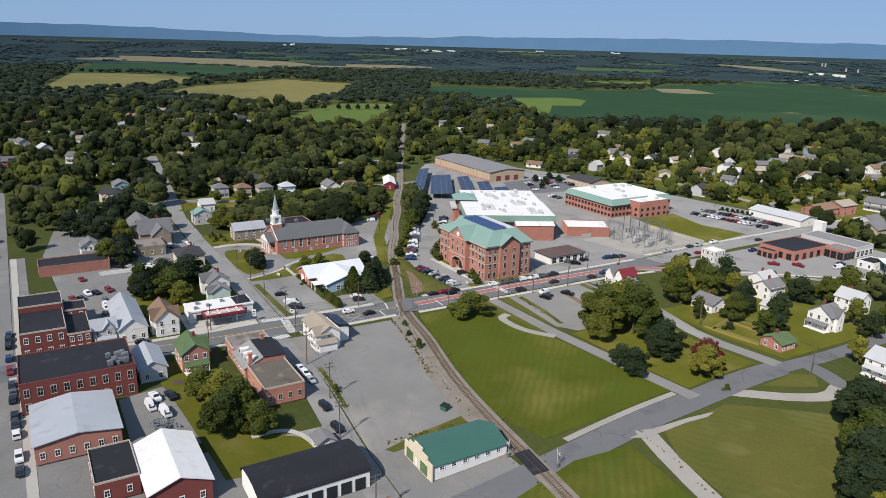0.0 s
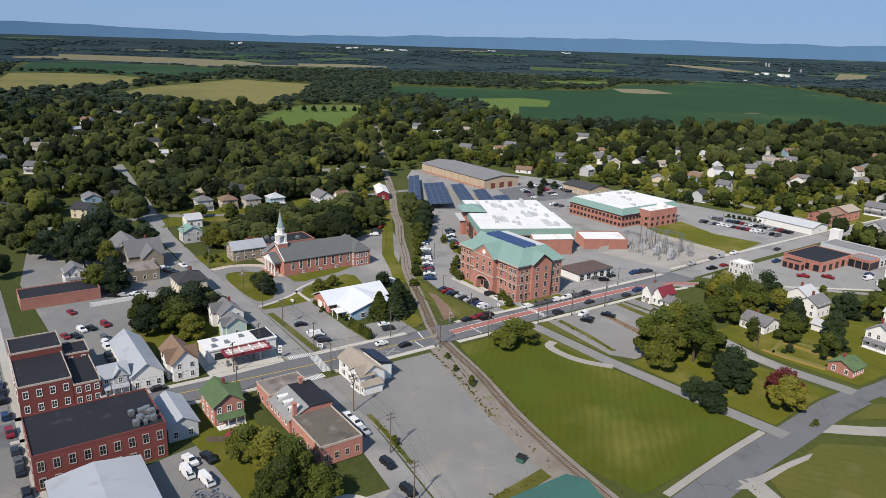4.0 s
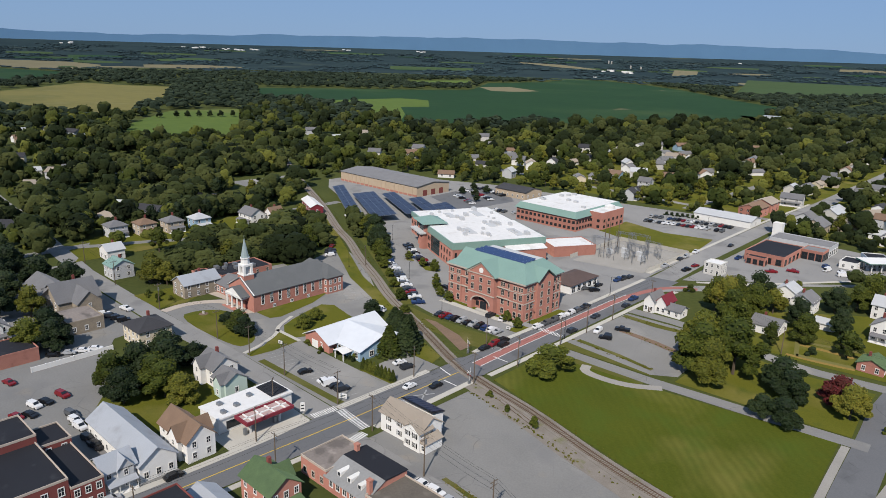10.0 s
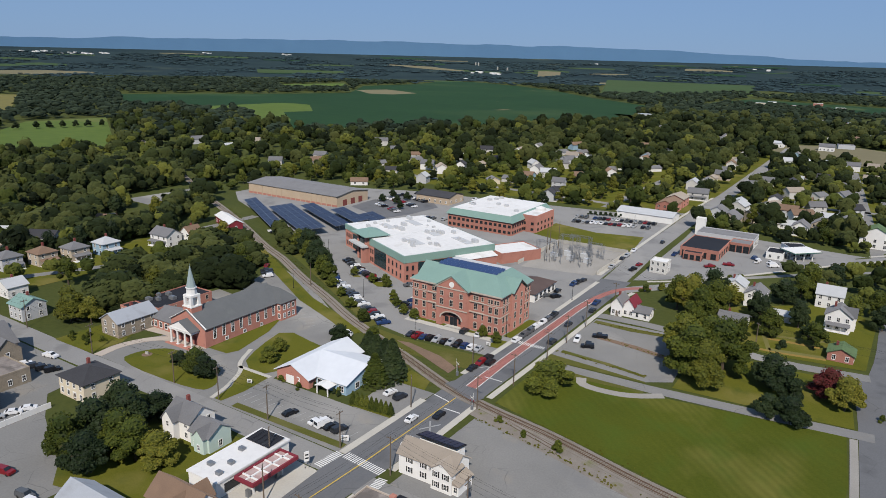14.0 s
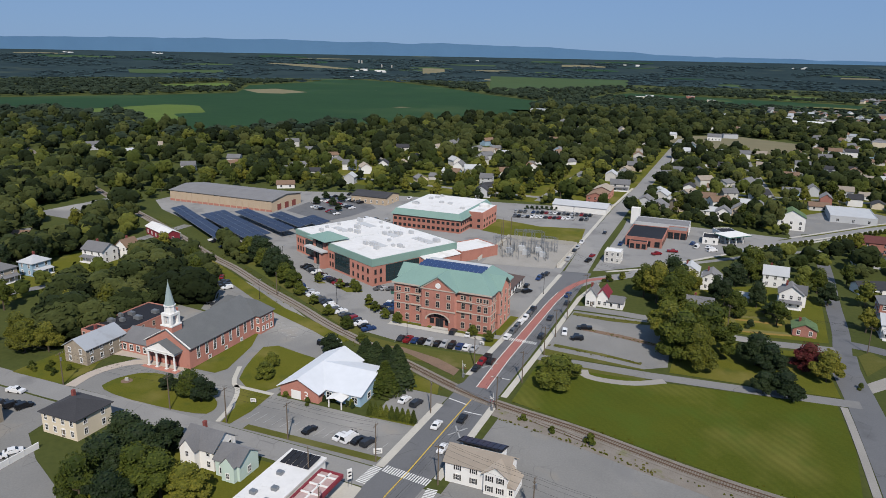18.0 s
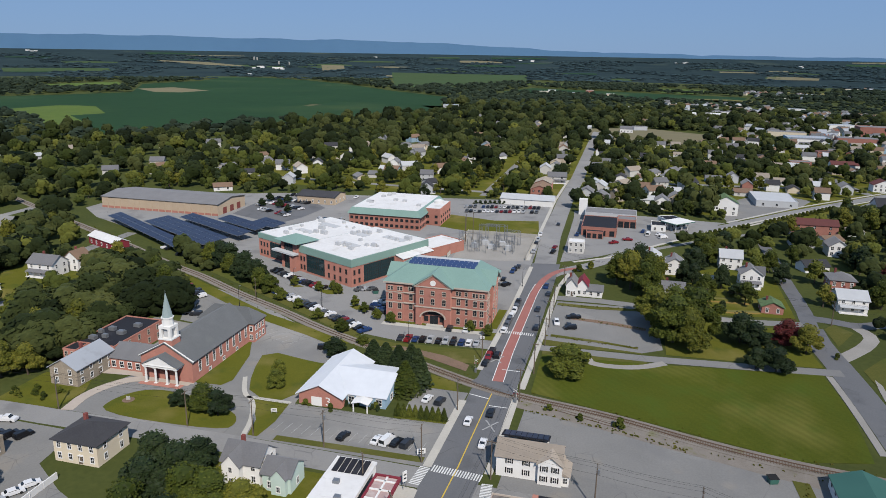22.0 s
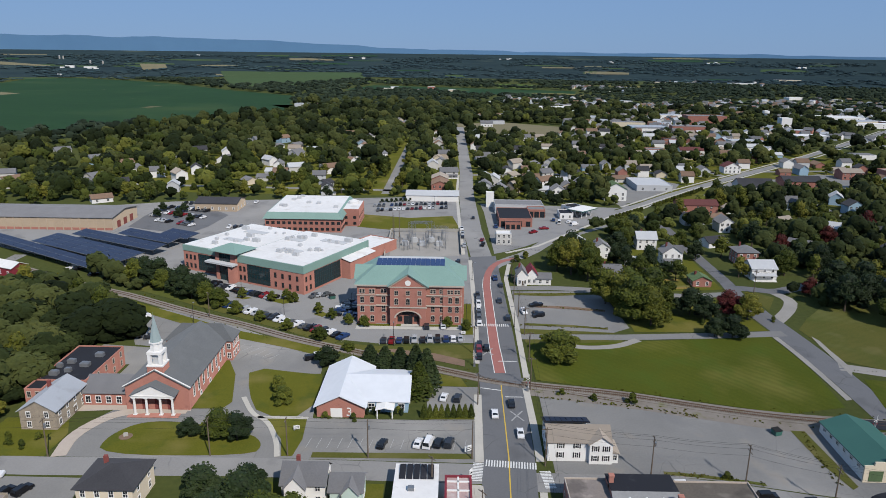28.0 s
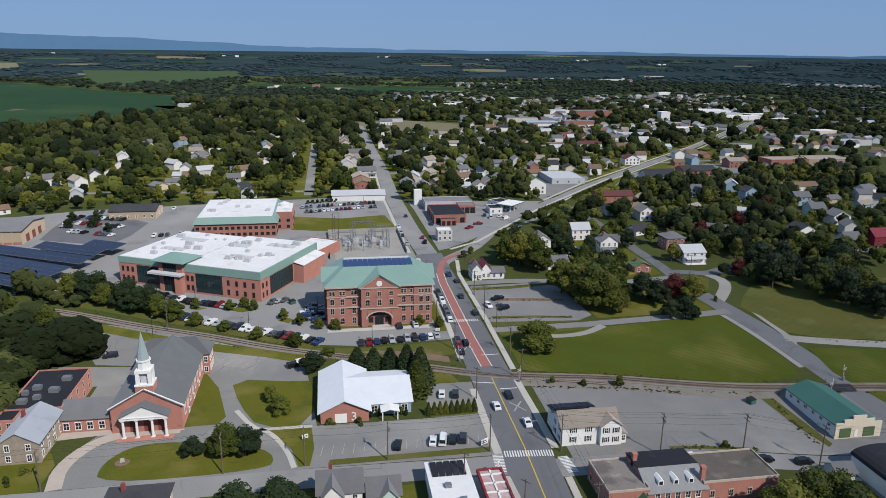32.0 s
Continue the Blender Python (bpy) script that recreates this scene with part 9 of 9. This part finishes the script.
SUBURB_PLOTS_A = (
    (8, 336), (7, 378), (22, 349), (22.7, 409), (2.4, 472), (7.4, 428), (49.6, 409), (45.7, 469), (62, 467), (47, 336), (44.7, 373), (70.6, 414), (-27, 408), (-30, 372), (30, 460), (-285, 420),
    (-288, 359), (-252, 297), (-254, 394), (-258, 449), (-229, 601), (-201, 566), (-164, 476), (-158, 395), (-152, 422), (-121, 348), (-142, 665), (-116, 672), (-161, 546), (-328, 553),
    (-263, 516), (-267, 359), (-123, 422), (-93, 520), (-207, 616), (-331, 452), (-304, 448), (-359, 373), (-339, 344), (-297, 380), (-364, 321), (-534, 376), (-484, 371), (-481, 407),
)
SUBURB_PLOTS_B = (
    (-426, 480), (-384, 498), (-675, -78), (-652, -60), (-554, -53), (-531, -81), (-710, 46), (-772, 89), (-711, 162), (-650, 163), (-618, 106), (-546, -25), (-546, 11), (-451, 60), (-420, 110),
    (-380, 40), (-300, 60), (-270, 100), (-290, -20), (-250, -30),
)
for x, y in SUBURB_PLOTS_A + SUBURB_PLOTS_B:
    suburb(x, y, rng.uniform(0, 90), 1.25 if x < -500 else 1.1, 4, "offwhite" if rng.random() < 0.6 else None)
for y0 in (345, 378, 420 - 16, 420 + 16, 500, 560 - 18, 560 + 18, 640, 700):
    for i in range(19):
        suburb(2 + i * 18 + rng.uniform(-4, 4), y0 + i * 3.0 + rng.uniform(-4, 4), rng.choice((0, 90, 180)) + rng.uniform(-4, 4))
for i in range(22):
    if i % 5 != 3 and i % 7 != 5:
        suburb(-36 + rng.uniform(-7, 5), 345 + i * 17 + rng.uniform(-4, 4), rng.choice((90, 90, 0)) + rng.uniform(-6, 6))
for x0 in (-70, -120, -175, -225):
    for i in range(11):
        suburb(x0 + rng.uniform(-10, 10), 340 + i * 24 + rng.uniform(-6, 6), rng.uniform(0, 180))
for i in range(26):
    suburb(rng.uniform(100, 330), rng.uniform(180, 330), rng.uniform(0, 180))

for i in range(24):
    suburb(rng.uniform(-560, -245), rng.uniform(-120, 130), rng.uniform(0, 90), 1.15, 5, "offwhite" if i % 2 else None)

# the far town: more houses than one can count
MIX = ["white", "cream", "brick", "palegrey", "greyroof", "whiteroof", "brownroof", "metalroof"]


def far_houses(spots):
    bm = bmesh.new()
    for x, y, w, d, h, flat, wall, roof in spots:
        z = far_rise(math.hypot(x, y)) - 0.5
        a = rng.uniform(0, 3.14) if not flat else rng.uniform(-0.1, 0.3)
        c, s = math.cos(a), math.sin(a)

        def at(u, v, k):
            return (x + u * c - v * s, y + u * s + v * c, z + k)

        ring = [(-w / 2, -d / 2), (w / 2, -d / 2), (w / 2, d / 2), (-w / 2, d / 2)]
        hull(bm, [at(u, v, 0) for u, v in ring], [at(u, v, h) for u, v in ring], wall)
        if flat:
            hull(bm, [at(u * 0.98, v * 0.98, h) for u, v in ring], [at(u * 0.98, v * 0.98, h + 0.3) for u, v in ring], roof)
        else:
            e = w / 2 + 0.4
            for sgn in (-1, 1):
                q = [at(-e, sgn * (d / 2 + 0.4), h - 0.2), at(e, sgn * (d / 2 + 0.4), h - 0.2), at(e, 0, h + d * 0.36), at(-e, 0, h + d * 0.36)]
                hull(bm, q, [(p[0], p[1], p[2] + 0.25) for p in q], roof)
            for sgn in (-1, 1):
                u = sgn * w / 2
                hull(bm, [at(u, -d / 2, h), at(u, d / 2, h), at(u, 0, h + d * 0.34)], [at(u * 0.97, -d / 2, h), at(u * 0.97, d / 2, h), at(u * 0.97, 0, h + d * 0.34)], wall)
        open_view(x, y, max(w, d) * 0.5 + 6, max(w, d) * 0.45 + 5)
        KEPT_OPEN.append((x, y, max(w, d) * 0.45 + 1))
    bmesh.ops.recalc_face_normals(bm, faces=bm.faces[:])
    tagged(part("far_houses", bm, [M[k] for k in MIX]), "many small white and grey houses of the far town", "houses", kind="stuff")


spots = []
FAR_BLOCKS_A = (
    (-290, 1125, 34, 20), (-250, 1124, 34, 18), (-233, 1171, 30, 14), (-198, 1210, 26, 14), (-202, 896, 18, 12), (-180, 918, 16, 11), (-164, 957, 22, 12), (-193, 1707, 34, 16),
    (-176, 1760, 26, 14), (-112, 1691, 36, 16), (-80, 1789, 26, 16), (-24, 1666, 26, 14), (39, 850, 24, 12), (176, 1166, 46, 24), (179, 1048, 30, 18), (381, 1752, 60, 26), (362, 1978, 50, 26),
    (471, 1920, 60, 30), (219, 845, 60, 22), (229, 766, 50, 24), (289, 802, 60, 26), (314, 979, 50, 24),
)
FAR_BLOCKS_B = (
    (748, 1495, 50, 22), (823, 1455, 34, 18), (590, 923, 70, 30), (622, 902, 50, 26), (968, 2362, 110, 40), (685, 2316, 80, 36), (785, 2332, 60, 30), (1217, 2564, 120, 40), (925, 1050, 50, 26),
    (1374, 1556, 80, 30), (527, 568, 50, 26), (565, 587, 44, 20), (486, 1232, 44, 22), (547, 1234, 30, 20), (280, 1259, 40, 22), (323, 1311, 40, 20), (308, 1112, 44, 22), (568, 672, 40, 22),
    (612, 820, 44, 22), (421, 784, 40, 20), (374, 547, 36, 20), (398, 523, 30, 18),
)
for x, y, w, d in FAR_BLOCKS_A + FAR_BLOCKS_B:
    spots.append((x, y, w * 0.75, d * 0.8, rng.uniform(4, 6.5), True, rng.choice((0, 1, 3, 3, 2)), rng.choice((5, 7, 4, 4))))
for x, y, spread, n in ((-190, 920, 40, 8), (-150, 1700, 120, 16), (420, 1850, 160, 26), (250, 900, 110, 50), (430, 720, 90, 44), (520, 560, 90, 36), (330, 1150, 170, 80), (150, 1300, 170, 40), (620, 1250, 170, 65), (650, 1000, 160, 50), (800, 1350, 150, 20), (1530, 1900, 170, 60), (130, 780, 70, 14), (300, 640, 90, 22), (-120, 800, 60, 10), (760, 700, 150, 30), (60, 1000, 80, 12), (-640, 100, 90, 8), (900, 2300, 200, 14)):
    for i in range(n):
        a, r = rng.uniform(0, 6.28), spread * rng.random() ** 0.6
        px, py = x + math.cos(a) * r, y + math.sin(a) * r
        if not is_clear(px, py, 8) and not any((px - q) ** 2 + (py - w) ** 2 < (t + 4) ** 2 for q, w, t in FOOT):
            k = 0.85 + py / 6000
            spots.append((px, py, rng.uniform(9, 12) * k, rng.uniform(7, 9) * k, rng.uniform(3.2, 5.2), False, rng.choice((0, 0, 1, 2, 3, 3)), rng.choice((4, 4, 4, 6, 7))))
# hamlets at the foot of the ridge, in degrees left of +y
for a, d, n in ((62.9, 4138, 5), (62.2, 4113, 4), (61.5, 4172, 5), (60.4, 4066, 4), (59.3, 4050, 5), (58.2, 4079, 4), (50.9, 4300, 3), (44.9, 4300, 3), (71, 4300, 5), (29.7, 3190, 5), (28.2, 3110, 6), (30.5, 2778, 1), (20, 4100, 2), (8, 4000, 3), (-4, 4100, 4), (-12, 3900, 3), (-20, 4000, 4), (-26, 3700, 4)):
    for i in range(n):
        b, e = radians(a + rng.uniform(-0.5, 0.5)), d + rng.uniform(-60, 60)
        spots.append((-math.sin(b) * e, math.cos(b) * e, rng.uniform(12, 20), rng.uniform(10, 14), rng.uniform(4, 6), True, 0, 5))
far_houses(spots)
for x, y in ((-1877, 3287), (-1850, 3270), (-1607, 3033), (-1538, 3004)):
    root = thing("grain_silo", x, y, 0, "tall pale concrete grain silo on a farm", "silo", "farm silos", z=far_rise(math.hypot(x, y)) - 0.5)
    bm = bmesh.new()
    tube(bm, 0, 0, 0, 15, 3.4, 3.4, 14)
    part("tank", bm, M["concrete"], root)
    bm = bmesh.new()
    tube(bm, 0, 0, 15, 17, 3.5, 0.8, 14)
    part("roof", bm, M["metalroof"], root)
for x, y, h in ((432, 900, 20),):
    root = thing("water_tower", x, y, 0, "white water tank on the roofs of a mill", "water tower", z=-0.1)
    bm = bmesh.new()
    tube(bm, 0, 0, 0, h * 0.72, 2.2, 2.2, 12)
    part("shaft", bm, M["white"], root)
    bm = bmesh.new()
    tube(bm, 0, 0, h * 0.72, h * 0.8, 2.2, 5.0, 14)
    tube(bm, 0, 0, h * 0.8, h * 0.95, 5.0, 5.0, 14)
    tube(bm, 0, 0, h * 0.95, h, 5.0, 1.0, 14)
    part("tank", bm, M["white"], root)


# distant field strips: degrees left of +y, near and far edge
def strip(rows, material, label):
    bm = bmesh.new()
    grid = []
    for (a0, n0, f0), (a1, n1, f1) in zip(rows, rows[1:]):
        for i in range(4):
            t = i / 4
            grid.append((a0 + (a1 - a0) * t, n0 + (n1 - n0) * t, f0 + (f1 - f0) * t))
    grid.append(rows[-1])
    net = []
    for a, n0, f0 in grid:
        r = radians(a)
        net.append([bm.verts.new((-math.sin(r) * d, math.cos(r) * d, far_rise(d) + (0.07 if d < 2600 else 0.9))) for d in (n0 + (f0 - n0) * k / 8 for k in range(9))])
    for p, q in zip(net, net[1:]):
        for k in range(8):
            bm.faces.new((q[k], p[k], p[k + 1], q[k + 1]))
    if sum(f.normal.z for f in bm.faces) < 0:
        bmesh.ops.reverse_faces(bm, faces=bm.faces[:])
    edge = [(-math.sin(radians(a)) * n0, math.cos(radians(a)) * n0) for a, n0, f0 in grid] + [(-math.sin(radians(a)) * f0, math.cos(radians(a)) * f0) for a, n0, f0 in grid[::-1]]
    CLEAR.append((edge, min(p[0] for p in edge), max(p[0] for p in edge), min(p[1] for p in edge), max(p[1] for p in edge)))
    tagged(part("crop_field", bm, material), label, "field", kind="structure")


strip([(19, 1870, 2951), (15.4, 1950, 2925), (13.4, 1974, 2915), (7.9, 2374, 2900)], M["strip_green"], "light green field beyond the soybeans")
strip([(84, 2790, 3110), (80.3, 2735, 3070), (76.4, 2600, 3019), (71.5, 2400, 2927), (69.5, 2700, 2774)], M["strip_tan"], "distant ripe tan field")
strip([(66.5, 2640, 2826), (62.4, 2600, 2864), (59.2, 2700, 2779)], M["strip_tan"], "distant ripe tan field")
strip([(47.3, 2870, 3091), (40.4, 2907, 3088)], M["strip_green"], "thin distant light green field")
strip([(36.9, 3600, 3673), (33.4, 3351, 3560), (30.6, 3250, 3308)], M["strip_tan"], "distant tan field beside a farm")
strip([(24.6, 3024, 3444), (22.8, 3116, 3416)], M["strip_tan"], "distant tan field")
rng = random.Random(77)
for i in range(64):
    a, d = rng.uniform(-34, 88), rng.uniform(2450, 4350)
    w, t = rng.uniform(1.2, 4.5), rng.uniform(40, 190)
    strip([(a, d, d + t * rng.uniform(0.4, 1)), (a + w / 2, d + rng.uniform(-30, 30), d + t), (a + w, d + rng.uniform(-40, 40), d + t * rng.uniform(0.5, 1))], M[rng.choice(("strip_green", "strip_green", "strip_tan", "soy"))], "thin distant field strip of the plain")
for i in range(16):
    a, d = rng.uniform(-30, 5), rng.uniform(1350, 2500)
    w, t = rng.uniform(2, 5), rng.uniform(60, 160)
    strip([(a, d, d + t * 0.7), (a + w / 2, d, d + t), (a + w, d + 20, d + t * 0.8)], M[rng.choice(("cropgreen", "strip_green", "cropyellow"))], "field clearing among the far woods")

# single trees among the houses, then woods
rng = random.Random(21)
for x, y in ((-785, 319), (-778, 339), (-773, 352), (-767, 365), (-762, 379), (-757, 391), (-751, 406)):
    tree(x, y, 4.5, 8, "leaf_dark", "round tree standing in a meadow row", group="meadow trees")
n = 0
while n < 190:
    x, y = rng.uniform(-330, 330), rng.uniform(-60, 460)
    if is_clear(x, y, 3) or (y < 120 and x > -150) or any((x - a) ** 2 + (y - b) ** 2 < (r + 2.5) ** 2 for a, b, r in FOOT) or (n % 3 and any((x - a) ** 2 + (y - b) ** 2 < r * r for a, b, r in KEPT_OPEN)):
        continue
    r = rng.uniform(3.5, 6)
    tree(x, y, r, r * rng.uniform(1.7, 2.3), rng.choice(("leaf", "leaf", "leaf_gold", "leaf_dark", "leaf_gold")), name="tree", group="suburban trees", loose=True)
    n += 1


def grove(mid, x0, x1, y0, y1, n, keep, r0=3.2, r1=6.2, tall=1.0):
    """Scatters n trees over a stretch of land where keep(x, y) allows."""
    tries, made = 0, 0
    near = [q for q in FOOT + KEPT_OPEN if x0 - 20 < q[0] < x1 + 20 and y0 - 20 < q[1] < y1 + 20]
    while made < n and tries < n * 8:
        tries += 1
        x, y = rng.uniform(x0, x1), rng.uniform(y0, y1)
        if not keep(x, y) or is_clear(x, y, 2.5) or any(abs(x - a) < r + 2 and (x - a) ** 2 + (y - b) ** 2 < (r + 1.5) ** 2 for a, b, r in near):
            continue
        r = rng.uniform(r0, r1) * (0.66 + 0.75 * rng.random() ** 2)
        mid.append((x, y, r, r * rng.uniform(1.7, 2.3) * tall))
        made += 1


def west_of_rail(x, y):
    return y < 62 - 0.53 * (x + 40)


def anywhere(x, y):
    return True


def in_east_gardens(x, y):
    return inside(x, y, [(108, 246), (122, 280), (150, 296), (209, 335), (262, 330), (240, 150), (136, 146), (123, 150), (122, 203)])


dark, light = [], []
saved_open, KEPT_OPEN = KEPT_OPEN, []
grove(dark, 105, 262, 140, 340, 70, in_east_gardens, 3.6, 6.4)
grove(light, 105, 262, 140, 340, 20, in_east_gardens, 3.2, 5.6)
grove(dark, -430, -345, 90, 260, 120, anywhere, 4.0, 7.5)
KEPT_OPEN = saved_open
for x, y, t in ((55, 230, 5), (64, 232, 5), (72, 222, 5.5), (86, 225, 5), (96, 233, 5), (80, 242, 5.5), (62, 221, 4.5), (91, 246, 5), (104, 262, 5.5), (111, 273, 5), (70, 212, 4.5), (88, 214, 4), (-200, 45, 4.5), (-205, 57, 4), (-209, 34, 4.5), (-215, 22, 4.5), (-196, 67, 5), (-198, 80, 4.5), (-192, 58, 4.5), (-190, 75, 5), (-244, 26, 5), (-240, 78, 5), (-247, 45, 5.5)):
    (light if (x + y) % 3 else dark).append((x, y, t, t * 1.9))
church = []
WOOD = [(-150, 23), (-170, 27), (-186, 46), (-184, 66), (-187, 86), (-174, 109), (-152, 102), (-139, 78), (-137, 60), (-138, 44)]
grove(church, -206, -136, 22, 110, 120, lambda x, y: inside(x, y, WOOD) and not is_clear(x, y, 4.5), 4.5, 7.5, 0.8)
grove(dark, -205, -150, 95, 150, 60, lambda x, y: west_of_rail(x - 8, y), 4.0, 6.5, 0.8)
grove(dark, -330, -222, -10, 190, 520, west_of_rail, 4.0, 7.5, 0.9)
grove(light, -330, -222, -10, 190, 60, west_of_rail, 3.0, 6.0)
grove(dark, -560, -300, -140, 330, 430, west_of_rail, 4.5, 8)
grove(light, -560, -240, -140, 330, 260, west_of_rail, 3.5, 7.5)
grove(dark, -900, -560, -200, 260, 330, west_of_rail, 5, 9)
grove(light, -900, -560, -200, 260, 160, west_of_rail, 4, 8)
grove(dark, -820, -300, 150, 560, 460, anywhere, 4.5, 8)
grove(light, -820, -300, 150, 560, 300, anywhere, 4, 7.5)
grove(light, -330, -20, 290, 520, 220, anywhere, 3.2, 6.6)
grove(dark, -330, -20, 290, 520, 110, anywhere, 3.2, 6.6)
grove(light, -10, 360, 300, 620, 260, anywhere, 2.8, 5.8)
grove(dark, -10, 360, 300, 620, 430, anywhere, 3.0, 7.0)
grove(dark, 110, 360, 110, 330, 215, anywhere, 3.0, 6.2)
grove(light, 110, 360, 110, 330, 80, anywhere, 2.8, 5.4)
grove(dark, -400, 60, 520, 900, 560, anywhere, 4, 8)
grove(light, -400, 60, 520, 900, 300, anywhere)
grove(dark, 40, 900, 600, 1150, 1500, anywhere, 4.0, 8, 0.8)
grove(dark, -430, 300, 860, 1200, 900, anywhere, 5, 9, 0.85)
grove(dark, -330, -40, 430, 880, 420, anywhere, 4.5, 8.5)
grove(light, 40, 900, 600, 1150, 320, anywhere)
grove(dark, 360, 800, 250, 620, 260, anywhere, 4, 7)
grove(dark, -300, -120, -140, -40, 110, anywhere)
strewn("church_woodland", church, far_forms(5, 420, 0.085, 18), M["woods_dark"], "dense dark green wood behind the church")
strewn("woodland", light, far_forms(7, 44, 0.13, 6), M["woods"], "lighter green garden and woodland trees")
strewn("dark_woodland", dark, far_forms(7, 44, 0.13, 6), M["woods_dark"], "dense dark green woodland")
far, edge = [], []
tries = 0
wide = [q for q in KEPT_OPEN if math.hypot(q[0], q[1]) > 650]
while len(far) < 6500 and tries < 50000:
    tries += 1
    a, d = radians(rng.uniform(-48, 100)), 700 + 1600 * rng.random() ** 0.8
    x, y = -math.sin(a) * d, math.cos(a) * d
    if is_clear(x, y, 8) or (x > -420 and y < 1150 and d < 1100) or any(abs(x - q) < r and (x - q) ** 2 + (y - w) ** 2 < r * r for q, w, r in wide):
        continue
    r = rng.uniform(6, 10) * (1 + d / 5000)
    far.append((x, y, r * (0.8 if x > 0 and d < 1700 else 1.0), rng.uniform(9, 14) * (0.62 if x > 0 and d < 1700 else 1.0)))
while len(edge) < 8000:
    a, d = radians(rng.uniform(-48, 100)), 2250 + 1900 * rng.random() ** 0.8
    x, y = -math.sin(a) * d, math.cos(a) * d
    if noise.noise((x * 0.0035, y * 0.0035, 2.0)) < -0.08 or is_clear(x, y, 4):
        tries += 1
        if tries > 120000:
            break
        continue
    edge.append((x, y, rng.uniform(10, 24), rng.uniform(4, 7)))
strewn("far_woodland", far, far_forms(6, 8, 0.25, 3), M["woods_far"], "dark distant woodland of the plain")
# crowns in the blue, haze-tinted leaf colour
strewn("backdrop_woodland", edge, far_forms(5, 0, 0.3, 1), M["woods_edge"], "haze-tinted woodland far out on the plain")


def rim(name, r0, r1, profile, material, label, base=0.0):
    """Backdrop band at the horizon, fitted to the camera's view; profile: degrees left of +y, top height."""
    bm = bmesh.new()
    nn = 240
    lo, hi = [], []
    for i in range(nn + 1):
        deg = -60 + 175 * i / nn
        for (a0, h0), (a1, h1) in zip(profile, profile[1:]):
            if a0 <= deg <= a1:
                h = h0 + (h1 - h0) * (deg - a0) / (a1 - a0)
        h += noise.noise((deg * 0.35, r1 * 0.01, 0)) * 9 + noise.noise((deg * 1.4, r1 * 0.01, 3)) * 4
        a = radians(deg)
        lo.append(bm.verts.new((-math.sin(a) * r0, math.cos(a) * r0, base)))
        hi.append(bm.verts.new((-math.sin(a) * r1, math.cos(a) * r1, h)))
    for i in range(nn):
        bm.faces.new((lo[i], lo[i + 1], hi[i + 1], hi[i]))
    tagged(part(name, bm, material), label, "hills", kind="structure")


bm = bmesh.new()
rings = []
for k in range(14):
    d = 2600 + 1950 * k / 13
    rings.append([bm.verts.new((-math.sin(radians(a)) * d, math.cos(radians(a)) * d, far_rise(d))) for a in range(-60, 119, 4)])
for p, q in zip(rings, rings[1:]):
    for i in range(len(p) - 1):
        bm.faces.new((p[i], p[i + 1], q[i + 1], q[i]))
# backdrop sheet in the haze-blue ground colour
tagged(part("backdrop_plain", bm, M["plain"]), "haze-tinted wooded backdrop plain lifted to the horizon", "plain", kind="structure")
# ridge outline in the haze-blue colour
rim("backdrop_hills", 4560, 4640, [(-60, 88), (-40, 92), (-12, 100), (-3, 103), (5, 114), (9, 129), (14, 150), (22, 158), (30, 162), (37, 170), (42, 163), (52, 156), (60, 138), (68, 122), (74, 130), (82, 146), (92, 152), (120, 150)], M["haze_hill"], "long mountain ridge backdrop in painted blue haze", -20)

for x, y, rz, form, colour in ((-145.5, 78, 30, 0, 3), (-161, 107, 120, 1, 0), (-157, 105.5, 120, 0, 6), (-153.5, 103.5, 120, 1, 0), (-149, 101.5, 120, 0, 4)):
    car(x, y, rz, form, colour, "parked behind the church")

car_row(-196, 243, -168, 231, 11, 66, 0.7)
car_row(-198, 262, -168, 250, 11, 66, 0.7)
car_row(-200, 278, -172, 268, 10, 66, 0.5)
for x, y, r in ((-197, 252, 2.8), (-184, 251, 3.2), (-186, 266, 3.2), (-173, 240, 2.8), (-200, 268, 3.0), (-214, 224, 2.6)):
    tree(x, y, r, r * 1.7, "leaf_dark", "small dark green tree in a lot island")
